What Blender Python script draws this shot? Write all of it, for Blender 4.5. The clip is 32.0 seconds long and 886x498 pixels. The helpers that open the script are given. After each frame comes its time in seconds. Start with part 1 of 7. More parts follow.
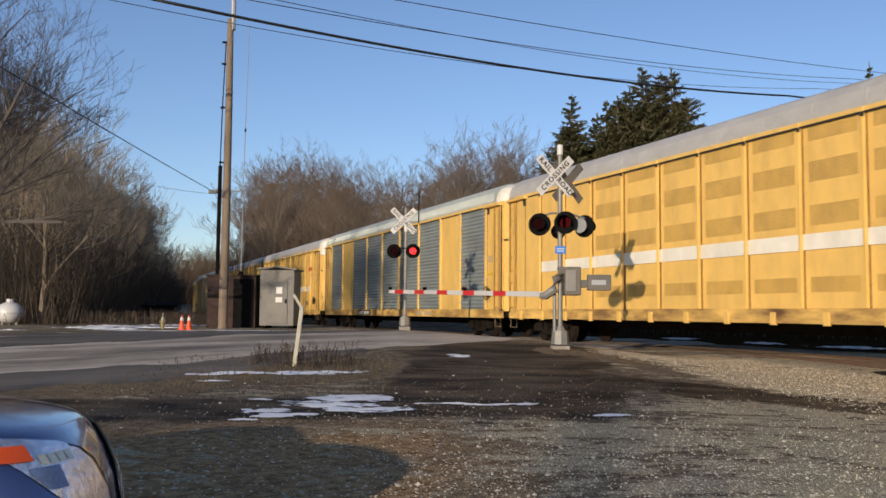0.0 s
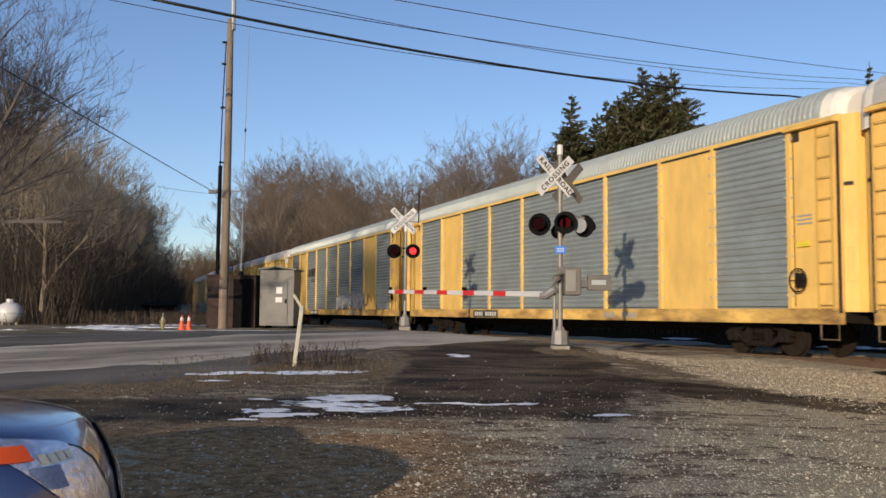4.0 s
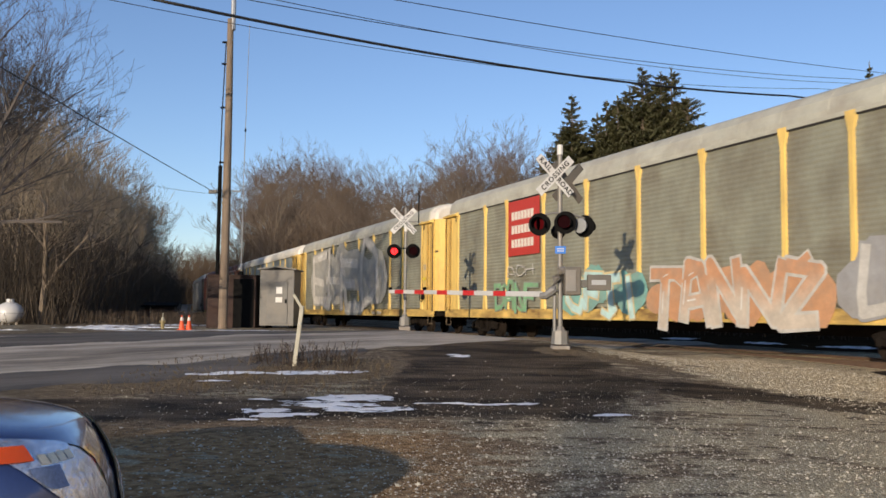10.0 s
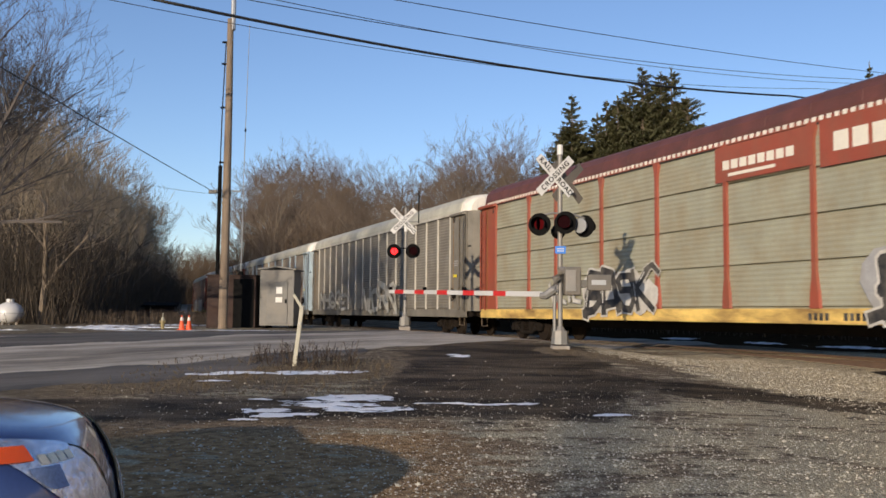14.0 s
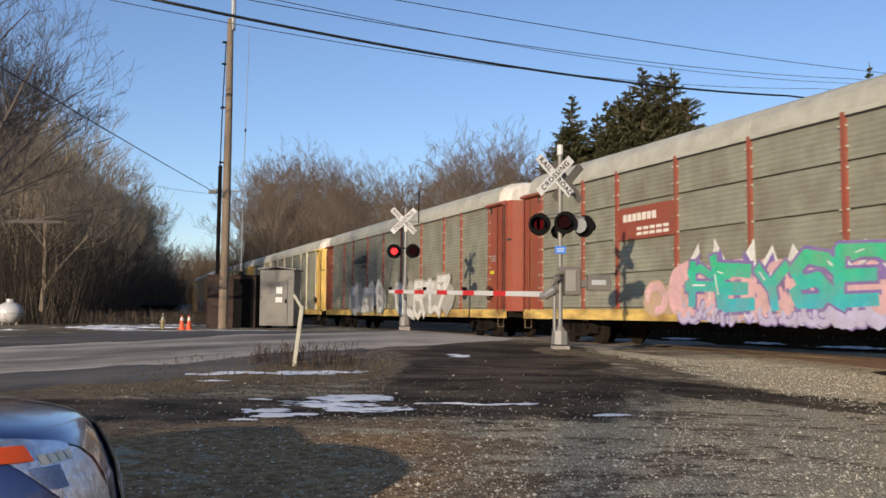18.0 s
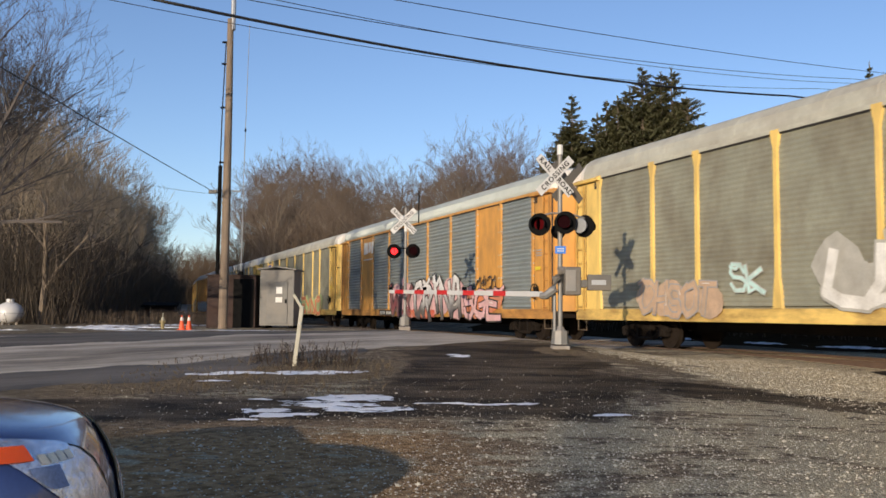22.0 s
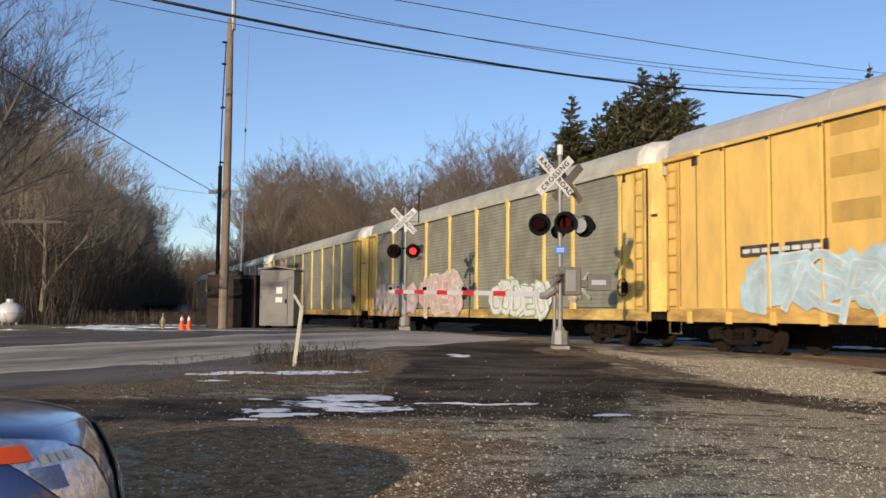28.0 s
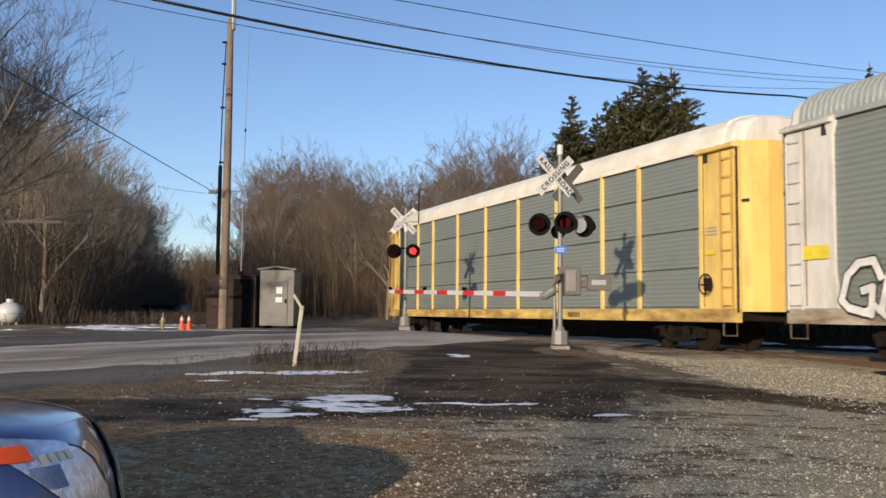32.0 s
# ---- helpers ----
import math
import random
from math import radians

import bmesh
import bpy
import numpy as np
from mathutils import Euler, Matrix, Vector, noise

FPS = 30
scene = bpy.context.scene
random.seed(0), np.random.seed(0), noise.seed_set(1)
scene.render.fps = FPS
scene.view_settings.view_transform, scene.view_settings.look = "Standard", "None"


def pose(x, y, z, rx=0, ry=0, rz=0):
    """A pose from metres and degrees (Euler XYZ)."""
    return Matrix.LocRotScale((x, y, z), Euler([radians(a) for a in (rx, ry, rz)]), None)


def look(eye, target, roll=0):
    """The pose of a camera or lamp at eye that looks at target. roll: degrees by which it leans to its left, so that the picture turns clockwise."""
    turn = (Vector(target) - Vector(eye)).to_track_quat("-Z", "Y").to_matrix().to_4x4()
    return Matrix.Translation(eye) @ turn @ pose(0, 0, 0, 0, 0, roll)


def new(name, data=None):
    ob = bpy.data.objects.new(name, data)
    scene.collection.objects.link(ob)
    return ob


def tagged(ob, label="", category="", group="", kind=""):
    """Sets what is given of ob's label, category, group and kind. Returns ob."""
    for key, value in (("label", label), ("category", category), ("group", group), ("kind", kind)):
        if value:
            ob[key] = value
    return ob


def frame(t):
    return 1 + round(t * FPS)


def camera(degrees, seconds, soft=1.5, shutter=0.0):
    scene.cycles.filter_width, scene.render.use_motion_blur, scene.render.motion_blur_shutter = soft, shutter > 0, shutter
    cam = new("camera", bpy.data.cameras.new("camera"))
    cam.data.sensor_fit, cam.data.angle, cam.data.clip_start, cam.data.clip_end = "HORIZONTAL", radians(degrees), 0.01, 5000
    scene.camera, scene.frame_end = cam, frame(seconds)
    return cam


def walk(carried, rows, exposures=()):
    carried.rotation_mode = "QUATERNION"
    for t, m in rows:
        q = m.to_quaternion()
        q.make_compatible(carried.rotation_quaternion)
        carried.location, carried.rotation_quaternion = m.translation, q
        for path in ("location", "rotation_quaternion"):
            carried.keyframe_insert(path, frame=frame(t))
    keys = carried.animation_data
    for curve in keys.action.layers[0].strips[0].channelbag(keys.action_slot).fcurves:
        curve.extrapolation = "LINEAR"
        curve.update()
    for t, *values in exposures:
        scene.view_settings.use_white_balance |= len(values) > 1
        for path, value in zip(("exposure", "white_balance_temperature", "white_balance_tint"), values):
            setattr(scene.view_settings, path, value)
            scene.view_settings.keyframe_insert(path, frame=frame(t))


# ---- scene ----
cam = camera(52.8, 32.0, soft=1.6, shutter=0.08)
EYE = (0.0, 0.0, 1.5)
VIEW = look(EYE, (0, 100, 8.68), 0.5)
walk(cam, [(0.0, VIEW), (32.0, VIEW)], exposures=[(0.0, -0.1, 6650, 17), (1.2, 0.02, 6650, 17), (2.1, 0.08, 6650, 17), (3.0, -0.1, 6650, 17), (4.5, 0.0, 6650, 17), (6.0, 0.06, 6650, 17), (8.0, -0.1, 6650, 17), (9.0, -0.1, 6650, 17), (10.5, 0.05, 6650, 17), (32.0, 0.05, 6650, 17)])

# ---- daylight: low winter sun from behind the camera ----
SUN_TRAVEL = Vector((0.39, 0.92, -math.tan(radians(11)))).normalized()
world = bpy.data.worlds.new("sky")
scene.world = world
world.use_nodes = True
wn = world.node_tree.nodes
sky = wn.new("ShaderNodeTexSky")
sky.sky_type, sky.sun_disc = "NISHITA", False
sky.sun_elevation = radians(13)
sky.sun_rotation = math.atan2(-SUN_TRAVEL.x, -SUN_TRAVEL.y)
sky.air_density, sky.dust_density, sky.ozone_density = 1.0, 0.25, 3.2
wn["Background"].inputs[1].default_value = 0.15
cast = wn.new("ShaderNodeVectorMath")
cast.operation = "MULTIPLY"
cast.inputs[1].default_value = (1.0, 1.0, 1.06)
world.node_tree.links.new(sky.outputs[0], cast.inputs[0])
world.node_tree.links.new(cast.outputs[0], wn["Background"].inputs[0])
sun = new("sun", bpy.data.lights.new("sun", "SUN"))
sun.data.energy, sun.data.angle, sun.data.color = 4.3, radians(0.6), (1.0, 0.87, 0.65)
sun.matrix_world = look((-20, -40, 12), Vector((-20, -40, 12)) + SUN_TRAVEL)

# ---- plan: the track passes at P_SIDE metres; d runs to the right, n away ----
ND = Vector((0.928, 0.372, 0)).normalized()
DD = Vector((0.372, -0.928, 0)).normalized()
P_SIDE, HALF, RAIL = 14.9, 1.52, 0.55
BEND, RADIUS = -118.0, 320.0


def smooth(a, b, v):
    k = min(1.0, max(0.0, (v - a) / (b - a)))
    return k * k * (3 - 2 * k)


def track(s, off=0.0):
    """Place and heading of the track's centre line at s, off metres to its far side."""
    if s >= BEND:
        return ND * (P_SIDE + HALF + off) + DD * s, DD
    a = (BEND - s) / RADIUS
    head = DD * math.cos(a) - ND * math.sin(a)
    side = ND * math.cos(a) + DD * math.sin(a)
    p = ND * (P_SIDE + HALF) + DD * BEND - DD * RADIUS * math.sin(a) + ND * RADIUS * (1 - math.cos(a))
    return p + side * off, head


def plan(p, s):
    """World x, y from the distance p towards the track and s along it."""
    q = ND * p + DD * s
    return q.x, q.y


def ground_z(x, y):
    p = ND.x * x + ND.y * y
    s = DD.x * x + DD.y * y
    up = smooth(5, 25, y) if s > -60 else 1.0
    k = smooth(-8, -18, s) if s > -18 else 1.0
    z = up * (0.88 - 0.36 * smooth(6.0 + 4.0 * k, 11.5 + 2.3 * k, p))
    if y < 5 and p > 0:
        z += 0.42 * smooth(5, 12, p) * (1 - up)
    if p > 19.5:
        z += 0.95 * smooth(19.8, 25, p)
    bump = noise.noise((x * 0.35, y * 0.35, 0.3)) * 0.03 + noise.noise((x * 1.3, y * 1.3, 4)) * 0.012
    return z + bump * (1 - smooth(11.0, 12.5, p) * (1 - smooth(20, 22, p)))


# ---- materials ----
MATS = {}


def mat(name, base, rough=0.6, var=0.18, scale=6.0, bump=0.15, metal=0.0, stretch=(1, 1, 1), dirt=None, dirt_amount=0.45,
        dirt_scale=1.2, dirt_stretch=(1, 1, 1), spec=0.5, fine=60.0, coat=0.0, dirt_turn=None, dirt_from=0.42):
    """A painted, worn or natural surface: grain and patches at two scales, with dirt or rust of its own shape."""
    if name in MATS:
        return MATS[name]
    m = bpy.data.materials.new(name)
    m.use_nodes = True
    nt = m.node_tree
    b = nt.nodes["Principled BSDF"]
    b.inputs["Roughness"].default_value, b.inputs["Metallic"].default_value = rough, metal
    b.inputs["Specular IOR Level"].default_value = spec
    b.inputs["Coat Weight"].default_value = coat
    tc = nt.nodes.new("ShaderNodeTexCoord")
    info = nt.nodes.new("ShaderNodeObjectInfo")
    add = nt.nodes.new("ShaderNodeVectorMath")
    mul = nt.nodes.new("ShaderNodeMath")
    mul.operation, mul.inputs[1].default_value = "MULTIPLY", 37.0
    nt.links.new(info.outputs["Random"], mul.inputs[0])
    nt.links.new(tc.outputs["Object"], add.inputs[0])
    nt.links.new(mul.outputs[0], add.inputs[1])

    def noise_tex(sc, st, detail=5.0, turn=None):
        mp = nt.nodes.new("ShaderNodeMapping")
        mp.inputs["Scale"].default_value = st
        if turn is not None:
            mp.vector_type = "TEXTURE"
            mp.inputs["Rotation"].default_value = (0, 0, radians(turn))
            mp.inputs["Scale"].default_value = tuple(1 / a for a in st)
        nt.links.new(add.outputs[0], mp.inputs[0])
        n = nt.nodes.new("ShaderNodeTexNoise")
        n.inputs["Scale"].default_value, n.inputs["Detail"].default_value = sc, detail
        n.inputs["Roughness"].default_value = 0.62
        nt.links.new(mp.outputs[0], n.inputs["Vector"])
        return n

    n1, n2 = noise_tex(scale, stretch), noise_tex(fine, stretch, 3.0)
    mixn = nt.nodes.new("ShaderNodeMath")
    mixn.operation = "ADD"
    nt.links.new(n1.outputs[0], mixn.inputs[0])
    nt.links.new(n2.outputs[0], mixn.inputs[1])
    ramp = nt.nodes.new("ShaderNodeMapRange")
    ramp.inputs[1].default_value, ramp.inputs[2].default_value = 0.7, 1.3
    ramp.inputs[3].default_value, ramp.inputs[4].default_value = 1 - var, 1 + var
    nt.links.new(mixn.outputs[0], ramp.inputs[0])
    vm = nt.nodes.new("ShaderNodeVectorMath")
    vm.operation = "SCALE"
    vm.inputs[0].default_value = base
    nt.links.new(ramp.outputs[0], vm.inputs["Scale"])
    out = vm.outputs[0]
    if dirt is not None:
        n3 = noise_tex(dirt_scale, dirt_stretch, 8.0, dirt_turn)
        r3 = nt.nodes.new("ShaderNodeMapRange")
        r3.inputs[1].default_value, r3.inputs[2].default_value = dirt_from, 0.72
        r3.inputs[3].default_value, r3.inputs[4].default_value = 0.0, dirt_amount
        nt.links.new(n3.outputs[0], r3.inputs[0])
        mx = nt.nodes.new("ShaderNodeMix")
        mx.data_type = "RGBA"
        mx.inputs[7].default_value = (*dirt, 1)
        nt.links.new(r3.outputs[0], mx.inputs[0])
        nt.links.new(out, mx.inputs[6])
        out = mx.outputs[2]
    nt.links.new(out, b.inputs["Base Color"])
    if bump:
        bp = nt.nodes.new("ShaderNodeBump")
        bp.inputs["Strength"].default_value, bp.inputs["Distance"].default_value = bump, 0.02
        nt.links.new(mixn.outputs[0], bp.inputs["Height"])
        nt.links.new(bp.outputs[0], b.inputs["Normal"])
    MATS[name] = m
    return m


def ground_material():
    """Mud, loose gravel, damp asphalt and dead grass, mixed by zones of the lot and broken up at several scales."""
    m = bpy.data.materials.new("lot surface")
    m.use_nodes = True
    nt = m.node_tree
    nd, ln = nt.nodes, nt.links
    b = nd["Principled BSDF"]
    tc = nd.new("ShaderNodeTexCoord")

    def noise_n(scale, detail=6.0, rough=0.62, stretch=None):
        n = nd.new("ShaderNodeTexNoise")
        n.inputs["Scale"].default_value, n.inputs["Detail"].default_value, n.inputs["Roughness"].default_value = scale, detail, rough
        src = tc.outputs["Object"]
        if stretch:
            mp = nd.new("ShaderNodeMapping")
            mp.inputs["Scale"].default_value = stretch
            ln.new(src, mp.inputs[0])
            src = mp.outputs[0]
        ln.new(src, n.inputs["Vector"])
        return n.outputs[0]

    def remap(v, a, b2, c=0.0, d=1.0):
        r = nd.new("ShaderNodeMapRange")
        r.inputs[1].default_value, r.inputs[2].default_value, r.inputs[3].default_value, r.inputs[4].default_value = a, b2, c, d
        ln.new(v, r.inputs[0])
        return r.outputs[0]

    def maths(op, a, c):
        n = nd.new("ShaderNodeMath")
        n.operation = op
        for k, v in enumerate((a, c)):
            if isinstance(v, (int, float)):
                n.inputs[k].default_value = v
            else:
                ln.new(v, n.inputs[k])
        return n.outputs[0]

    def two(c0, c1, fac):
        x = nd.new("ShaderNodeMix")
        x.data_type = "RGBA"
        for k, v in ((6, c0), (7, c1)):
            if isinstance(v, tuple):
                x.inputs[k].default_value = (*v, 1)
            else:
                ln.new(v, x.inputs[k])
        ln.new(fac, x.inputs[0])
        return x.outputs[2]

    def zone(name):
        a = nd.new("ShaderNodeAttribute")
        a.attribute_name = name
        return a.outputs["Fac"]

    vor = nd.new("ShaderNodeTexVoronoi")
    vor.inputs["Scale"].default_value = 38.0
    ln.new(tc.outputs["Object"], vor.inputs["Vector"])
    sep = nd.new("ShaderNodeSeparateColor")
    ln.new(vor.outputs["Color"], sep.inputs[0])
    mid, fine, streak = noise_n(1.3), noise_n(9.0), noise_n(0.9, 7.0, 0.65, (0.55, 1.7, 1))
    mud = two((0.1, 0.078, 0.054), (0.3, 0.23, 0.155), remap(fine, 0.35, 0.68))
    # reddish mud, made paler and warmer to offset the parked car's blue shadow
    lifted_clay = two((0.21, 0.12, 0.052), (0.55, 0.35, 0.175), remap(fine, 0.35, 0.68))
    mud = two(mud, lifted_clay, zone("lifted_clay"))
    chips = two((0.38, 0.325, 0.215), (0.95, 0.85, 0.6), maths("MULTIPLY", remap(sep.outputs[0], 0.3, 1.0), remap(vor.outputs["Distance"], 0.55, 0.1)))
    sandy = two((0.32, 0.25, 0.16), (0.82, 0.69, 0.45), remap(sep.outputs[0], 0.2, 1.0))
    chips = two(chips, sandy, zone("apron"))
    tan = two((0.11, 0.08, 0.05), (0.33, 0.25, 0.155), remap(noise_n(14.0, 4.0, 0.6, (0.5, 2.0, 1)), 0.35, 0.7))
    damp = two((0.036, 0.027, 0.018), (0.165, 0.125, 0.082), remap(streak, 0.42, 0.68))
    clump = noise_n(4.2, 5.0, 0.6, (0.45, 1.3, 1))
    shift = maths("ADD", maths("MULTIPLY", maths("SUBTRACT", mid, 0.5), 1.7), maths("MULTIPLY", maths("SUBTRACT", fine, 0.5), 0.7))
    broad = maths("MULTIPLY", maths("SUBTRACT", noise_n(0.42, 3.0), 0.5), 1.6)
    gravel_w = remap(maths("ADD", maths("ADD", maths("ADD", zone("gravel"), broad), shift), maths("MULTIPLY", maths("ADD", maths("SUBTRACT", streak, 0.5), maths("SUBTRACT", clump, 0.5)), 2.2)), 0.35, 0.65)
    damp_w = remap(maths("ADD", zone("damp"), shift), 0.4, 0.62)
    grass_w = remap(maths("ADD", zone("grass"), shift), 0.42, 0.62)
    col = two(mud, chips, gravel_w)
    col = two(col, damp, damp_w)
    col = two(col, tan, grass_w)
    ln.new(col, b.inputs["Base Color"])
    ln.new(remap(damp_w, 0, 1, 0.95, 0.75), b.inputs["Roughness"])
    b.inputs["Specular IOR Level"].default_value = 0.06
    bp = nd.new("ShaderNodeBump")
    bp.inputs["Strength"].default_value, bp.inputs["Distance"].default_value = 0.9, 0.03
    ln.new(maths("ADD", maths("MULTIPLY", vor.outputs["Distance"], -0.8), maths("MULTIPLY", fine, 1.2)), bp.inputs["Height"])
    ln.new(bp.outputs[0], b.inputs["Normal"])
    return m


def glow(name, colour, strength):
    if name in MATS:
        return MATS[name]
    m = bpy.data.materials.new(name)
    m.use_nodes = True
    b = m.node_tree.nodes["Principled BSDF"]
    b.inputs["Base Color"].default_value = (*colour, 1)
    b.inputs["Emission Color"].default_value = (*colour, 1)
    b.inputs["Emission Strength"].default_value = strength
    b.inputs["Specular IOR Level"].default_value, b.inputs["Roughness"].default_value = 0.05, 0.9
    MATS[name] = m
    return m


# ---- mesh helpers ----
def finish(name, bm, material, soft=False):
    me = bpy.data.meshes.new(name)
    bm.to_mesh(me)
    bm.free()
    for m in material if isinstance(material, (list, tuple)) else [material]:
        me.materials.append(m)
    if soft:
        for f in me.polygons:
            f.use_smooth = True
    return me


def part(name, bm, material, parent=None, label="", soft=False, at=None):
    """A bmesh (or a finished mesh) as one mesh object under its thing."""
    me = bm if isinstance(bm, bpy.types.Mesh) else finish(name, bm, material, soft)
    ob = new(name, me)
    if parent is not None:
        ob.parent = parent
    if at is not None:
        ob.matrix_basis = at
    return tagged(ob, label)


def thing(name, label, category, at=None, group="", kind=""):
    ob = new(name)
    if at is not None:
        ob.matrix_basis = at
    return tagged(ob, label, category, group, kind)


def box(x0, x1, y0, y1, z0, z1, bm=None, bevel=0.0, m=None):
    bm = bm or bmesh.new()
    mt = Matrix.Translation(((x0 + x1) / 2, (y0 + y1) / 2, (z0 + z1) / 2)) @ Matrix.Diagonal((x1 - x0, y1 - y0, z1 - z0, 1))
    vs = bmesh.ops.create_cube(bm, size=1, matrix=(m @ mt) if m else mt)["verts"]
    if bevel:
        es = {e for v in vs for e in v.link_edges}
        bmesh.ops.bevel(bm, geom=list(es), offset=bevel, segments=2, affect="EDGES", profile=0.5)
    return bm


def tube(points, radii, bm=None, sides=8, cap=True):
    """A round tube along points, with a radius at each."""
    bm = bm or bmesh.new()
    pts = [Vector(p) for p in points]
    if not isinstance(radii, (list, tuple)):
        radii = [radii] * len(pts)
    rings = []
    for i, p in enumerate(pts):
        t = (pts[min(i + 1, len(pts) - 1)] - pts[max(i - 1, 0)]).normalized()
        a = t.cross(Vector((0, 0, 1)) if abs(t.z) < 0.9 else Vector((1, 0, 0))).normalized()
        b = t.cross(a)
        rings.append([bm.verts.new(p + (a * math.cos(k * math.tau / sides) + b * math.sin(k * math.tau / sides)) * radii[i])
                      for k in range(sides)])
    for r0, r1 in zip(rings, rings[1:]):
        for k in range(sides):
            bm.faces.new((r0[k], r0[(k + 1) % sides], r1[(k + 1) % sides], r1[k]))
    if cap:
        bm.faces.new(rings[0][::-1])
        bm.faces.new(rings[-1])
    return bm


def disc(radius, depth, bm=None, m=None, sides=24, r2=None):
    bm = bm or bmesh.new()
    bmesh.ops.create_cone(bm, cap_ends=True, segments=sides, radius1=radius, radius2=radius if r2 is None else r2, depth=depth,
                          matrix=m or Matrix())
    return bm


def sheet(verts, faces, name, material, soft=False):
    me = bpy.data.meshes.new(name)
    me.from_pydata(verts, [], faces)
    me.materials.append(material)
    if soft:
        for f in me.polygons:
            f.use_smooth = True
    return me


# ---- surfaces of the place ----
M_ROAD = mat("worn road asphalt", (0.55, 0.475, 0.375), 0.95, 0.3, 1.2, 0.6, fine=40.0, dirt=(0.075, 0.066, 0.058), dirt_amount=1.0, dirt_scale=0.6, dirt_stretch=(0.2, 1.5, 1), spec=0.1, dirt_turn=35)
M_LANE = mat("damp dark asphalt", (0.1, 0.088, 0.075), 0.8, 0.35, 0.9, 0.7, fine=35.0, dirt=(0.28, 0.24, 0.19), dirt_amount=0.7, dirt_scale=0.55, dirt_stretch=(0.2, 1.5, 1), spec=0.15, dirt_turn=35)
M_DEAD = mat("dead grass", (0.125, 0.096, 0.062), 0.95, 0.4, 2.0, 0.8, fine=40.0, spec=0.1)
M_FOREST = mat("leaf litter", (0.062, 0.045, 0.03), 0.95, 0.4, 1.0, 0.8, fine=20.0, spec=0.1)
M_BALLAST = mat("ballast stone", (0.06, 0.047, 0.036), 0.95, 0.5, 3.0, 1.0, fine=22.0, spec=0.03)
# near-black brown that carries the shade under the train
M_BANKSHADE = mat("bank in painted shade", (0.045, 0.029, 0.016), 1.0, 0.4, 2.0, 0.8, fine=20.0, spec=0.0)
M_SNOW = mat("old snow", (0.86, 0.87, 0.88), 0.6, 0.05, 3.0, 0.4, dirt=(0.5, 0.48, 0.45), dirt_amount=0.35, dirt_scale=3.0)
M_RAIL = mat("rail steel", (0.2, 0.13, 0.09), 0.5, 0.2, 4.0, 0.1, metal=0.6)
M_TIE = mat("tie timber", (0.09, 0.065, 0.05), 0.9, 0.3, 4.0, 0.6, stretch=(1, 8, 8))
M_GALV = mat("galvanised steel", (0.38, 0.39, 0.39), 0.45, 0.12, 5.0, 0.08, metal=0.5)
M_ALU = mat("silver signal paint", (0.2, 0.2, 0.19), 0.5, 0.12, 5.0, 0.08, metal=0.2, dirt=(0.3, 0.24, 0.18), dirt_amount=0.4)
M_GATE = mat("dull grey machine paint", (0.115, 0.108, 0.095), 0.6, 0.15, 4.0, 0.06, dirt=(0.2, 0.15, 0.1), dirt_amount=0.4)
M_BLACK = mat("flat black paint", (0.009, 0.009, 0.009), 0.95, 0.2, 6.0, 0.05, spec=0.04)
M_WHITE = mat("white sign face", (0.62, 0.62, 0.6), 0.5, 0.05, 6.0, 0.03, dirt=(0.5, 0.45, 0.38), dirt_amount=0.3)
M_LETTER = mat("black letters", (0.015, 0.015, 0.015), 0.6, 0.1)
M_RED = mat("red reflective stripe", (0.62, 0.03, 0.03), 0.45, 0.08)
M_BLUE = mat("blue notice", (0.03, 0.18, 0.6), 0.45, 0.08)
M_CONC = mat("weathered concrete", (0.34, 0.31, 0.27), 0.9, 0.25, 5.0, 0.5, dirt=(0.14, 0.11, 0.085), dirt_amount=0.7)
M_POLE = mat("utility pole timber", (0.215, 0.165, 0.12), 0.9, 0.35, 3.0, 0.6, stretch=(6, 6, 0.4), fine=30.0)
M_BARK = mat("grey bark", (0.2, 0.16, 0.12), 0.95, 0.3, 4.0, 0.6, stretch=(3, 3, 0.6))
M_TWIG = mat("bare twigs", (0.125, 0.093, 0.068), 0.95, 0.25, 4.0, 0.0)
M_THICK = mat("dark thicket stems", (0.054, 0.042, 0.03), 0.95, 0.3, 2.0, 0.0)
M_TWIGB = mat("blackish bare twigs", (0.105, 0.09, 0.08), 0.95, 0.3, 2.0, 0.0)
M_TWIGD = mat("dark bare twigs", (0.25, 0.205, 0.148), 0.95, 0.3, 2.0, 0.0)
M_PINE = mat("pine needles", (0.1, 0.1, 0.05), 0.9, 0.5, 0.9, 0.0, fine=5.0, spec=0.1)
M_DEEP = mat("olive-brown sapling stems", (0.19, 0.155, 0.105), 0.95, 0.3, 2.0, 0.0)
M_WIRE = mat("black cable", (0.012, 0.012, 0.013), 0.7, 0.1)
M_BUNG = mat("silver cabinet paint", (0.125, 0.125, 0.118), 0.55, 0.15, 3.0, 0.05, metal=0.1, dirt=(0.22, 0.19, 0.15), dirt_amount=0.5)
M_RUSTBOX = mat("rusted dark cabinet", (0.03, 0.018, 0.015), 0.85, 0.35, 3.0, 0.3, dirt=(0.075, 0.034, 0.022), dirt_amount=0.5)
M_TANK = mat("white tank enamel", (0.6, 0.6, 0.6), 0.35, 0.04, 3.0, 0.02, dirt=(0.5, 0.46, 0.4), dirt_amount=0.25)
M_CONE = mat("orange cone plastic", (0.7, 0.09, 0.02), 0.5, 0.08)
M_POST = mat("bleached post", (0.4, 0.38, 0.3), 0.7, 0.12, 5.0, 0.1)

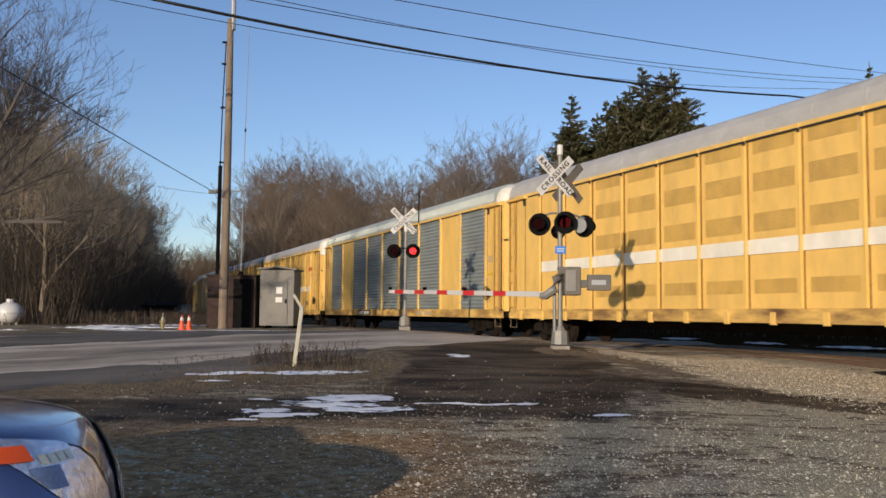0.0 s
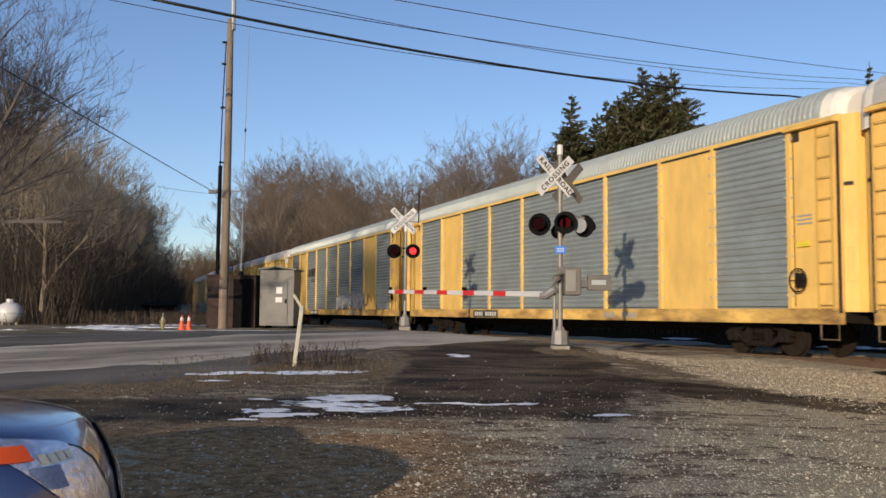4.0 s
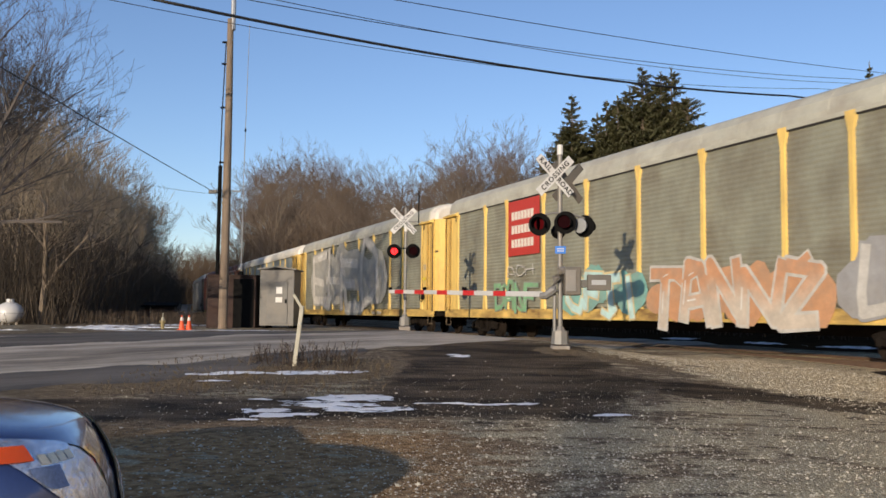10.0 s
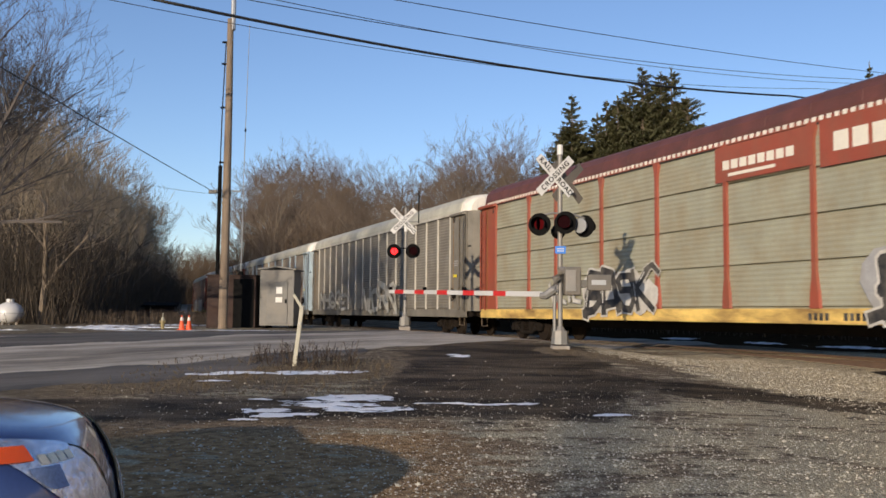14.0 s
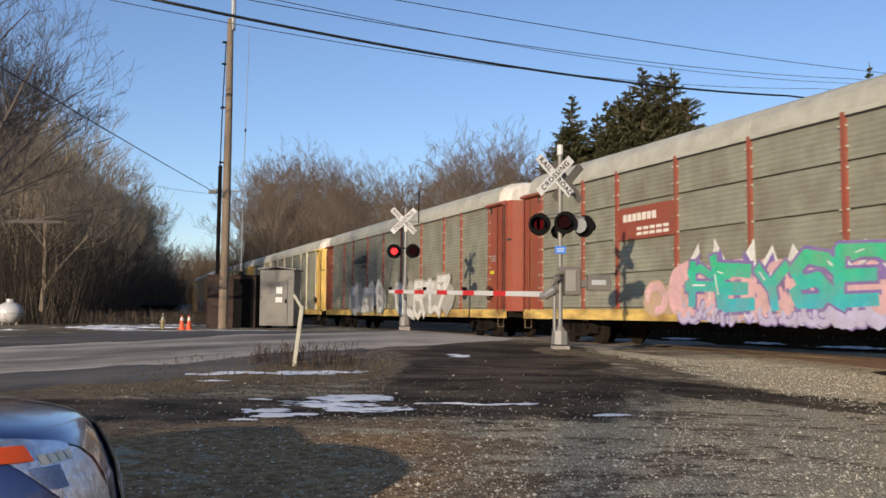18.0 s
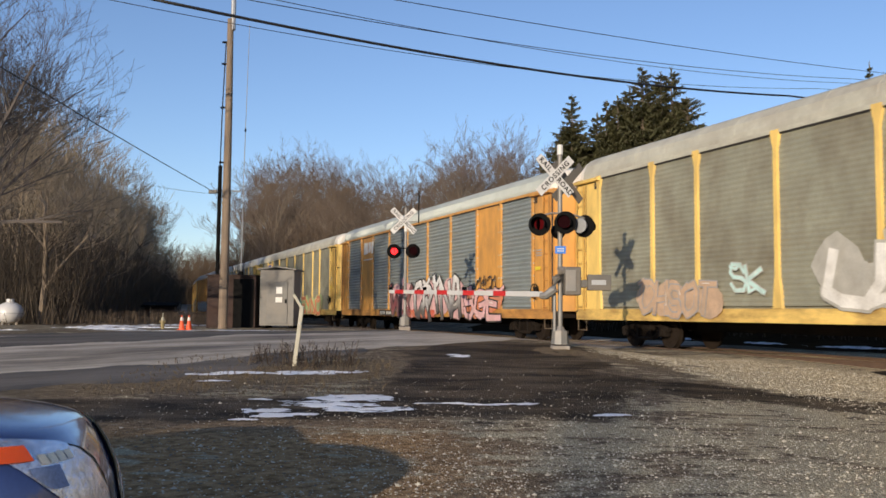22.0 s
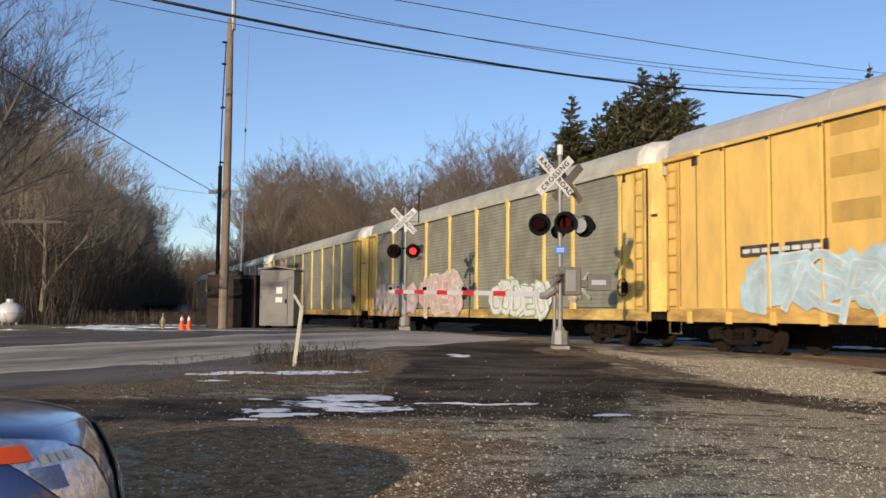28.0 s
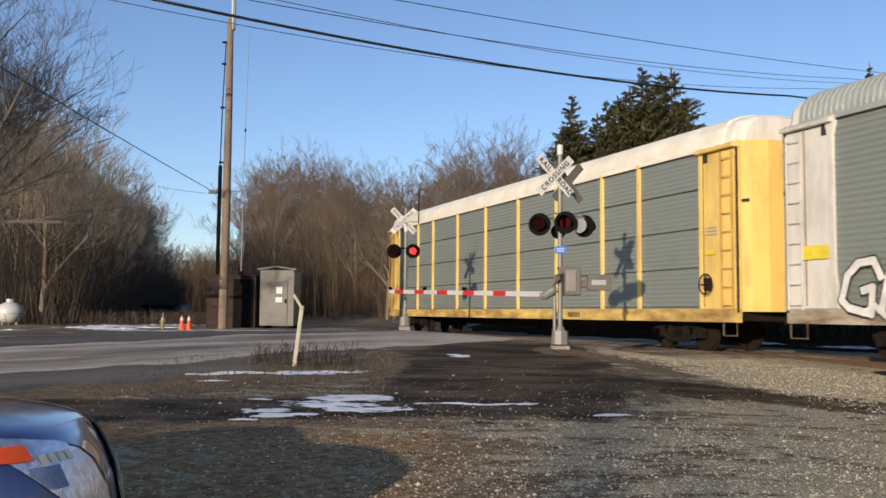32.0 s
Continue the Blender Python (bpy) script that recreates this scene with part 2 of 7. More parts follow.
# ---- ground: one sheet to the horizon ----
def axis(lo, hi, fine_lo, fine_hi, step):
    v, out = fine_lo, []
    while v < fine_hi:
        out.append(v)
        v += step
    k, st = fine_hi, step
    while k < hi:
        out.append(k)
        st *= 1.35
        k += st
    out.append(hi)
    k, st = fine_lo, step
    left = []
    while k > lo:
        st *= 1.35
        k -= st
        left.append(max(k, lo))
    return left[::-1] + out


def near_line(x, y, ax, ay, bx, by):
    """Distance in plan from a point to a line piece."""
    k = max(0.0, min(1.0, ((x - ax) * (bx - ax) + (y - ay) * (by - ay)) / ((bx - ax) ** 2 + (by - ay) ** 2)))
    return math.hypot(x - ax - k * (bx - ax), y - ay - k * (by - ay))


def lot_zones(x, y):
    """How far a spot belongs to the gravel, the damp drive and the dead grass."""
    p, s = ND.x * x + ND.y * y, DD.x * x + DD.y * y
    gravel = max(0.62 * smooth(-3.5, 2.0, x) * (1 - smooth(12, 15, y)), 1.0 * smooth(8.6, 11.2, p) * smooth(-20.5, -16.5, s), 0.36)
    damp = 1 - smooth(0.6, 2.4, near_line(x, y, 0.9, 13.0, 1.3, 19.6) * 0.75)
    damp = max(damp, 1 - smooth(0.3, 1.5, near_line(x, y, -12, 10.6, 1.0, 12.2)))
    damp = max(damp, 0.75 * (1 - smooth(0.3, 1.6, near_line(x, y, 2.0, 15.0, 6.5, 13.0))))
    grass = max(1 - smooth(0.5, 1.5, near_line(x, y, -5.5, 13.4, -1.7, 15.6)), 1 - smooth(0.4, 1.1, near_line(x, y, -3.0, 15.4, -1.3, 16.6)), 0.7 * (1 - smooth(0.3, 1.2, near_line(x, y, 2.4, 19.6, 4.2, 17.5))))
    if p > 19.5 or y > 26:
        grass = max(grass, 0.35)
    # zone of reddish mud, set over the car's shadow to lighten it by colour
    lifted_clay = (1 - smooth(-0.8, 1.4, x)) * (1 - smooth(9.4, 11.6, y))
    gravel *= 1 - 0.85 * lifted_clay
    apron = smooth(8.6, 11.2, p) * smooth(-20.5, -16.5, s)
    return gravel, damp, grass, lifted_clay, apron


def build_ground():
    xs, ys = axis(-2500, 2500, -18, 18, 0.25), axis(-1500, 3500, 3, 36, 0.25)
    verts = [(x, y, ground_z(x, y) if abs(x) < 400 and -300 < y < 500 else 0.8) for y in ys for x in xs]
    w = len(xs)
    faces = [(j * w + i, j * w + i + 1, (j + 1) * w + i + 1, (j + 1) * w + i) for j in range(len(ys) - 1) for i in range(w - 1)]
    me = sheet(verts, faces, "ground", ground_material(), True)
    zones = np.array([lot_zones(v[0], v[1]) for v in verts], dtype=np.float32)
    for k, name in enumerate(("gravel", "damp", "grass", "lifted_clay", "apron")):
        me.attributes.new(name, "FLOAT", "POINT").data.foreach_set("value", np.ascontiguousarray(zones[:, k]))
    tagged(new("ground", me), "muddy brown lot with loose gravel and damp asphalt", "ground", kind="structure")


build_ground()


def drape(name, edge_a, edge_b, lift, material, label, category, across=10, along=60, wob=0.25, kind="structure"):
    """A strip laid on the ground between two edges given by a few plan points, with an uneven outline."""
    def at(edge, k):
        q = k * (len(edge) - 1)
        i = min(int(q), len(edge) - 2)
        f = q - i
        p0, p1 = Vector(edge[max(i - 1, 0)]), Vector(edge[i])
        p2, p3 = Vector(edge[i + 1]), Vector(edge[min(i + 2, len(edge) - 1)])
        return 0.5 * (2 * p1 + (p2 - p0) * f + (2 * p0 - 5 * p1 + 4 * p2 - p3) * f * f + (3 * p1 - p0 - 3 * p2 + p3) * f ** 3)
    verts, faces = [], []
    for j in range(along + 1):
        a, b = at(edge_a, j / along), at(edge_b, j / along)
        wa = noise.noise((a.x * 0.8, a.y * 0.8, 1)) * wob + noise.noise((a.x * 3, a.y * 3, 2)) * wob * 0.5
        wb = noise.noise((b.x * 0.8, b.y * 0.8, 5)) * wob + noise.noise((b.x * 3, b.y * 3, 7)) * wob * 0.5
        t = (b - a).normalized()
        a, b = a + t * wa, b + t * wb
        for i in range(across + 1):
            q = a.lerp(b, i / across)
            edge_drop = 0.0 if 0 < i < across else lift * 1.6
            verts.append((q.x, q.y, ground_z(q.x, q.y) + lift - edge_drop))
    w = across + 1
    faces = [(j * w + i, j * w + i + 1, (j + 1) * w + i + 1, (j + 1) * w + i) for j in range(along) for i in range(across)]
    return tagged(new(name, sheet(verts, faces, name, material, True)), label, category, kind=kind)


# ---- track ----
def build_track():
    ss = [-330 + 3 * i for i in range(150)]
    prof = [(-2.9, -0.16), (-2.2, -0.10), (-1.6, -0.05), (0, -0.03), (1.6, -0.05), (2.2, -0.1), (3.4, -0.3)]
    verts = []
    for s in ss:
        for off, dz in prof:
            q, _ = track(s, off)
            verts.append((q.x, q.y, RAIL - 0.12 + dz + noise.noise((s * 0.7, off * 2, 0)) * 0.03))
    w = len(prof)
    faces = [(j * w + i, j * w + i + 1, (j + 1) * w + i + 1, (j + 1) * w + i) for j in range(len(ss) - 1) for i in range(w - 1)]
    tagged(new("ballast", sheet(verts, faces, "ballast", M_BALLAST, True)), "grey-brown crushed stone ballast under the track", "ballast", kind="structure")
    for off in (-0.75, 0.75):
        bm = bmesh.new()
        rings = []
        for s in ss:
            q, h = track(s, off)
            side = Vector((-h.y, h.x, 0))
            rings.append([bm.verts.new((q + side * a).to_3d() + Vector((0, 0, RAIL + b))) for a, b in
                          ((-0.07, -0.17), (-0.02, -0.14), (-0.02, -0.04), (-0.036, -0.03), (-0.036, 0), (0.036, 0), (0.036, -0.03), (0.02, -0.04), (0.02, -0.14), (0.07, -0.17))])
        for r0, r1 in zip(rings, rings[1:]):
            for k in range(9):
                bm.faces.new((r0[k], r0[k + 1], r1[k + 1], r1[k]))
        tagged(new("rail", finish("rail", bm, M_RAIL)), "worn steel rail with rust-brown sides", "rail", kind="structure")
    tie = finish("railroad_tie", box(-0.11, 0.11, -1.3, 1.3, -0.17, 0, bevel=0.012), M_TIE)
    bed_thing = thing("track_bed", "dark creosoted timber ties under the rails", "track bed", kind="structure")
    for i in range(150):
        s = -60 + 0.55 * i
        q, h = track(s)
        part("railroad_tie", tie, None, bed_thing, at=pose(q.x, q.y, RAIL - 0.165, 0, 0, math.degrees(math.atan2(h.y, h.x)) + random.uniform(-1, 1)))


build_track()


# ---- road, drive, verge, snow ----
ROAD_NEAR = [(-30, 4.5), (-16, 10.0), (-9.5, 11.9), (-6.5, 13.2), (-4.4, 14.7), (-3.0, 16.8), (-1.6, 18.9), (0.4, 20.6), (2.2, 22.4), (5.0, 25.5), (9.5, 30.5), (16, 37)]
ROAD_FAR = [(-40, 16.0), (-22, 20.5), (-14.5, 22.3), (-11.4, 23.1), (-8.8, 25.0), (-6.2, 27.0), (-3.6, 29.2), (-1.9, 31.6), (0.0, 34.5), (3.0, 38.5), (7.0, 43), (13, 50)]
drape("road", ROAD_NEAR, ROAD_FAR, 0.02, M_ROAD, "worn grey asphalt road rising to the level crossing", "road", 14, 90, 0.3)
WET_FAR = [Vector(b).lerp(Vector(a), -0.01) for a, b in zip(ROAD_NEAR[:9], ROAD_FAR[:9])]
WET_MID = [Vector(b).lerp(Vector(a), k) for a, b, k in zip(ROAD_NEAR[:9], ROAD_FAR[:9], (0.5, 0.5, 0.48, 0.46, 0.42, 0.36, 0.28, 0.16, 0.04))]
WET_NEAR = [Vector(a).lerp(Vector(b), -0.02) for a, b in zip(ROAD_NEAR[1:7], ROAD_FAR[1:7])]
WET_IN = [Vector(a).lerp(Vector(b), k) for a, b, k in zip(ROAD_NEAR[1:7], ROAD_FAR[1:7], (0.2, 0.2, 0.18, 0.16, 0.12, 0.03))]
drape("damp_edge", WET_NEAR, WET_IN, 0.026, M_LANE, "muddy damp edge along the near side of the road", "road surface", 10, 70, 0.6)
drape("damp_lane", WET_MID, WET_FAR, 0.026, M_LANE, "damp dark lane along the far side of the road", "road surface", 12, 80, 0.7)
drape("forest_floor", [(-160, 60), (-60, 45), (-30, 37), (-19, 40), (-17, 60), (-26, 95), (-40, 140)], [(-300, 200), (-120, 140), (-60, 90), (-50, 80), (-48, 100), (-60, 140), (-80, 200)], 0.05, M_FOREST,
      "brown leaf litter under the bare woods", "forest floor", 12, 40, 1.0)
drape("track_verge", [plan(20.6, -48), plan(20.6, -80), plan(20.4, -118), plan(24, -150)], [plan(120, -48), plan(120, -80), plan(120, -118), plan(130, -150)], 0.05, M_FOREST,
      "tawny dead grass and leaves beyond the track", "verge", 12, 40, 0.6)
# sheet laid where the train shades the bank, with that shade in its colour
drape("cinder_bank", [plan(19.6, 60), plan(19.6, 20), plan(19.6, -20), plan(19.8, -48)], [plan(60, 60), plan(60, 20), plan(60, -20), plan(60, -48)], 0.05, M_BANKSHADE,
      "bank beyond the track, coloured near-black for the train's shade", "bank", 24, 60, 0.5)


def snow_patch(x, y, length, width, turn, seed, lift=0.0):
    """A ragged film of snow with holes: the cells of a fine grid in which it has not yet melted."""
    c, s = math.cos(radians(turn)), math.sin(radians(turn))
    nu, nv = max(16, min(70, int(length * 2.2 / 0.045))), max(10, min(46, int(width * 2.4 / 0.03)))
    keep, verts, faces = {}, [], []

    def left(u, v):
        n = noise.noise((u * length * 1.6 + seed * 7.3, v * width * 3.5, seed)) + 0.5 * noise.noise((u * length * 5, v * width * 9 + seed * 3, 2.0))
        return 1 - u * u - v * v + n * 0.95 - 0.42

    def corner(i, j):
        if (i, j) not in keep:
            u, v = (i / nu - 0.5) * 2.2, (j / nv - 0.5) * 2.4
            px = x + u * length / 2 * c - v * width / 2 * s
            py = y + u * length / 2 * s + v * width / 2 * c
            keep[i, j] = len(verts)
            verts.append((px, py, ground_z(px, py) + lift + 0.014 + (0.018 if y < 24 or x > -9.8 else 0.06) * max(0.0, min(1.0, left(u, v)))))
        return keep[i, j]

    for i in range(nu):
        for j in range(nv):
            if left(((i + 0.5) / nu - 0.5) * 2.2, ((j + 0.5) / nv - 0.5) * 2.4) > 0:
                faces.append((corner(i, j), corner(i + 1, j), corner(i + 1, j + 1), corner(i, j + 1)))
    if faces:
        tagged(new("snow_patch", sheet(verts, faces, "snow_patch", M_SNOW, True)), "thin ragged patch of melting snow on the ground", "snow", "patches of old snow")


for i, args in enumerate([(-1.25, 12.75, 1.5, 0.75, 6), (-1.55, 12.15, 1.5, 0.7, -8), (-0.95, 11.75, 1.5, 0.5, 2), (-1.95, 11.25, 1.2, 0.42, 6), (-2.25, 11.6, 0.8, 0.4, 10),
                          (0.02, 12.35, 1.1, 0.2, 2), (0.45, 12.25, 0.8, 0.18, -3), (1.0, 12.3, 0.9, 0.2, 2), (0.34, 18.1, 0.5, 0.7, 30), (2.15, 11.4, 0.5, 0.2, 5),
                          (-2.5, 12.5, 0.5, 0.15, 4), (-3.6, 15.1, 1.8, 0.5, 15), (-2.2, 15.3, 2.0, 0.55, 8), (-5.0, 14.2, 0.6, 0.12, 5), (-2.4, 10.9, 0.55, 0.14, 3),
                          (-13.6, 25.6, 3.6, 0.5, 8), (-10.6, 28.6, 2.0, 0.9, 12), (-11.9, 30.4, 2.4, 1.1, 15), (-10.2, 32.0, 2.2, 0.9, 5), (-12.4, 33.6, 2.0, 1.2, 18),
                          (-9.2, 27.2, 3.6, 0.6, 8), (-6.6, 28.4, 4.0, 0.5, 14), (-3.6, 14.2, 0.7, 0.16, 10), (-11.0, 36.5, 3.0, 1.4, 10)]):
    snow_patch(*args, i + 1)
# snow lying beyond the track
for i, (along, away, l) in enumerate([(-8, 21.2, 2.0), (-19.5, 20.4, 3.4), (-16.2, 20.3, 2.6), (-12.6, 20.4, 2.4), (-23.0, 20.4, 2.0), (-27.5, 20.5, 2.4)]):
    qx, qy = plan(away, along)
    snow_patch(qx, qy, l, 0.6, -68, 40 + i, 0.05)


# ---- crossing signals ----
LENS_ON = glow("lit red lens", (1.0, 0.03, 0.03), 3.0)
LENS_DIM = glow("lens lit off axis", (0.05, 0.002, 0.003), 0.5)
M_SHUTTER = mat("dark red shutter", (0.012, 0.002, 0.003), 0.9, 0.1, 8.0, 0.0, spec=0.05)
FLASHERS = []


def letters(text, size, material, parent, at, name="lettering", space=1.0):
    cu = bpy.data.curves.new(name, "FONT")
    cu.body, cu.size, cu.align_x, cu.align_y, cu.extrude, cu.offset = text, size, "CENTER", "CENTER", 0.003, 0.003
    cu.space_character = space
    tmp = bpy.data.objects.new(name, cu)
    scene.collection.objects.link(tmp)
    me = bpy.data.meshes.new_from_object(tmp.evaluated_get(bpy.context.evaluated_depsgraph_get()))
    bpy.data.objects.remove(tmp)
    me.materials.clear()
    me.materials.append(material)
    ob = new(name, me)
    ob.parent, ob.matrix_basis = parent, at
    return tagged(ob, "black lettering")


def crossbuck(sig, at, back=False):
    """Two crossed white boards; local x across, z up, face to -y."""
    for ang, word, dy in ((45, "CROSSING", -0.014), (-45, "RAIL ROAD", 0.0)):
        m = at @ pose(0, dy, 0, 0, -ang, 0)
        bl = part("crossbuck_board", box(-0.58, 0.58, -0.006, 0.006, -0.1, 0.1, bevel=0.004), M_WHITE if not back else M_GATE, sig, "white crossbuck board with black letters" if not back else "grey back of a crossbuck board", at=m)
        if not back:
            if word == "CROSSING":
                letters(word, 0.165, M_LETTER, bl, pose(0, -0.012, 0, 90), space=1.22)
            else:
                letters("RAIL", 0.165, M_LETTER, bl, pose(-0.34, -0.012, 0, 90), space=1.15)
                letters("ROAD", 0.165, M_LETTER, bl, pose(0.34, -0.012, 0, 90), space=1.1)


def lamp(sig, at, lit, phase, shell=None):
    """A flashing lamp: background disc, hood, steadily glowing red lens and an added shutter that imitates the
    flashing. It faces -y.
    """
    bg = part("lamp_background", disc(0.255, 0.012, m=pose(0, 0, 0, 90), sides=32), M_BLACK, sig, "black lamp background disc", at=at)
    bm = bmesh.new()
    disc(0.17, 0.2, bm, pose(0, 0.11, 0, 90), 20, 0.09)
    part("lamp_housing", bm, shell or M_BLACK, bg, "bare metal lamp housing" if shell else "")
    bm = bmesh.new()
    n = 20
    rows = [[bm.verts.new((r * math.cos(a), y, r * math.sin(a))) for k in range(n + 1) for a in [radians(-30 + 240 * k / n)]] for r, y in ((0.16, -0.01), (0.165, -0.3 + 0.06), (0.15, -0.24), (0.145, -0.01))]
    for r0, r1 in zip(rows, rows[1:]):
        for k in range(n):
            bm.faces.new((r0[k], r0[k + 1], r1[k + 1], r1[k]))
    part("visor", bm, M_BLACK, bg)
    part("lens", disc(0.118, 0.02, m=pose(0, -0.015, 0, 90), sides=28), lit, bg, "round red lens")
    vane = part("vane", disc(0.138, 0.006, m=pose(0, 0, 0, 90), sides=24), M_SHUTTER, bg, "added dark shutter that imitates the flashing", at=pose(0, -0.16, 0))
    FLASHERS.append((vane, phase))


def signal_mast(name, label, x, y, foot, height):
    g = foot
    sig = thing(name, label, "crossing signal", pose(x, y, g), "signals at the level crossing")
    part("mast", tube([(0, 0, 0.3), (0, 0, height)], 0.055, sides=14), M_ALU, sig)
    part("finial", disc(0.065, 0.22, m=pose(0, 0, height + 0.06), sides=14), M_WHITE, sig, "white mast cap")
    bm = disc(0.2, 0.3, m=pose(0, 0, 0.38), sides=8, r2=0.18)
    disc(0.12, 0.1, bm, pose(0, 0, 0.58), 8, 0.07)
    part("junction_base", bm, M_ALU, sig, "grey cast junction base")
    part("foundation", box(-0.2, 0.2, -0.2, 0.2, -0.4, 0.2, bevel=0.03), M_CONC, sig, "pale concrete foundation")
    return sig


near = signal_mast("gate_signal", "silver crossing signal with lowered striped gate and crossbucks", 2.63, 20.0, 0.6, 4.55)
FACE = 20.0  # the front faces turn towards the approaching road
crossbuck(near, pose(-0.13, -0.12, 4.0, 0, 0, FACE))
crossbuck(near, pose(0.2, 0.16, 3.9, 0, 0, 214), back=True)
part("cross_arm", tube([(-0.48, -0.05, 3.08), (-0.2, -0.05, 3.16), (0.2, -0.03, 3.16), (0.55, 0.0, 3.06)], 0.022, sides=8), M_ALU, near)
lamp(near, pose(-0.47, -0.1, 2.9, 0, 0, -18), LENS_DIM, 0.0)
lamp(near, pose(0.1, -0.16, 2.94, 0, 0, -18), LENS_DIM, 0.5)
lamp(near, pose(0.55, 0.02, 2.88, 0, 0, 142), LENS_DIM, 0.5, M_GALV)
part("back_lamp", disc(0.17, 0.2, m=pose(0, 0.2, 2.78, 90), sides=20, r2=0.1), M_BLACK, near, "black back of a lamp")
part("notice", box(-0.12, 0.12, -0.075, -0.065, 2.25, 2.42, bevel=0.003), M_BLUE, near, "small blue notice plate")
for zz in (2.30, 2.35):
    part("notice_line", box(-0.08, 0.08, -0.079, -0.076, zz, zz + 0.018), M_WHITE, near, "line of unreadable white print")
part("gate_motor", box(0.07, 0.44, -0.24, 0.24, 1.32, 1.95, bevel=0.03), M_GATE, near, "grey gate machine housing")
part("motor_door", box(0.1, 0.32, -0.262, -0.243, 1.4, 1.88, bevel=0.008), M_ALU, near, "paler access door")
for yy in (-0.17, 0.17):
    part("counterweight_arm", box(0.4, 0.62, yy - 0.03, yy + 0.03, 1.5, 1.66, bevel=0.01), M_GATE, near)
part("counterweight", box(0.58, 1.1, -0.27, -0.1, 1.43, 1.78, bevel=0.015), M_GATE, near, "grey counterweight block")
part("counterweight_slot", box(0.66, 0.98, -0.279, -0.271, 1.55, 1.66, bevel=0.004), M_GALV, near, "pale slotted plate")
bm = bmesh.new()
tube([(0.1, -0.1, 1.86), (-0.02, -0.14, 1.86), (-0.1, -0.15, 1.7), (-0.16, -0.15, 1.44), (-0.34, -0.14, 1.3), (-0.46, -0.1, 1.3)], [0.1, 0.11, 0.11, 0.1, 0.09, 0.07], bm, 8)
part("arm_bracket", bm, M_ALU, near, "curved grey gate arm bracket")
part("conduit", tube([(-0.13, -0.05, 0.5), (-0.13, -0.05, 1.35)], 0.04, sides=10), M_ALU, near)
# the lowered arm, white with red bands, down to the far kerb
ARM0, ARM1 = Vector((-0.42, -0.05, 1.34)), Vector((-4.45, 10.6, 1.62))
arm_dir = (ARM1 - ARM0).normalized()
arm_len = (ARM1 - ARM0).length
arm_m = Matrix.Translation(ARM0) @ arm_dir.to_track_quat("X", "Z").to_matrix().to_4x4()
arm = part("gate_arm", box(0, arm_len, -0.03, 0.03, -0.06, 0.06, bevel=0.008), M_WHITE, near, "white gate arm with red bands", at=arm_m)
for k in range(5):
    x0 = 1.85 + k * 1.98
    if x0 + 0.5 < arm_len:
        part("red_band", box(x0, x0 + 0.74 + 0.05 * k, -0.034, 0.034, -0.064, 0.064, bevel=0.006), M_RED, arm)
for x0 in (4.6, 7.8, arm_len - 0.1):
    part("gate_lamp", disc(0.05, 0.1, m=pose(x0, 0, 0.11, 90), sides=12), M_BLACK, arm, "small black gate lamp")

far = signal_mast("flashing_signal", "silver crossing signal with crossbuck and flashing lamps", -1.32, 31.5, 0.82, 3.6)
crossbuck(far, pose(-0.08, -0.1, 3.92, 0, 0, 8))
part("upper_mast", tube([(0, 0, 3.5), (0, 0, 4.4)], 0.05, sides=12), M_ALU, far)
part("cross_arm", tube([(-0.42, -0.04, 2.95), (0.36, -0.04, 2.95)], 0.022, sides=8), M_BLACK, far)
lamp(far, pose(-0.4, -0.12, 2.84, 0, 0, 4), LENS_ON, 0.0)
lamp(far, pose(0.26, -0.12, 2.85, 0, 0, 4), LENS_ON, 0.5)
part("bell_bracket", tube([(0.45, 0, 3.85), (0.45, 0, 5.0)], 0.02, sides=8), M_BLACK, far, "thin dark rod")
part("bracket", tube([(0, 0, 3.9), (0.45, 0, 3.9)], 0.018, sides=8), M_ALU, far)

# ---- bungalow, dark cabinet, pole ----
bung = thing("signal_bungalow", "silver-grey metal signal bungalow with pitched top", "bungalow", pose(-6.12, 33.6, 0.86))
part("body", box(-0.63, 0.63, -0.6, 0.9, 0.12, 2.18, bevel=0.015), M_BUNG, bung)
bm = bmesh.new()
rf = [[bm.verts.new((x, y, z)) for x, z in ((-0.72, 2.17), (0, 2.27), (0.72, 2.17), (0.72, 2.22), (0, 2.32), (-0.72, 2.22))] for y in (-0.72, 1.0)]
for k in range(6):
    bm.faces.new((rf[0][k], rf[0][(k + 1) % 6], rf[1][(k + 1) % 6], rf[1][k]))
bm.faces.new(rf[0][::-1])
bm.faces.new(rf[1])
part("roof", bm, M_BUNG, bung, "low pitched metal roof")
bdoor = part("door", box(-0.36, 0.4, -0.63, -0.602, 0.2, 1.75, bevel=0.01), M_BUNG, bung, "grey metal door")
part("latch", box(0.3, 0.37, -0.66, -0.631, 0.95, 1.1, bevel=0.008), M_BLACK, bdoor, "dark latch")
part("placard", box(-0.02, 0.2, -0.636, -0.631, 1.3, 1.55), M_WHITE, bdoor, "white placard")
part("placard", box(-0.04, 0.2, -0.636, -0.631, 0.98, 1.17), M_WHITE, bdoor, "white placard")
for sx in (-0.5, 0.5):
    part("leg", box(sx - 0.08, sx + 0.08, -0.5, 0.8, -0.2, 0.12), M_BLACK, bung)
cab = thing("relay_cabinet", "dark rust-brown steel relay cabinet", "cabinet", pose(-7.83, 33.6, 0.8))
part("body", box(-0.9, 0.9, -0.5, 0.8, -0.1, 2.0, bevel=0.012), M_RUSTBOX, cab)
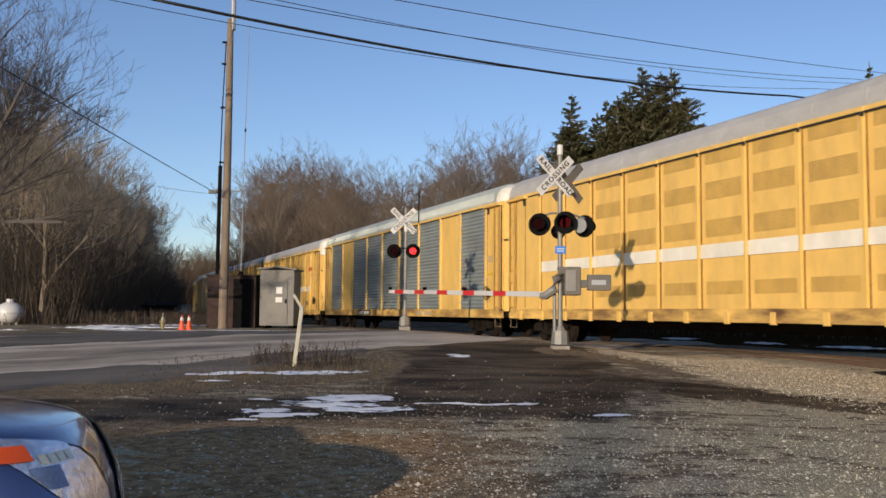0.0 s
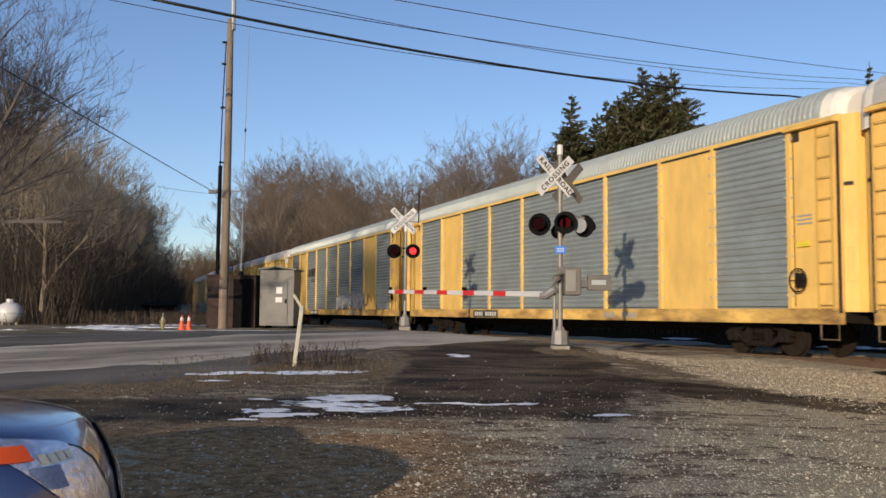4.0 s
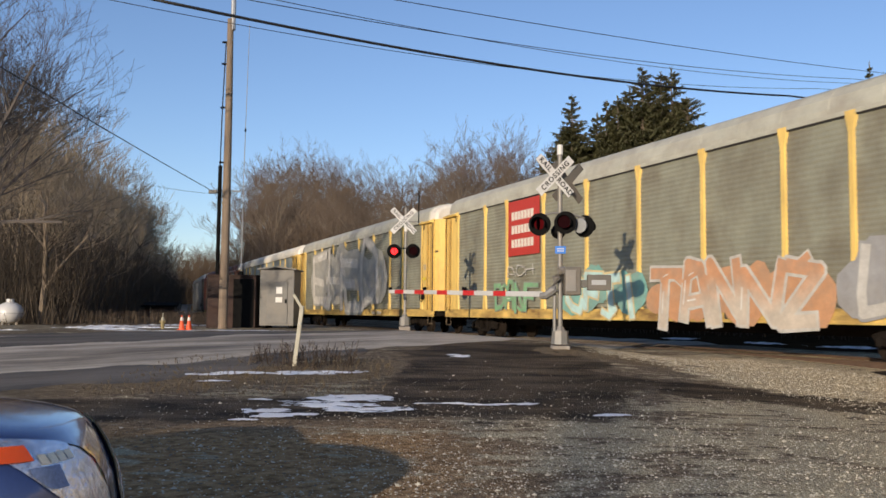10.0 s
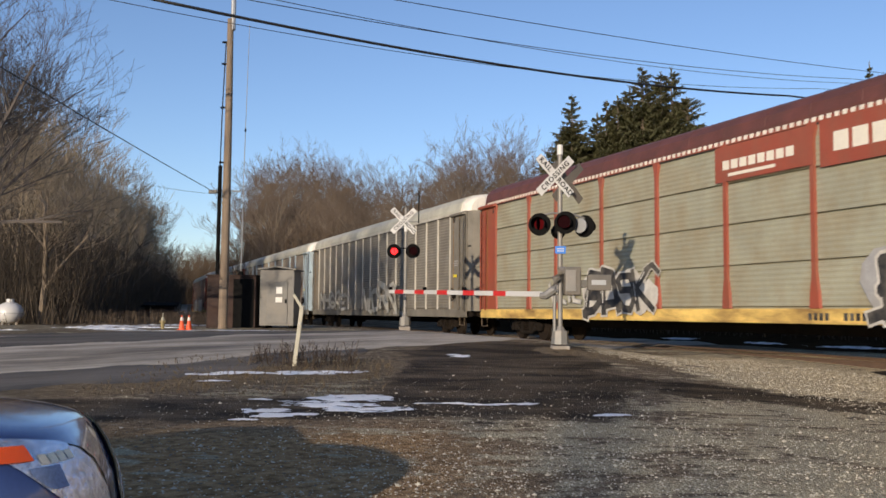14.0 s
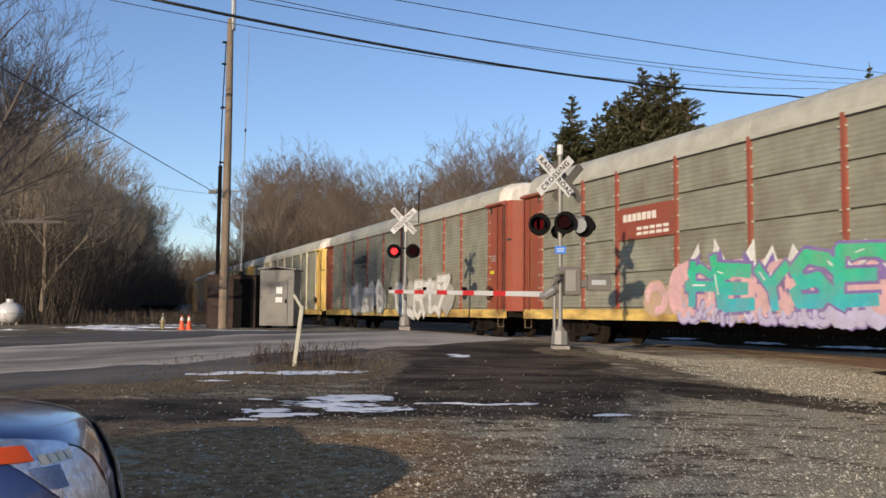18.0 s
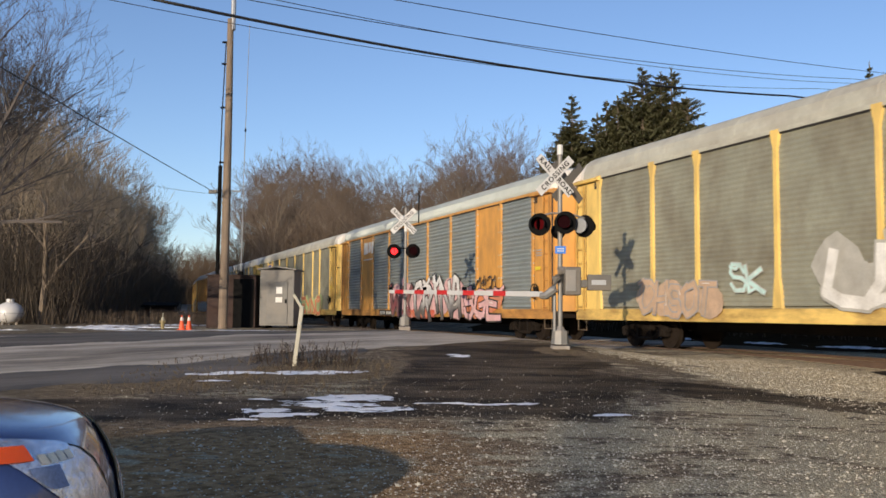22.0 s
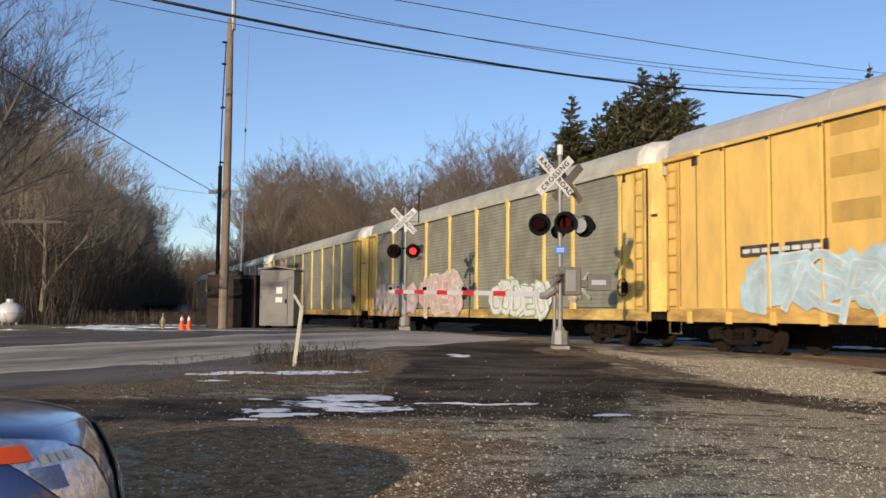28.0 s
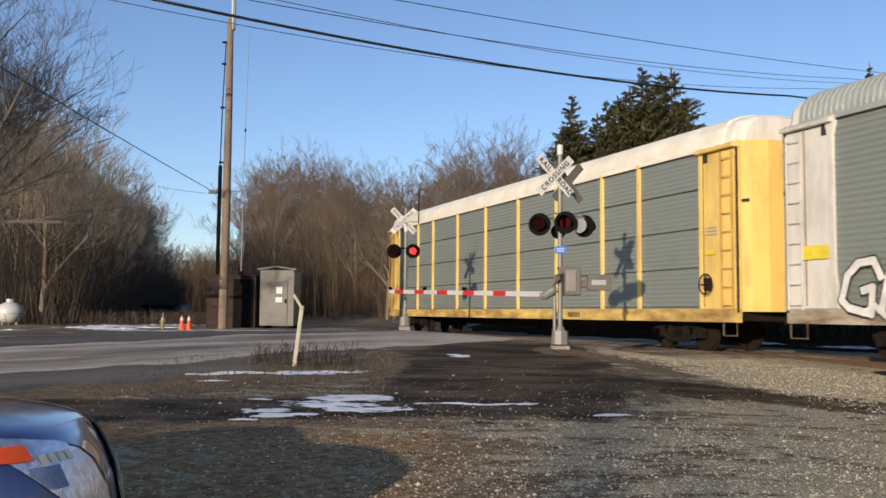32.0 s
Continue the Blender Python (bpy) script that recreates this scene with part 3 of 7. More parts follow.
part("door", box(0.08, 0.84, -0.53, -0.502, 0.06, 1.9, bevel=0.01), M_BLACK, cab, "black cabinet door")
part("side_door", box(-0.85, -0.35, -0.53, -0.502, 0.0, 1.95, bevel=0.01), M_RUSTBOX, cab, "rust-brown side door")
part("top_plate", box(-0.95, 0.95, -0.56, 0.86, 2.0, 2.05, bevel=0.006), M_RUSTBOX, cab)
whip = thing("radio_antenna", "thin whip antenna on a dark foot", "antenna", pose(-7.56, 33.4, 2.84))
part("mast", tube([(0, 0, 0), (0.02, 0, 4.0), (0.1, 0, 9.6)], [0.022, 0.016, 0.01], sides=6), M_GALV, whip)
part("foot", disc(0.14, 0.16, m=pose(0, 0, 0.08), sides=12, r2=0.05), M_BLACK, whip)
part("insulator", disc(0.035, 0.12, m=pose(0.04, 0, 5.5), sides=10), M_BLACK, whip)

pole = thing("utility_pole", "weathered brown timber utility pole with conduit", "utility pole", pose(-7.8, 31.8, 0.8))
part("shaft", tube([(0, 0, -0.3), (0.02, 0, 4), (0.02, 0, 8), (0.0, 0, 11.3)], [0.165, 0.15, 0.13, 0.11], sides=16), M_POLE, pole)
part("conduit", tube([(-0.22, -0.08, 2.0), (-0.21, -0.08, 5.9)], 0.07, sides=10), M_BLACK, pole, "black plastic conduit")
part("riser_cable", tube([(-0.22, -0.08, 5.9), (-0.2, -0.05, 8), (-0.14, 0, 10.4)], 0.022, sides=6), M_WIRE, pole)
part("ground_wire", tube([(0.16, -0.12, 0.2), (0.15, -0.1, 6), (0.12, -0.1, 11)], 0.012, sides=5), M_WIRE, pole)
part("aerial", tube([(0.1, 0, 10.9), (0.1, 0, 13.4)], 0.09, sides=10), M_GALV, pole, "pale tubular aerial")
part("standoff", tube([(-0.4, 0, 5.0), (0.5, 0, 5.0)], 0.03, sides=6), M_GALV, pole)
for z in (6.0, 8.0, 9.6, 10.4):
    part("bracket", box(-0.26, -0.1, -0.1, 0.0, z, z + 0.05), M_BLACK, pole)
part("splice_case", box(-0.62, -0.32, -0.07, 0.07, 4.9, 5.04, bevel=0.025), M_BUNG, pole, "small grey splice case")


def cable(a, b, sag, radius, label, name="overhead_cable", steps=28):
    a, b = Vector(a), Vector(b)
    pts = [a.lerp(b, k / steps) - Vector((0, 0, sag * 4 * (k / steps) * (1 - k / steps))) for k in range(steps + 1)]
    ob = new(name, finish(name, tube(pts, radius, sides=6), M_WIRE, True))
    return tagged(ob, label, "cable", "overhead cables")


def beyond(a, b, k):
    a, b = Vector(a), Vector(b)
    return a + (b - a) * k


for a, b, sag, r, lab in [((-8.64, 26, 10.74), (18.0, 46, 13.0), 0.52, 0.048, "thick black overhead cable bundle"),
                          ((-9.98, 26, 10.72), (19.63, 46, 13.4), 0.72, 0.012, "thin black overhead cable"),
                          ((-5.86, 26, 10.76), (21.42, 46, 13.93), 0.42, 0.014, "thin black overhead cable"),
                          ((-5.2, 26, 10.8), (21.2, 46, 13.7), 0.5, 0.012, "thin black overhead cable"),
                          ((-1.48, 26, 10.8), (22.6, 46, 14.3), 0.15, 0.014, "thin black overhead cable")]:
    cable(a, b, sag, r, lab)
    cable(b, beyond(a, b, 1.3) + Vector((0, 0, 0.35)), 0.05, r, lab, steps=8)
    cable(beyond(a, b, -0.6) + Vector((0, 0, 2.6)), a, 0.15, r, lab, steps=10)
cable((-7.0, 6.0, 5.5), (-8.3, 31.8, 5.8), 0.06, 0.012, "thin service cable to the pole")
cable((-18.1, 52, 9.1), (-8.3, 31.8, 5.7), 0.1, 0.008, "thin service cable to the pole")

# ---- small things by the road ----
tank = thing("propane_tank", "white propane tank with a domed top", "tank", pose(-17.5, 36.2, 0.82) @ Matrix.Scale(0.9, 4))
bm = bmesh.new()
bmesh.ops.create_uvsphere(bm, u_segments=28, v_segments=16, radius=0.56)
bmesh.ops.scale(bm, vec=(1.05, 1.05, 0.88), verts=bm.verts)
bmesh.ops.translate(bm, vec=(0, 0, 0.6), verts=bm.verts)
part("shell", bm, M_TANK, tank, soft=True)
part("cap", disc(0.16, 0.16, m=pose(0, 0, 1.14), sides=18), M_TANK, tank, "grey dome cap")
part("weld_band", disc(0.595, 0.03, m=pose(0, 0, 0.58), sides=32), M_GALV, tank)
for a in range(3):
    part("foot", box(-0.06, 0.06, -0.06, 0.06, -0.12, 0.3, m=pose(0.33 * math.cos(a * 2.1), 0.33 * math.sin(a * 2.1), 0)), M_GATE, tank)


def traffic_cone(x, y):
    c = thing("traffic_cone", "orange traffic cone with white collar", "cone", pose(x, y, ground_z(x, y) + 0.02) @ Matrix.Scale(0.68, 4), "cones by the road")
    part("base", box(-0.17, 0.17, -0.17, 0.17, 0, 0.035, bevel=0.01), M_CONE, c)
    part("body", disc(0.14, 0.66, m=pose(0, 0, 0.36), sides=20, r2=0.03), M_CONE, c, soft=False)
    part("collar", disc(0.083, 0.16, m=pose(0, 0, 0.52), sides=20, r2=0.058), M_WHITE, c, "white reflective collar")


traffic_cone(-8.32, 28.6)
traffic_cone(-8.12, 28.7)
hyd = thing("standpipe", "weathered yellow-brown standpipe with a pale head", "standpipe", pose(-9.62, 30.8, 0.86) @ Matrix.Scale(0.72, 4))
M_HYD = mat("faded yellow iron", (0.25, 0.2, 0.09), 0.7, 0.2)
part("barrel", tube([(0, 0, -0.1), (0, 0, 0.45)], 0.09, sides=12), M_HYD, hyd)
part("head", disc(0.1, 0.16, m=pose(0, 0, 0.5), sides=12, r2=0.05), M_POST, hyd)
part("outlet", tube([(-0.15, 0, 0.36), (0.15, 0, 0.36)], 0.04, sides=10), M_HYD, hyd)
part("flag_rod", tube([(0, 0.02, 0.55), (0, 0.02, 0.78)], 0.02, sides=6), M_POST, hyd)
hut = thing("woodshed", "small dark timber shed at the wood's edge", "shed", pose(-18.9, 60, 0.85, 0, 0, 12))
part("walls", box(-0.95, 0.95, -0.8, 0.8, -0.2, 1.0, bevel=0.01), M_RUSTBOX, hut)
part("roof", box(-1.15, 1.15, -1.0, 1.0, 1.0, 1.12, m=pose(0, 0, 0, 6)), M_BLACK, hut, "dark sloping roof")
part("door_post", box(-0.6, -0.54, -0.86, -0.8, 0.0, 0.9), M_POST, hut, "pale post")

marker = thing("marker_post", "leaning bleached marker post among dry weeds", "post", pose(-2.68, 16.3, 0.5, 0, 6.3, 0))
part("shaft", box(-0.038, 0.038, -0.025, 0.025, -0.2, 1.12, bevel=0.01), M_POST, marker)
part("head", box(-0.026, 0.026, -0.015, 0.015, -0.04, 0.27, bevel=0.008, m=pose(-0.01, -0.02, 1.09, 0, -38, 0)), M_POST, marker, "bent split-off top of the post")
part("bolt", disc(0.02, 0.09, m=pose(0.0, -0.02, 0.8, 90), sides=8), M_GALV, marker)


# ---- plants ----
class Mesh3:
    """Collects thin three-sided stems for large joined plants."""

    def __init__(self):
        self.v, self.f = [], []

    def stem(self, a, b, r0, r1, sides=3):
        t = b - a
        if t.length < 1e-4:
            return
        t = t.normalized()
        u = t.cross(Vector((0.31, 0.17, 0.93))).normalized()
        w = t.cross(u)
        n = len(self.v)
        for p, r in ((a, r0), (b, r1)):
            for k in range(sides):
                ang = k * math.tau / sides
                q = p + (u * math.cos(ang) + w * math.sin(ang)) * r
                self.v.append((q.x, q.y, q.z))
        for k in range(sides):
            self.f.append((n + k, n + (k + 1) % sides, n + sides + (k + 1) % sides, n + sides + k))

    def leaf(self, p, d, l, w):
        u = d.cross(Vector((0.2, 0.3, 0.9))).normalized() * w
        n = len(self.v)
        for q in (p - u, p + u, p + d * l + u * 0.3, p + d * l - u * 0.3):
            self.v.append((q.x, q.y, q.z))
        self.f.append((n, n + 1, n + 2, n + 3))


def bare_tree(seed, height, spread, depth=5, crown_from=0.3, twig=0.02, kids=3, more=0, rise=(0.4, 1.1), limbs=0, girth=0.0165):
    """Trunk and limbs in one mesh, twigs in another."""
    rnd = random.Random(seed)
    wood, twigs = Mesh3(), Mesh3()

    def grow(p, d, length, r, level):
        pts, segs = [p], 3 if level < 3 else 2
        for k in range(segs):
            d = (d + Vector((rnd.uniform(-1, 1), rnd.uniform(-1, 1), rnd.uniform(-0.4, 0.7))) * (0.10 if level == 0 else 0.2)).normalized()
            q = pts[-1] + d * length / segs
            ra, rb = r * (1 - 0.45 * k / segs), r * (1 - 0.45 * (k + 1) / segs)
            (wood if level < 3 else twigs).stem(pts[-1], q, max(ra, twig * 0.6), max(rb, twig * 0.5), 7 if level == 0 else 5 if level == 1 else 4 if level == 2 else 3)
            pts.append(q)
        if level >= depth:
            return
        n = kids + (6 + limbs if level == 0 else 3 if level == 1 else 0) + (more if level > 1 else 0) + (1 if level == 2 and kids == 2 else 0)
        for k in range(n):
            f = rnd.uniform(crown_from if level == 0 else 0.25, 1.0)
            i = min(int(f * segs), segs - 1)
            base = pts[i].lerp(pts[i + 1], f * segs - i)
            side = Vector((rnd.uniform(-1, 1), rnd.uniform(-1, 1), rnd.uniform(-0.1, 0.75))).normalized()
            nd = (d * rnd.uniform(0.6, 1.1) + side * spread).normalized()
            if level == 0:
                nd = (Vector((0, 0, 1)) * rnd.uniform(*rise) + side * spread * 1.1).normalized()
            grow(base, nd, length * rnd.uniform(0.42, 0.68) * (0.85 if level == 0 else 1), r * (1 - 0.45 * f) * rnd.uniform(0.38, 0.62), level + 1)

    grow(Vector((0, 0, -0.3)), Vector((0, 0, 1)), height * 0.68, height * girth, 0)
    return wood, twigs


def tree_mesh(mesh3, name, material):
    return sheet(mesh3.v, mesh3.f, name, material)


TREES = []
for seed, h, sp, dp, cf, kd in ((3, 14, 0.8, 5, 0.3, 2), (8, 16, 0.6, 5, 0.35, 2), (14, 13, 0.95, 5, 0.2, 2), (21, 17, 0.5, 5, 0.4, 2), (33, 11, 0.75, 5, 0.2, 2)):
    w, t = bare_tree(seed, h, sp, dp, cf, twig=0.017, kids=kd + 1)
    TREES.append((tree_mesh(w, "trunk_and_limbs", M_BARK), tree_mesh(t, "crown", M_TWIG), tree_mesh(w, "trunk_and_limbs", M_TWIGD), tree_mesh(t, "crown", M_TWIGD), h))


w, t = bare_tree(14, 13, 0.95, 5, 0.25, twig=0.008, kids=4, rise=(-0.15, 0.55), limbs=4, girth=0.0115)
TREES.append((tree_mesh(w, "trunk_and_limbs", M_BARK), tree_mesh(t, "crown", M_TWIG), tree_mesh(w, "trunk_and_limbs", M_TWIGB), tree_mesh(t, "crown", M_TWIGB), 13))


def plant_tree(i, x, y, scale, turn, dark=False, lean=0, pale=False, label="bare grey-brown deciduous tree in winter", group="bare trees round the crossing"):
    a, b, c, d, h = TREES[i if i == 5 else i % 5]
    ob = thing("bare_tree", label, "tree", pose(x, y, ground_z(x, y) - 0.05, lean, 0, turn) @ Matrix.Scale(scale, 4), group)
    part("trunk", c if dark and not pale else a, None, ob)
    part("crown", d if dark else b, None, ob)
    return ob


rnd = random.Random(5)
def silhouette(x, y, shape):
    """The height at which a crown at x, y stands against the sky, from slopes of the tree line by bearing."""
    u = x / y
    for (u0, k0), (u1, k1) in zip(shape, shape[1:]):
        if u0 <= u <= u1:
            return 1.5 + y * (k0 + (k1 - k0) * (u - u0) / (u1 - u0))
    return 1.5 + y * shape[0 if u < shape[0][0] else -1][1]


RIGHT_LINE = [(-0.29, 0.06), (-0.25, 0.095), (-0.2, 0.142), (-0.11, 0.145), (-0.03, 0.125), (0.05, 0.168), (0.115, 0.172), (0.13, 0.08), (0.5, 0.08)]
LEFT_LINE = [(-0.6, 0.24), (-0.5, 0.215), (-0.45, 0.2), (-0.41, 0.172), (-0.38, 0.145), (-0.35, 0.115), (-0.32, 0.07), (-0.3, 0.042), (-0.28, 0.02)]
# woods beyond the track
for k in range(70):
    s = -58 - k * 1.9 + rnd.uniform(-2, 2)
    p = 23.5 + (k % 4) * 5.5 + rnd.uniform(-2, 2) + max(0, (-s - 118)) * 0.14
    x, y = plan(p, s)
    plant_tree(k, x, y, silhouette(x, y, RIGHT_LINE) * rnd.uniform(0.72, 1.06) / TREES[k % 5][4], rnd.uniform(0, 360))
for k in range(12):
    y = rnd.uniform(78, 100)
    x = y * rnd.uniform(-0.02, 0.115)
    plant_tree(k + 1, x, y, silhouette(x, y, RIGHT_LINE) * rnd.uniform(0.85, 1.06) / TREES[(k + 1) % 5][4], rnd.uniform(0, 360))
# the tree with the pale trunk near the far rail
plant_tree(2, *plan(22.5, -66), 0.82, 40, label="bare tree with a pale forked trunk by the track")
# dark woods on the road side of the track
for k in range(72):
    y = 36 + k * 1.7 + rnd.uniform(-1.5, 1.5)
    x = -16.5 - (y - 38) * 0.245 - (k % 4) * 4.0 - rnd.uniform(0, 3.0)
    plant_tree(k + 2, x, y, max(0.3, silhouette(x, y, LEFT_LINE) * rnd.uniform(0.75, 1.05) / TREES[(k + 2) % 5][4]), rnd.uniform(0, 360), dark=True, pale=k % 5 == 0, label="bare tree with a pale trunk in dense woods" if k % 5 == 0 else "bare dark tree in dense woods")
# the trees that reach in over the road
for i, x, y, sc, turn in ((5, -13.9, 25.2, 1.0, 120), (5, -15.9, 28.4, 1.05, 80)):
    plant_tree(i, x, y, sc, turn, dark=True, label="bare tree whose branches reach over the road")
# unseen bare trees added behind the viewer to break up the sun on the lot
for i, x, y, sc in ((5, -14.0, -21, 0.6), (5, -17.0, -24.5, 0.66)):
    plant_tree(i, x, y, sc, x * 40, label="unseen low bare tree added behind the viewer to dapple the sun")
for k in range(8):
    plant_tree(k, -27 + k * 4.6 + rnd.uniform(-0.8, 0.8), -27 - (k % 3) * 3.5, rnd.uniform(0.5, 0.62), k * 50, label="unseen low bare tree added behind the viewer to dapple the sun")


def thicket(name, label, count, place, low, high, material, seed, spread=0.35, line=None):
    rnd = random.Random(seed)
    m3 = Mesh3()
    for _ in range(count):
        x, y = place(rnd)
        h = rnd.uniform(low, high)
        if line:
            h = min(h, silhouette(x, y, line) * rnd.uniform(0.6, 0.95))
        base = Vector((x, y, ground_z(x, y) - 0.05))
        top = base + Vector((rnd.uniform(-1, 1) * spread * h * 0.5, rnd.uniform(-1, 1) * spread * h * 0.5, h))
        m3.stem(base, top, 0.006 + h * 0.0045, 0.006)
        for _ in range(5):
            f = rnd.uniform(0.25, 0.95)
            a = base.lerp(top, f)
            b = a + Vector((rnd.uniform(-1, 1), rnd.uniform(-1, 1), rnd.uniform(0.2, 1.2))) * h * 0.22
            m3.stem(a, b, 0.004 + h * 0.0022, 0.004)
    tagged(new(name, sheet(m3.v, m3.f, name, material)), label, "brush", kind="stuff")


def left_edge(r):
    y = r.uniform(36, 120)
    return -15.5 - (y - 38) * 0.23 - abs(r.gauss(0, 6)), y


def left_far(r):
    y = r.uniform(45, 170)
    return -24 - (y - 38) * 0.26 - r.uniform(0, 40), y


def far_side(r):
    s, p = r.uniform(-170, -40), 22.5 + abs(r.gauss(0, 9))
    return plan(p + max(0, -s - 118) * 0.16, s)


def far_back(r):
    y = r.uniform(85, 150)
    return y * r.uniform(-0.24 + (y - 85) * 0.0008, 0.11), y


M_BRUSH = mat("tawny brush", (0.105, 0.073, 0.046), 0.95, 0.3, 1.0, 0.0)
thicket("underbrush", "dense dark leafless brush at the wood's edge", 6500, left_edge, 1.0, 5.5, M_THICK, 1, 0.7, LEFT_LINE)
thicket("deep_woods", "dense leafless saplings deep in the dark woods", 3000, left_far, 7, 14, M_DEEP, 2, 0.45, LEFT_LINE)
thicket("trackside_brush", "tawny leafless brush beyond the track", 8500, far_side, 0.8, 6.0, M_BRUSH, 3, 0.35, RIGHT_LINE)
thicket("far_saplings", "dense leafless saplings in the far woods", 2600, far_back, 4, 11, M_BRUSH, 4, 0.2, RIGHT_LINE)
def road_end(r):
    return r.uniform(-70, 0), r.uniform(190, 280)


thicket("distant_woods", "distant bare woods that close the view", 8000, road_end, 9, 15.5, M_BRUSH, 9, 0.35)


# brush added behind the cars to darken the gap under them
def behind_train(r):
    s = r.uniform(-44, 40)
    return plan(21.2 + abs(r.gauss(0, 3.0)), s)


thicket("bank_brush", "leafless brush added behind the train to darken the view beneath it", 4200, behind_train, 1.2, 3.4, M_BRUSH, 14, 0.6)


def pine(x, y, height, width, seed, full=0.95):
    """A conifer: straight trunk with whorls of drooping boughs, each clothed in many needle tufts."""
    rnd = random.Random(seed)
    wood, tufts = Mesh3(), Mesh3()
    wood.stem(Vector((0, 0, -0.3)), Vector((0, 0, height)), height * 0.014, 0.02, 7)
    z = height * 0.4
    while z < height * 0.985:
        f = 1 - z / height
        reach = width * (0.02 + 0.98 * f ** full) * 1.3 * rnd.uniform(0.75, 1.1)
        for k in range(17 if f > 0.15 else 8):
            a = rnd.uniform(0, math.tau)
            l = reach * rnd.uniform(0.6, 1.08)
            p0 = Vector((0, 0, z + rnd.uniform(-0.15, 0.15)))
            out = Vector((math.cos(a), math.sin(a), 0))
            sag = rnd.uniform(-0.42, -0.12) if f > 0.12 else rnd.uniform(0.2, 0.6)
            pm = p0 + out * l * 0.65 + Vector((0, 0, l * 0.65 * sag))
            p1 = pm + out * l * 0.42 + Vector((0, 0, l * rnd.uniform(0.04, 0.22)))
            wood.stem(p0, pm, 0.04, 0.02)
            wood.stem(pm, p1, 0.02, 0.01)
            for _ in range(int(14 + l * 34)):
                g = rnd.uniform(0.1, 1.0)
                q = p0.lerp(pm, g / 0.6) if g < 0.6 else pm.lerp(p1, (g - 0.6) / 0.4)
                side = Vector((-out.y, out.x, 0)) * rnd.choice((-1, 1)) * rnd.uniform(0.2, 1.0)
                d = (out * rnd.uniform(0.3, 1.0) + side * 0.8 + Vector((0, 0, rnd.uniform(-1.3, 0.25)))).normalized()
                tufts.leaf(q, d, rnd.uniform(0.22, 0.55) * (1.2 - 0.35 * g) * (0.4 + 0.6 * min(1.0, f * 4)), rnd.uniform(0.03, 0.062))
        z += height * 0.022 + rnd.uniform(0, 0.14)
    for _ in range(14):
        tufts.leaf(Vector((0, 0, height * rnd.uniform(0.95, 0.99))), Vector((rnd.uniform(-0.4, 0.4), rnd.uniform(-0.4, 0.4), 1)).normalized(), rnd.uniform(0.2, 0.4), 0.04)
    ob = thing("pine_tree", "tall dark green conifer behind the track", "tree", pose(x, y, ground_z(x, y)), "conifers beyond the track")
    part("trunk", sheet(wood.v, wood.f, "trunk", M_BARK), None, ob)
    part("crown", sheet(tufts.v, tufts.f, "crown", M_PINE), None, ob)


for args in [(10.3, 71, 17.6, 6.0, 1, 1.0), (12.5, 72, 16.4, 4.0, 4, 0.85), (14.0, 71, 17.6, 4.6, 6, 0.8), (15.2, 72, 18.6, 5.0, 2, 0.72), (16.0, 71, 20.0, 5.4, 3, 0.78), (17.5, 71, 19.7, 5.4, 5, 0.78),
             (18.6, 72, 20.3, 5.6, 8, 0.8), (14.6, 74, 17.8, 5.4, 9, 0.7), (17.4, 74, 18.9, 5.6, 10, 0.65), (11.4, 73, 14.2, 4.4, 11, 0.8), (19.6, 71, 17.6, 5.2, 12, 0.7), (43.6, 90, 26.3, 3.2, 7, 0.95), (12.9, 70, 17.0, 3.0, 15, 1.0),
             (-66.5, 232, 13.6, 2.6, 16, 0.9), (-63.0, 236, 14.2, 2.8, 17, 0.9), (-68.5, 238, 12.6, 2.4, 18, 0.9)]:
    pine(*args)

M_GRASSD = mat("dull dead grass", (0.075, 0.055, 0.038), 0.95, 0.3)
thicket("tawny_grass", "dull brown dead grass before the dark woods", 1500, lambda r: (-9.8 - abs(r.gauss(0, 5.5)), r.uniform(35.5, 48)), 0.2, 0.7, M_GRASSD, 31, 0.6)
shed = thing("pale_shed", "small pale metal shed far down the clearing", "shed", pose(-31.2, 107, 0.85))
part("walls", box(-0.9, 0.9, -0.8, 0.8, 0, 1.3, bevel=0.02), M_TANK, shed)
part("roof", box(-1.05, 1.05, -1.0, 1.0, 1.3, 1.42, bevel=0.02), M_GALV, shed)
# weeds round the marker post
def weed_spot(r):
    return r.uniform(-3.5, -1.6), r.gauss(16.5, 0.35)


M_WEED = mat("dry weed stalks", (0.05, 0.036, 0.026), 0.95, 0.3)
thicket("dry_weeds", "dry brown weeds round the marker post", 130, weed_spot, 0.12, 0.45, M_WEED, 11, 0.6)


def tuft_spot(r):
    return r.uniform(-5.2, -0.9), r.uniform(12.8, 17.4)


thicket("grass_tufts", "short tufts of dead grass on the verge", 900, tuft_spot, 0.03, 0.13, M_DEAD, 12, 1.6)


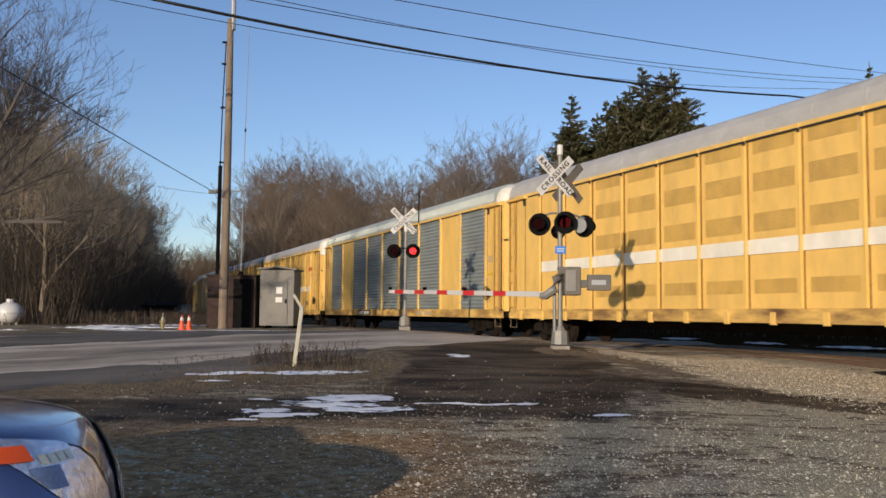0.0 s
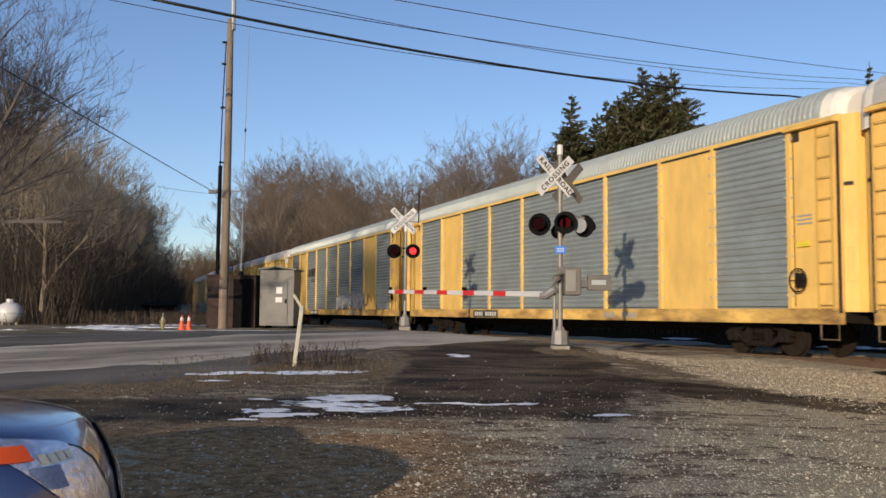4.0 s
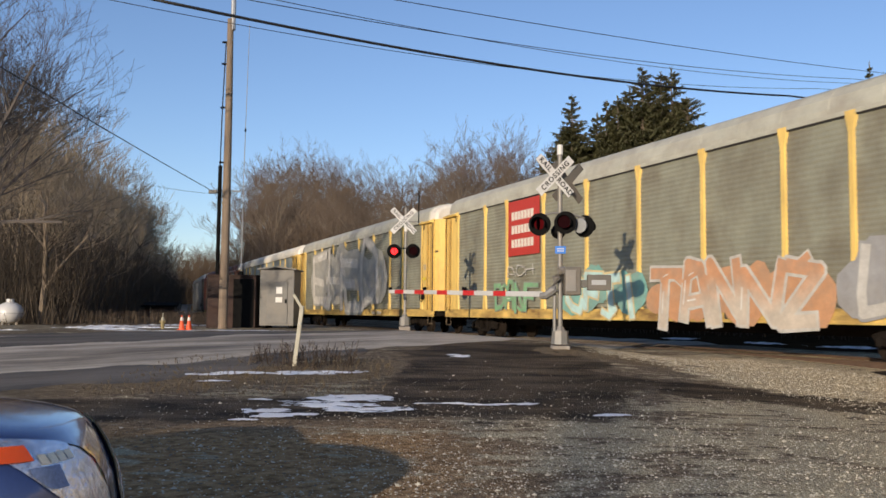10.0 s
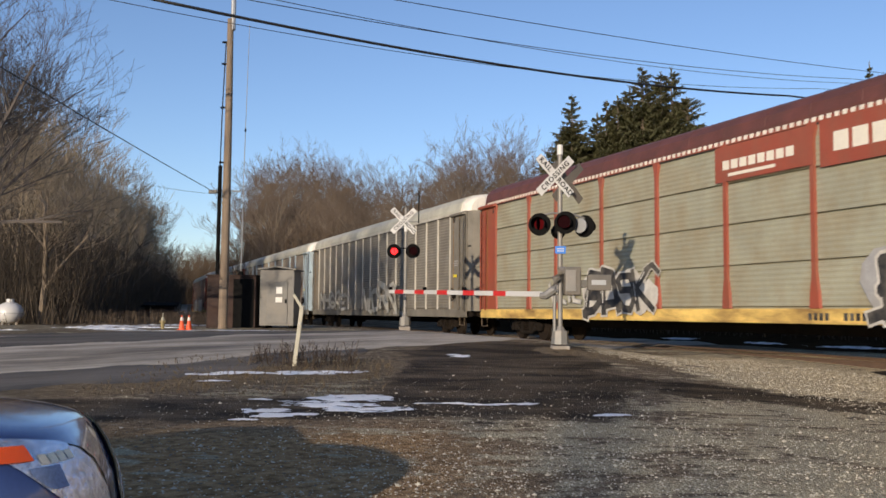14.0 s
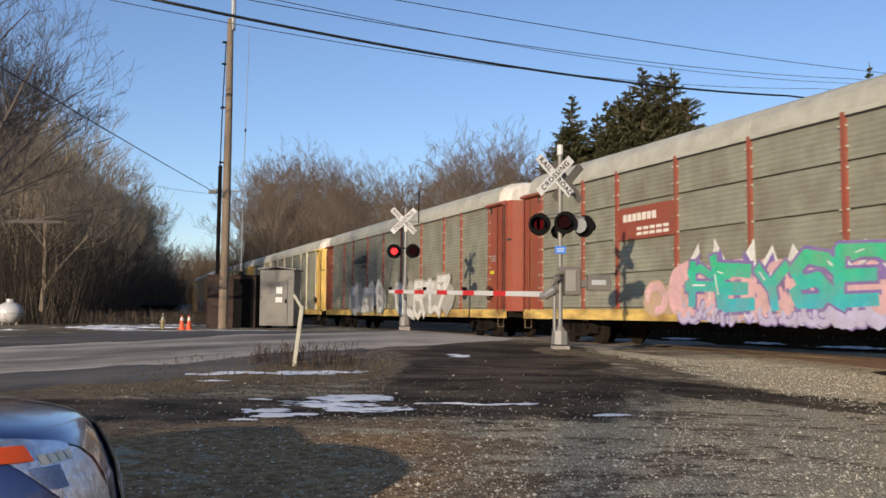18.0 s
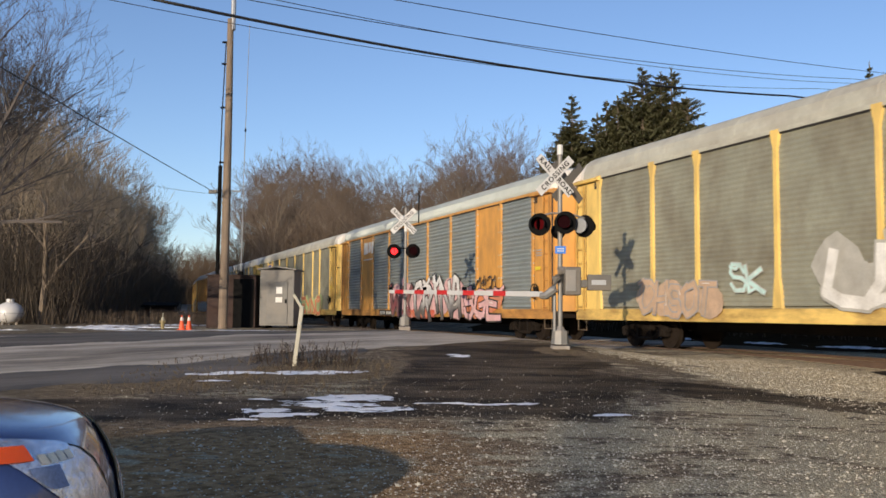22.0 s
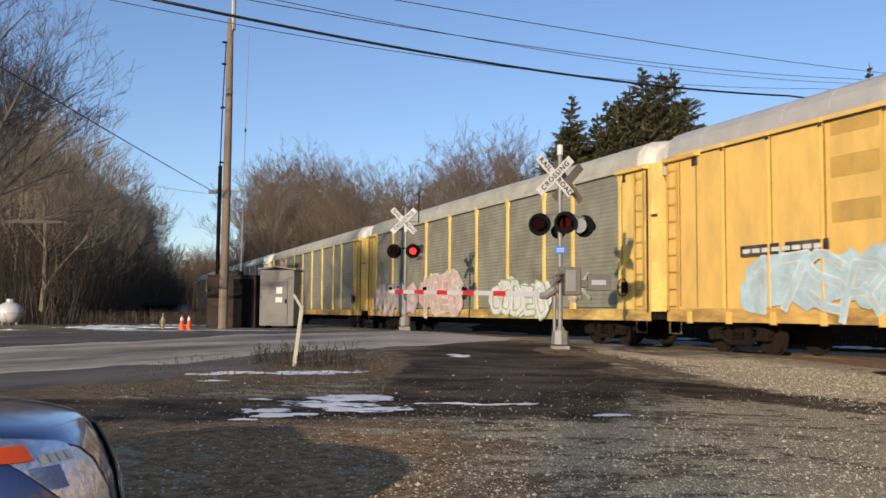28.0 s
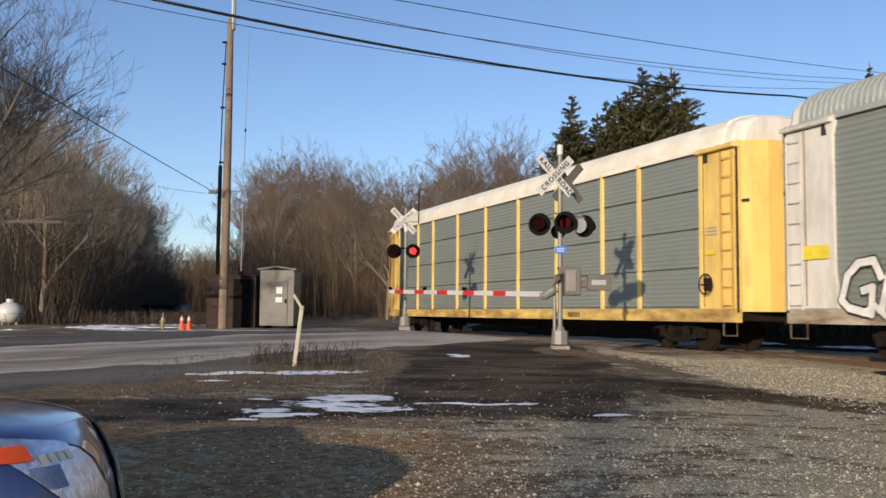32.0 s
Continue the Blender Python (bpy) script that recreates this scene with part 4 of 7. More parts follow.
def stones(name, label, count, place, low, high, material, seed):
    """Loose stones as one scatter of small faceted lumps."""
    rnd = random.Random(seed)
    ico = [(0, 0, 1), (0.9, 0, 0.3), (0.28, 0.85, 0.3), (-0.73, 0.53, 0.3), (-0.73, -0.53, 0.3), (0.28, -0.85, 0.3), (0, 0, -0.6)]
    tri = [(0, 1, 2), (0, 2, 3), (0, 3, 4), (0, 4, 5), (0, 5, 1), (6, 2, 1), (6, 3, 2), (6, 4, 3), (6, 5, 4), (6, 1, 5)]
    v, f = [], []
    for _ in range(count):
        x, y = place(rnd)
        r = low + (high - low) * rnd.random() ** 3
        z, a, n = ground_z(x, y), rnd.uniform(0, 6.28), len(v)
        for p in ico:
            k = rnd.uniform(0.7, 1.2) * r
            v.append((x + (p[0] * math.cos(a) - p[1] * math.sin(a)) * k, y + (p[0] * math.sin(a) + p[1] * math.cos(a)) * k, z + p[2] * k * 0.7))
        f += [(n + i, n + j, n + k) for i, j, k in tri]
    tagged(new(name, sheet(v, f, name, material)), label, "stones", kind="stuff")


M_STONE = mat("pale limestone chips", (0.62, 0.56, 0.43), 0.9, 0.4, 8.0, 0.0, fine=3.0)
M_STONED = mat("brown pit-run stones", (0.2, 0.165, 0.125), 0.9, 0.4, 8.0, 0.0, fine=3.0)
stones("loose_gravel", "pale loose limestone chips over the lot", 15000, lambda r: (r.gauss(2.5, 3.4), 6.5 + abs(r.gauss(0, 3.0))), 0.004, 0.018, M_STONE, 21)
stones("pale_cobbles", "scattered larger pale stones on the lot", 600, lambda r: (r.gauss(1.0, 3.6), 6.5 + abs(r.gauss(0, 3.2))), 0.012, 0.034, M_STONE, 25)
stones("brown_gravel", "brown pit-run stones over the lot", 9000, lambda r: (r.uniform(-6, 9), 6.0 + abs(r.gauss(0, 4.0))), 0.004, 0.022, M_STONED, 22)
stones("ballast_shoulder", "crushed stone at the foot of the track", 9000, lambda r: plan(r.uniform(10.2, 14.4), r.uniform(-17, -5)), 0.006, 0.022, M_STONE, 23)


# ---- parked car ----
M_CARBLUE = mat("dark blue car paint", (0.06, 0.09, 0.22), 0.2, 0.08, 3.0, 0.0, metal=0.5, spec=0.7, coat=1.0)
M_CHROME = mat("headlamp reflector", (0.82, 0.84, 0.88), 0.22, 0.35, 5.0, 0.4, metal=0.75, fine=25.0)
M_AMBER = mat("amber reflector", (0.78, 0.1, 0.015), 0.25, 0.05, 5.0, 0.02)
M_LAMPBLUE = mat("lamp housing blue-grey", (0.2, 0.28, 0.48), 0.3, 0.3, 6.0, 0.1)
M_LENSPALE = mat("pale lens plastic", (0.85, 0.82, 0.66), 0.3, 0.1, 9.0, 0.1)
M_TYRE = mat("tyre rubber", (0.02, 0.02, 0.02), 0.8, 0.1)
M_CARGLASS = mat("car window glass", (0.02, 0.025, 0.03), 0.05, 0.02, spec=0.8)


def clear_cover():
    m = bpy.data.materials.new("clear lamp cover")
    m.use_nodes = True
    b = m.node_tree.nodes["Principled BSDF"]
    b.inputs["Base Color"].default_value = (0.95, 0.96, 0.98, 1)
    b.inputs["Roughness"].default_value = 0.03
    b.inputs["Transmission Weight"].default_value = 1.0
    b.inputs["IOR"].default_value = 1.12
    return m


# heights of the body's rings with the nose's set-back, the half width and the rise towards the rear
CAR_RINGS = [(0.22, 0.06, 0.84, 0.0), (0.32, 0.01, 0.89, 0.0), (0.45, 0.0, 0.9, 0.0), (0.6, 0.035, 0.9, 0.01), (0.74, 0.1, 0.89, 0.03), (0.83, 0.165, 0.87, 0.045), (0.87, 0.205, 0.85, 0.05),
             (0.895, 0.25, 0.815, 0.055), (0.915, 0.34, 0.75, 0.06), (0.94, 0.55, 0.6, 0.062), (0.955, 0.8, 0.4, 0.062)]
CAR_LENGTH = 4.5
# the lamp's edges and inner pieces, by the same run along the corner and the height
LAMP_A = (0.08, 0.8)
LAMP_TOP = [(0.08, 0.42), (0.1, 0.58), (0.13, 0.73), (0.2, 0.8), (0.33, 0.85), (0.5, 0.872), (0.8, 0.892)]
LAMP_LOW = [(0.08, 0.36), (0.24, 0.38), (0.5, 0.62), (0.65, 0.76), (0.8, 0.885)]
AMBER, BLOCKS, HOUSE = (0.55, 0.72, 0.785, 0.85), (0.29, 0.53, 0.765, 0.806), (0.42, 0.6, 0.655, 0.755)


def between(line, a):
    for (a0, z0), (a1, z1) in zip(line, line[1:]):
        if a <= a1:
            return z0 + (z1 - z0) * max(0.0, (a - a0) / (a1 - a0))
    return line[-1][1]


def car_ring(z):
    for (z0, *a), (z1, *b) in zip(CAR_RINGS, CAR_RINGS[1:]):
        if z <= z1:
            k = max(0.0, (z - z0) / (z1 - z0))
            return [p + (q - p) * k for p, q in zip(a, b)]
    return CAR_RINGS[-1][1:]


def car_skin(a, z, off=0.0):
    """A spot on the car's skin: a runs from 0 at the middle of the nose to 1 at the end of the front corner, beyond it along the side."""
    def raw(a):
        back, half, rise = car_ring(z)
        t = min(a, 1.0) * math.pi / 2
        front = 0.62
        x = -back - front * (1 - math.cos(t) ** 0.75) - max(0.0, a - 1.0)
        y = half * math.sin(t) ** 0.72
        return Vector((x, -y, z + rise * -x))
    p, q = raw(max(a - 0.01, 0.001)), raw(a + 0.01)
    t = (q - p).normalized()
    return raw(a) + Vector((-t.y, t.x, 0)).normalized() * off


def skin_patch(a0, a1, low, high, off, na=14, nz=8):
    """A piece of the lamp that follows the skin; low and high give its edges along a."""
    bm = bmesh.new()
    rows = []
    for i in range(na + 1):
        a = a0 + (a1 - a0) * i / na
        l, h = low(a), high(a)
        rows.append([bm.verts.new(car_skin(a, l + (h - l) * j / nz, off)) for j in range(nz + 1)])
    for r0, r1 in zip(rows, rows[1:]):
        for j in range(nz):
            bm.faces.new((r0[j], r0[j + 1], r1[j + 1], r1[j]))
    return bm


def mirror(bm):
    for v in bm.verts:
        v.co.y = -v.co.y
    bmesh.ops.reverse_faces(bm, faces=bm.faces)
    return bm


def parked_car(at):
    car = thing("parked_car", "dark blue parked car with clear headlamps", "car", at)
    arc = [0.0, 0.1, 0.2, 0.3, 0.4, 0.5, 0.6, 0.7, 0.8, 0.9, 1.0, 1.15, 1.4, 1.9, 2.6, 3.6, CAR_LENGTH - 0.2]
    bm = bmesh.new()
    rows = []
    for z, *_ in CAR_RINGS:
        half = [car_skin(a, z) for a in arc]
        loop = half + [Vector((p.x, -p.y, p.z)) for p in half[:0:-1]]
        rows.append([bm.verts.new(p) for p in loop])
    for r0, r1 in zip(rows, rows[1:]):
        for k in range(len(r0)):
            bm.faces.new((r0[k], r0[(k + 1) % len(r0)], r1[(k + 1) % len(r0)], r1[k]))
    bm.faces.new(rows[0])
    bm.faces.new(rows[-1][::-1])
    bmesh.ops.recalc_face_normals(bm, faces=bm.faces)
    body = part("body", bm, M_CARBLUE, car, soft=True)
    bm = bmesh.new()
    cabin = [[bm.verts.new((x, sy * w, z)) for sy in (1, -1)] for x, w, z in ((-1.5, 0.66, 1.0), (-2.3, 0.54, 1.36), (-3.2, 0.54, 1.38), (-4.0, 0.66, 1.1))]
    for c0, c1 in zip(cabin, cabin[1:]):
        bm.faces.new((c0[0], c0[1], c1[1], c1[0]))
    bm.faces.new([c[0] for c in cabin][::-1])
    bm.faces.new([c[1] for c in cabin])
    part("cabin", bm, M_CARGLASS, car, "dark cabin glass")
    low = lambda a: between(LAMP_LOW, a)
    high = lambda a: between(LAMP_TOP, a)
    cover = clear_cover()
    for side in (1, -1):
        fix = (lambda bm: bm) if side == 1 else mirror
        lamp = part("headlamp", fix(skin_patch(LAMP_A[0], LAMP_A[1], low, high, 0.006, 24)), M_CHROME, car, "clear headlamp with bright reflector", soft=True)
        part("side_marker", fix(skin_patch(AMBER[0], AMBER[1], lambda a: AMBER[2], lambda a: min(AMBER[3], high(a) - 0.02), 0.016, 8, 3)), M_AMBER, lamp, "amber side marker", soft=True)
        part("lamp_housing", fix(skin_patch(HOUSE[0], HOUSE[1], lambda a: max(HOUSE[2], low(a) + 0.01), lambda a: HOUSE[3], 0.012, 6, 3)), M_LAMPBLUE, lamp, "blue-grey lamp housing", soft=True)
        for k in range(4):
            a = BLOCKS[0] + (BLOCKS[1] - BLOCKS[0]) * k / 4
            part("lens_block", fix(skin_patch(a, a + (BLOCKS[1] - BLOCKS[0]) * 0.2, lambda a: BLOCKS[2], lambda a: BLOCKS[3], 0.014, 2, 2)), M_LENSPALE, lamp, "small pale lens block", soft=True)
        part("lamp_cover", fix(skin_patch(LAMP_A[0], LAMP_A[1], low, high, 0.03, 24)), cover, lamp, "clear plastic cover", soft=True).visible_shadow = False
        edge = [car_skin(a, high(a), 0.012) for a in (LAMP_A[0] + (LAMP_A[1] - LAMP_A[0]) * k / 24 for k in range(7))]
        part("seal", tube([Vector((p.x, p.y * side, p.z)) for p in edge], 0.006, sides=6), M_BLACK, lamp, "black rubber seal", soft=True)
        for x in (-0.95, -3.6):
            wh = part("wheel", disc(0.32, 0.2, m=pose(0, 0, 0, 90), sides=28), M_TYRE, car, at=pose(x, -side * 0.8, 0.32))
            part("rim", disc(0.2, 0.03, m=pose(0, -side * 0.1, 0, 90), sides=20), M_GALV, wh)
    return car


parked_car(pose(-1.79, 5.0, 0.0, 0, 0, 14))


# ---- the train: enclosed rail cars that carry motor cars ----
YEL, YELP = (0.82, 0.52, 0.14), (0.83, 0.575, 0.165)
GRIME = (0.16, 0.115, 0.07)
STREAK = dict(dirt=GRIME, dirt_scale=1.3, dirt_stretch=(1.5, 1.5, 0.55), bump=0.05, rough=0.5)
M_YEL = mat("freight yellow paint", YEL, var=0.06, scale=1.2, dirt_amount=0.26, **STREAK)
M_YELP = mat("pale yellow paint", YELP, var=0.07, scale=1.2, dirt_amount=0.4, **STREAK)
M_YELV = mat("perforated yellow panel", (0.62, 0.39, 0.1), var=0.12, scale=2, dirt_amount=0.3, **STREAK)
M_YELO = mat("orange-yellow paint", (0.66, 0.33, 0.08), var=0.1, scale=1.2, dirt_amount=0.55, **STREAK)
M_STRIPE = mat("white reflective band", (0.84, 0.8, 0.68), var=0.06, scale=2, dirt_amount=0.2, **STREAK)
M_ROOFU = mat("pale grey roof paint", (0.48, 0.465, 0.43), 0.5, 0.12, 2.0, 0.05, metal=0.1, dirt=(0.3, 0.27, 0.23), dirt_amount=0.35)
M_ROOFG = mat("galvanised roof sheet", (0.38, 0.42, 0.39), 0.45, 0.12, 2.0, 0.05, metal=0.2, dirt=(0.3, 0.27, 0.24), dirt_amount=0.3)
M_ROOFB = mat("weathered beige roof", (0.46, 0.455, 0.375), 0.6, 0.15, 2.0, 0.05, dirt=(0.25, 0.2, 0.16), dirt_amount=0.5)
M_ROOFW = mat("cream white roof", (0.86, 0.81, 0.67), 0.5, 0.08, 2.0, 0.05, dirt=(0.5, 0.42, 0.3), dirt_amount=0.4)
M_ROOFR = mat("oxide red roof", (0.13, 0.045, 0.035), 0.6, 0.25, 2.0, 0.05, dirt=(0.06, 0.035, 0.03), dirt_amount=0.6)
M_ENDW = mat("white end paint", (0.76, 0.72, 0.63), var=0.05, scale=2, dirt_amount=0.3, **STREAK)
M_BLUEG = mat("zinc blue-grey panel", (0.3, 0.345, 0.34), 0.45, 0.15, 1.5, 0.05, metal=0.3, dirt=(0.2, 0.18, 0.15), dirt_amount=0.35, dirt_stretch=(0.3, 1, 3))
M_TANG = mat("weathered tan-grey panel", (0.285, 0.285, 0.215), 0.6, 0.2, 1.2, 0.05, metal=0.1, dirt=(0.14, 0.11, 0.072), dirt_amount=0.65, dirt_scale=0.9, dirt_stretch=(1.1, 1, 0.8))
M_LTG = mat("light grey panel", (0.285, 0.295, 0.24), 0.55, 0.14, 1.2, 0.05, metal=0.1, dirt=(0.25, 0.22, 0.16), dirt_amount=0.5, dirt_stretch=(0.7, 1, 1.6))
M_PALEB = mat("pale blue-grey panel", (0.34, 0.385, 0.365), 0.55, 0.1, 1.2, 0.05, metal=0.1, dirt=(0.34, 0.33, 0.3), dirt_amount=0.4)
M_BROWNG = mat("rust-stained grey panel", (0.33, 0.29, 0.23), 0.65, 0.22, 1.0, 0.05, dirt=(0.16, 0.085, 0.045), dirt_amount=0.9, dirt_scale=0.8, dirt_stretch=(0.8, 1, 1.2))
M_GREENG = mat("green-grey panel", (0.24, 0.275, 0.25), 0.5, 0.12, 1.2, 0.05, metal=0.2, dirt=(0.22, 0.22, 0.19), dirt_amount=0.4)
M_DARKG = mat("sooty grey panel", (0.2, 0.185, 0.155), 0.65, 0.2, 1.2, 0.05, dirt=(0.1, 0.085, 0.065), dirt_amount=0.7, dirt_stretch=(1, 1, 0.5))
M_OXIDE = mat("oxide red paint", (0.3, 0.07, 0.04), var=0.14, scale=1.5, dirt_amount=0.4, **STREAK)
M_LBLUE = mat("faded light blue paint", (0.36, 0.46, 0.52), var=0.12, scale=1.5, dirt_amount=0.4, **STREAK)
M_CRPOST = mat("faded cream paint", (0.66, 0.6, 0.45), var=0.1, scale=1.5, dirt_amount=0.4, **STREAK)
M_LTPOST = mat("thin pale post paint", (0.5, 0.48, 0.42), var=0.1, scale=1.5, dirt_amount=0.4, **STREAK)
M_WPOST = mat("white post paint", (0.68, 0.66, 0.6), var=0.08, scale=1.5, dirt_amount=0.35, **STREAK)
M_UNDER = mat("dirty running gear", (0.018, 0.015, 0.013), 0.95, 0.3, 3.0, 0.2, dirt=(0.03, 0.021, 0.015), dirt_amount=0.5, spec=0.05)
M_WHEEL = mat("wheel steel", (0.024, 0.018, 0.014), 0.8, 0.25, 5.0, 0.1, metal=0.1, spec=0.1)
M_BELLOW = mat("rubber bellows", (0.035, 0.028, 0.022), 0.8, 0.2, 3.0, 0.2, stretch=(4, 4, 0.5))
# brown of the panel joints, also used for shade painted beside the unit posts
M_JOINTSHADE = mat("brown for joints and post shade", (0.2, 0.11, 0.03), 0.8, 0.2)
M_STUD = mat("pale bolt heads", (0.46, 0.43, 0.36), 0.5, 0.1)
M_OLIVE = mat("olive-stained grey panel", (0.34, 0.335, 0.25), 0.6, 0.16, 1.2, 0.05, metal=0.1, dirt=(0.27, 0.19, 0.09), dirt_amount=0.55, dirt_scale=0.9, dirt_stretch=(1.1, 1, 0.7))
M_SEAMSHADE = mat("near-black for seams and header shade", (0.03, 0.028, 0.025), 0.8, 0.2)
M_RUNG = mat("dark rung iron", (0.12, 0.085, 0.05), 0.6, 0.2)
SOILED = {}


def soiled(m):
    """The same paint as it looks on the sills, blotched with rust and road dirt."""
    if m.name not in SOILED:
        base = {"freight yellow paint": YEL, "pale yellow paint": YELP, "orange-yellow paint": (0.66, 0.33, 0.08), "faded cream paint": (0.6, 0.55, 0.42)}.get(m.name)
        SOILED[m.name] = m if base is None else mat("soiled " + m.name, base, 0.65, 0.15, 1.5, 0.08, dirt=(0.13, 0.062, 0.03), dirt_amount=1.0, dirt_scale=1.5, dirt_stretch=(0.5, 1, 1.6), dirt_from=0.34)
    return SOILED[m.name]



SILL0, SILL1, EAVE = 0.78, 1.12, 5.30
CACHE = {}


def cached(key, make):
    if key not in CACHE:
        CACHE[key] = make()
    return CACHE[key]


def mk_box(name, w, d, h, material, bevel=0.008):
    return cached((name, round(w, 2), round(d, 3), round(h, 2), material.name), lambda: finish(name, box(-w / 2, w / 2, -d / 2, d / 2, 0, h, bevel=bevel), material))


def mk_ribbed(name, w, h, material, ribs, depth):
    """A sheet panel pressed into level ribs, with a returned edge."""
    def make():
        bm = bmesh.new()
        prof = [(0.03, 0.0)]
        step = h / ribs
        for i in range(ribs):
            z = i * step
            prof += [(0, z + step * 0.08), (0, z + step * 0.42), (depth, z + step * 0.58), (depth, z + step * 0.92)]
        prof.append((0.03, h))
        l = [bm.verts.new((-w / 2, y, z)) for y, z in prof]
        r = [bm.verts.new((w / 2, y, z)) for y, z in prof]
        for i in range(len(prof) - 1):
            bm.faces.new((l[i], r[i], r[i + 1], l[i + 1]))
        bl = [bm.verts.new((x, 0.05, z)) for x, z in ((-w / 2, 0), (w / 2, 0), (w / 2, h), (-w / 2, h))]
        bm.faces.new((bl[0], bl[3], bl[2], bl[1]))
        return finish(name, bm, material)
    return cached((name, round(w, 2), round(h, 2), material.name, ribs), make)


def mk_post(w, h, flare, material):
    """A channel post, wider at the foot and the head where it is gusseted."""
    def make():
        bm = bmesh.new()
        f = w * (2.3 if flare else 1.0)
        prof = [(0, f), (0.35, f * 0.85 if flare else w), (0.8, w), (h - 0.45, w), (h - 0.12, f * 0.95 if flare else w), (h, f if flare else w)]
        fr = [[bm.verts.new((sx * ww / 2 * (1 if y == 0 else 0.82), -y, z)) for sx, y in ((-1, 0), (-1, 0.07), (1, 0.07), (1, 0))] for z, ww in prof]
        for a, b in zip(fr, fr[1:]):
            for k in range(3):
                bm.faces.new((a[k], a[k + 1], b[k + 1], b[k]))
        bm.faces.new(fr[0][::-1])
        bm.faces.new(fr[-1])
        return finish("post", bm, material)
    return cached(("post", w, round(h, 2), flare, material.name), make)


def mk_studs(h, w):
    """Bolt heads in two rows down a post."""
    def make():
        bm = bmesh.new()
        n = 9
        for k in range(n):
            for sx in (-1, 1):
                z = 0.3 + (h - 0.6) * k / (n - 1)
                box(sx * (w / 2 + 0.03) - 0.016, sx * (w / 2 + 0.03) + 0.016, -0.012, 0.05, z - 0.024, z + 0.024, bm)
        return finish("bolt_strip", bm, M_STUD)
    return cached(("studs", round(h, 2), w), make)


def mk_roof(length, ribbed, material):
    def make():
        bm = bmesh.new()
        half = [(-1.54, 0.0), (-1.535, 0.14), (-1.47, 0.4), (-1.3, 0.6), (-0.98, 0.74), (-0.5, 0.82), (0, 0.84)]
        prof = half + [(-a, b) for a, b in half[-2::-1]]
        if ribbed:
            pitch = 0.16
            n = int(length / pitch)
            xs = []
            for i in range(n):
                x = -length / 2 + i * pitch
                xs += [(x, 0.0), (x + pitch * 0.4, 0.0), (x + pitch * 0.5, 0.028), (x + pitch * 0.9, 0.028)]
            xs.append((length / 2, 0.0))
        else:
            n = int(length / 1.42)
            xs = []
            for i in range(n):
                x, st = -length / 2 + i * length / n, length / n
                xs += [(x, 0.0), (x + st - 0.07, 0.0), (x + st - 0.06, 0.006), (x + st - 0.01, 0.006)]
            xs.append((length / 2, 0.0))
        rows = []
        for x, up in xs:
            rows.append([bm.verts.new((x, a * (1 + up * 0.6 if 0 < j < len(prof) - 1 else 1), b + (up if 0 < j < len(prof) - 1 else 0))) for j, (a, b) in enumerate(prof)])
        for r0, r1 in zip(rows, rows[1:]):
            for k in range(len(prof) - 1):
                bm.faces.new((r0[k], r1[k], r1[k + 1], r0[k + 1]))
        bm.faces.new(rows[0])
        bm.faces.new(rows[-1][::-1])
        return finish("roof", bm, material)
    return cached(("roof", round(length, 2), ribbed, material.name), make)


def mk_roof_end(material):
    """The rounded cap at a car's end."""
    def make():
        bm = bmesh.new()
        half = [(-1.5, -0.45), (-1.5, 0.12), (-1.44, 0.38), (-1.28, 0.57), (-0.96, 0.71), (-0.5, 0.79), (0, 0.81)]
        prof = half + [(-a, b) for a, b in half[-2::-1]]
        rows = []
        for x, k, dz in ((0, 1, 0), (0.25, 0.985, -0.015), (0.42, 0.93, -0.05), (0.5, 0.84, -0.12)):
            rows.append([bm.verts.new((x, a * k, b + (dz if b > 0 else 0))) for a, b in prof])
        for r0, r1 in zip(rows, rows[1:]):
            for k in range(len(prof) - 1):
                bm.faces.new((r0[k], r1[k], r1[k + 1], r0[k + 1]))
        bm.faces.new(rows[0])
        bm.faces.new(rows[-1][::-1])
        return finish("roof_cap", bm, material, False)
    return cached(("cap", material.name), make)


def mk_wheel():
    def make():
        turn = pose(0, 0, 0, 90)
        bm = disc(0.42, 0.12, m=turn, sides=28)
        disc(0.46, 0.03, bm, pose(0, 0.06, 0, 90), 28)
        disc(0.3, 0.13, bm, pose(0, -0.012, 0, 90), 20, 0.26)
        disc(0.11, 0.2, bm, pose(0, -0.03, 0, 90), 14)
        return finish("wheel", bm, M_WHEEL)
    return cached("wheel", make)


def mk_side_frame():
    def make():
        bm = bmesh.new()
        arch = [(-1.15, 0.52), (-0.8, 0.62), (-0.45, 0.72), (0, 0.74), (0.45, 0.72), (0.8, 0.62), (1.15, 0.52)]
        tube([(x, 0, z) for x, z in arch], 0.075, bm, 6)
        tube([(-0.8, 0, 0.5), (-0.4, 0, 0.27), (0.4, 0, 0.27), (0.8, 0, 0.5)], 0.07, bm, 6)
        for x in (-0.89, 0.89):
            box(x - 0.17, x + 0.17, -0.1, 0.1, 0.33, 0.6, bm, 0.02)
            disc(0.1, 0.08, bm, pose(x, -0.12, 0.43, 90), 14)
        for x in (-0.32, 0.32):
            box(x - 0.06, x + 0.06, -0.07, 0.07, 0.3, 0.72, bm)
        return finish("side_frame", bm, M_UNDER)
    return cached("side_frame", make)


def mk_springs():
    def make():
        bm = bmesh.new()
        pts = [(0.06 * math.cos(k * 1.3), 0.06 * math.sin(k * 1.3), 0.32 + k * 0.016) for k in range(20)]
        tube(pts, 0.018, bm, 3)
        return finish("spring", bm, M_UNDER)
    return cached("spring", make)


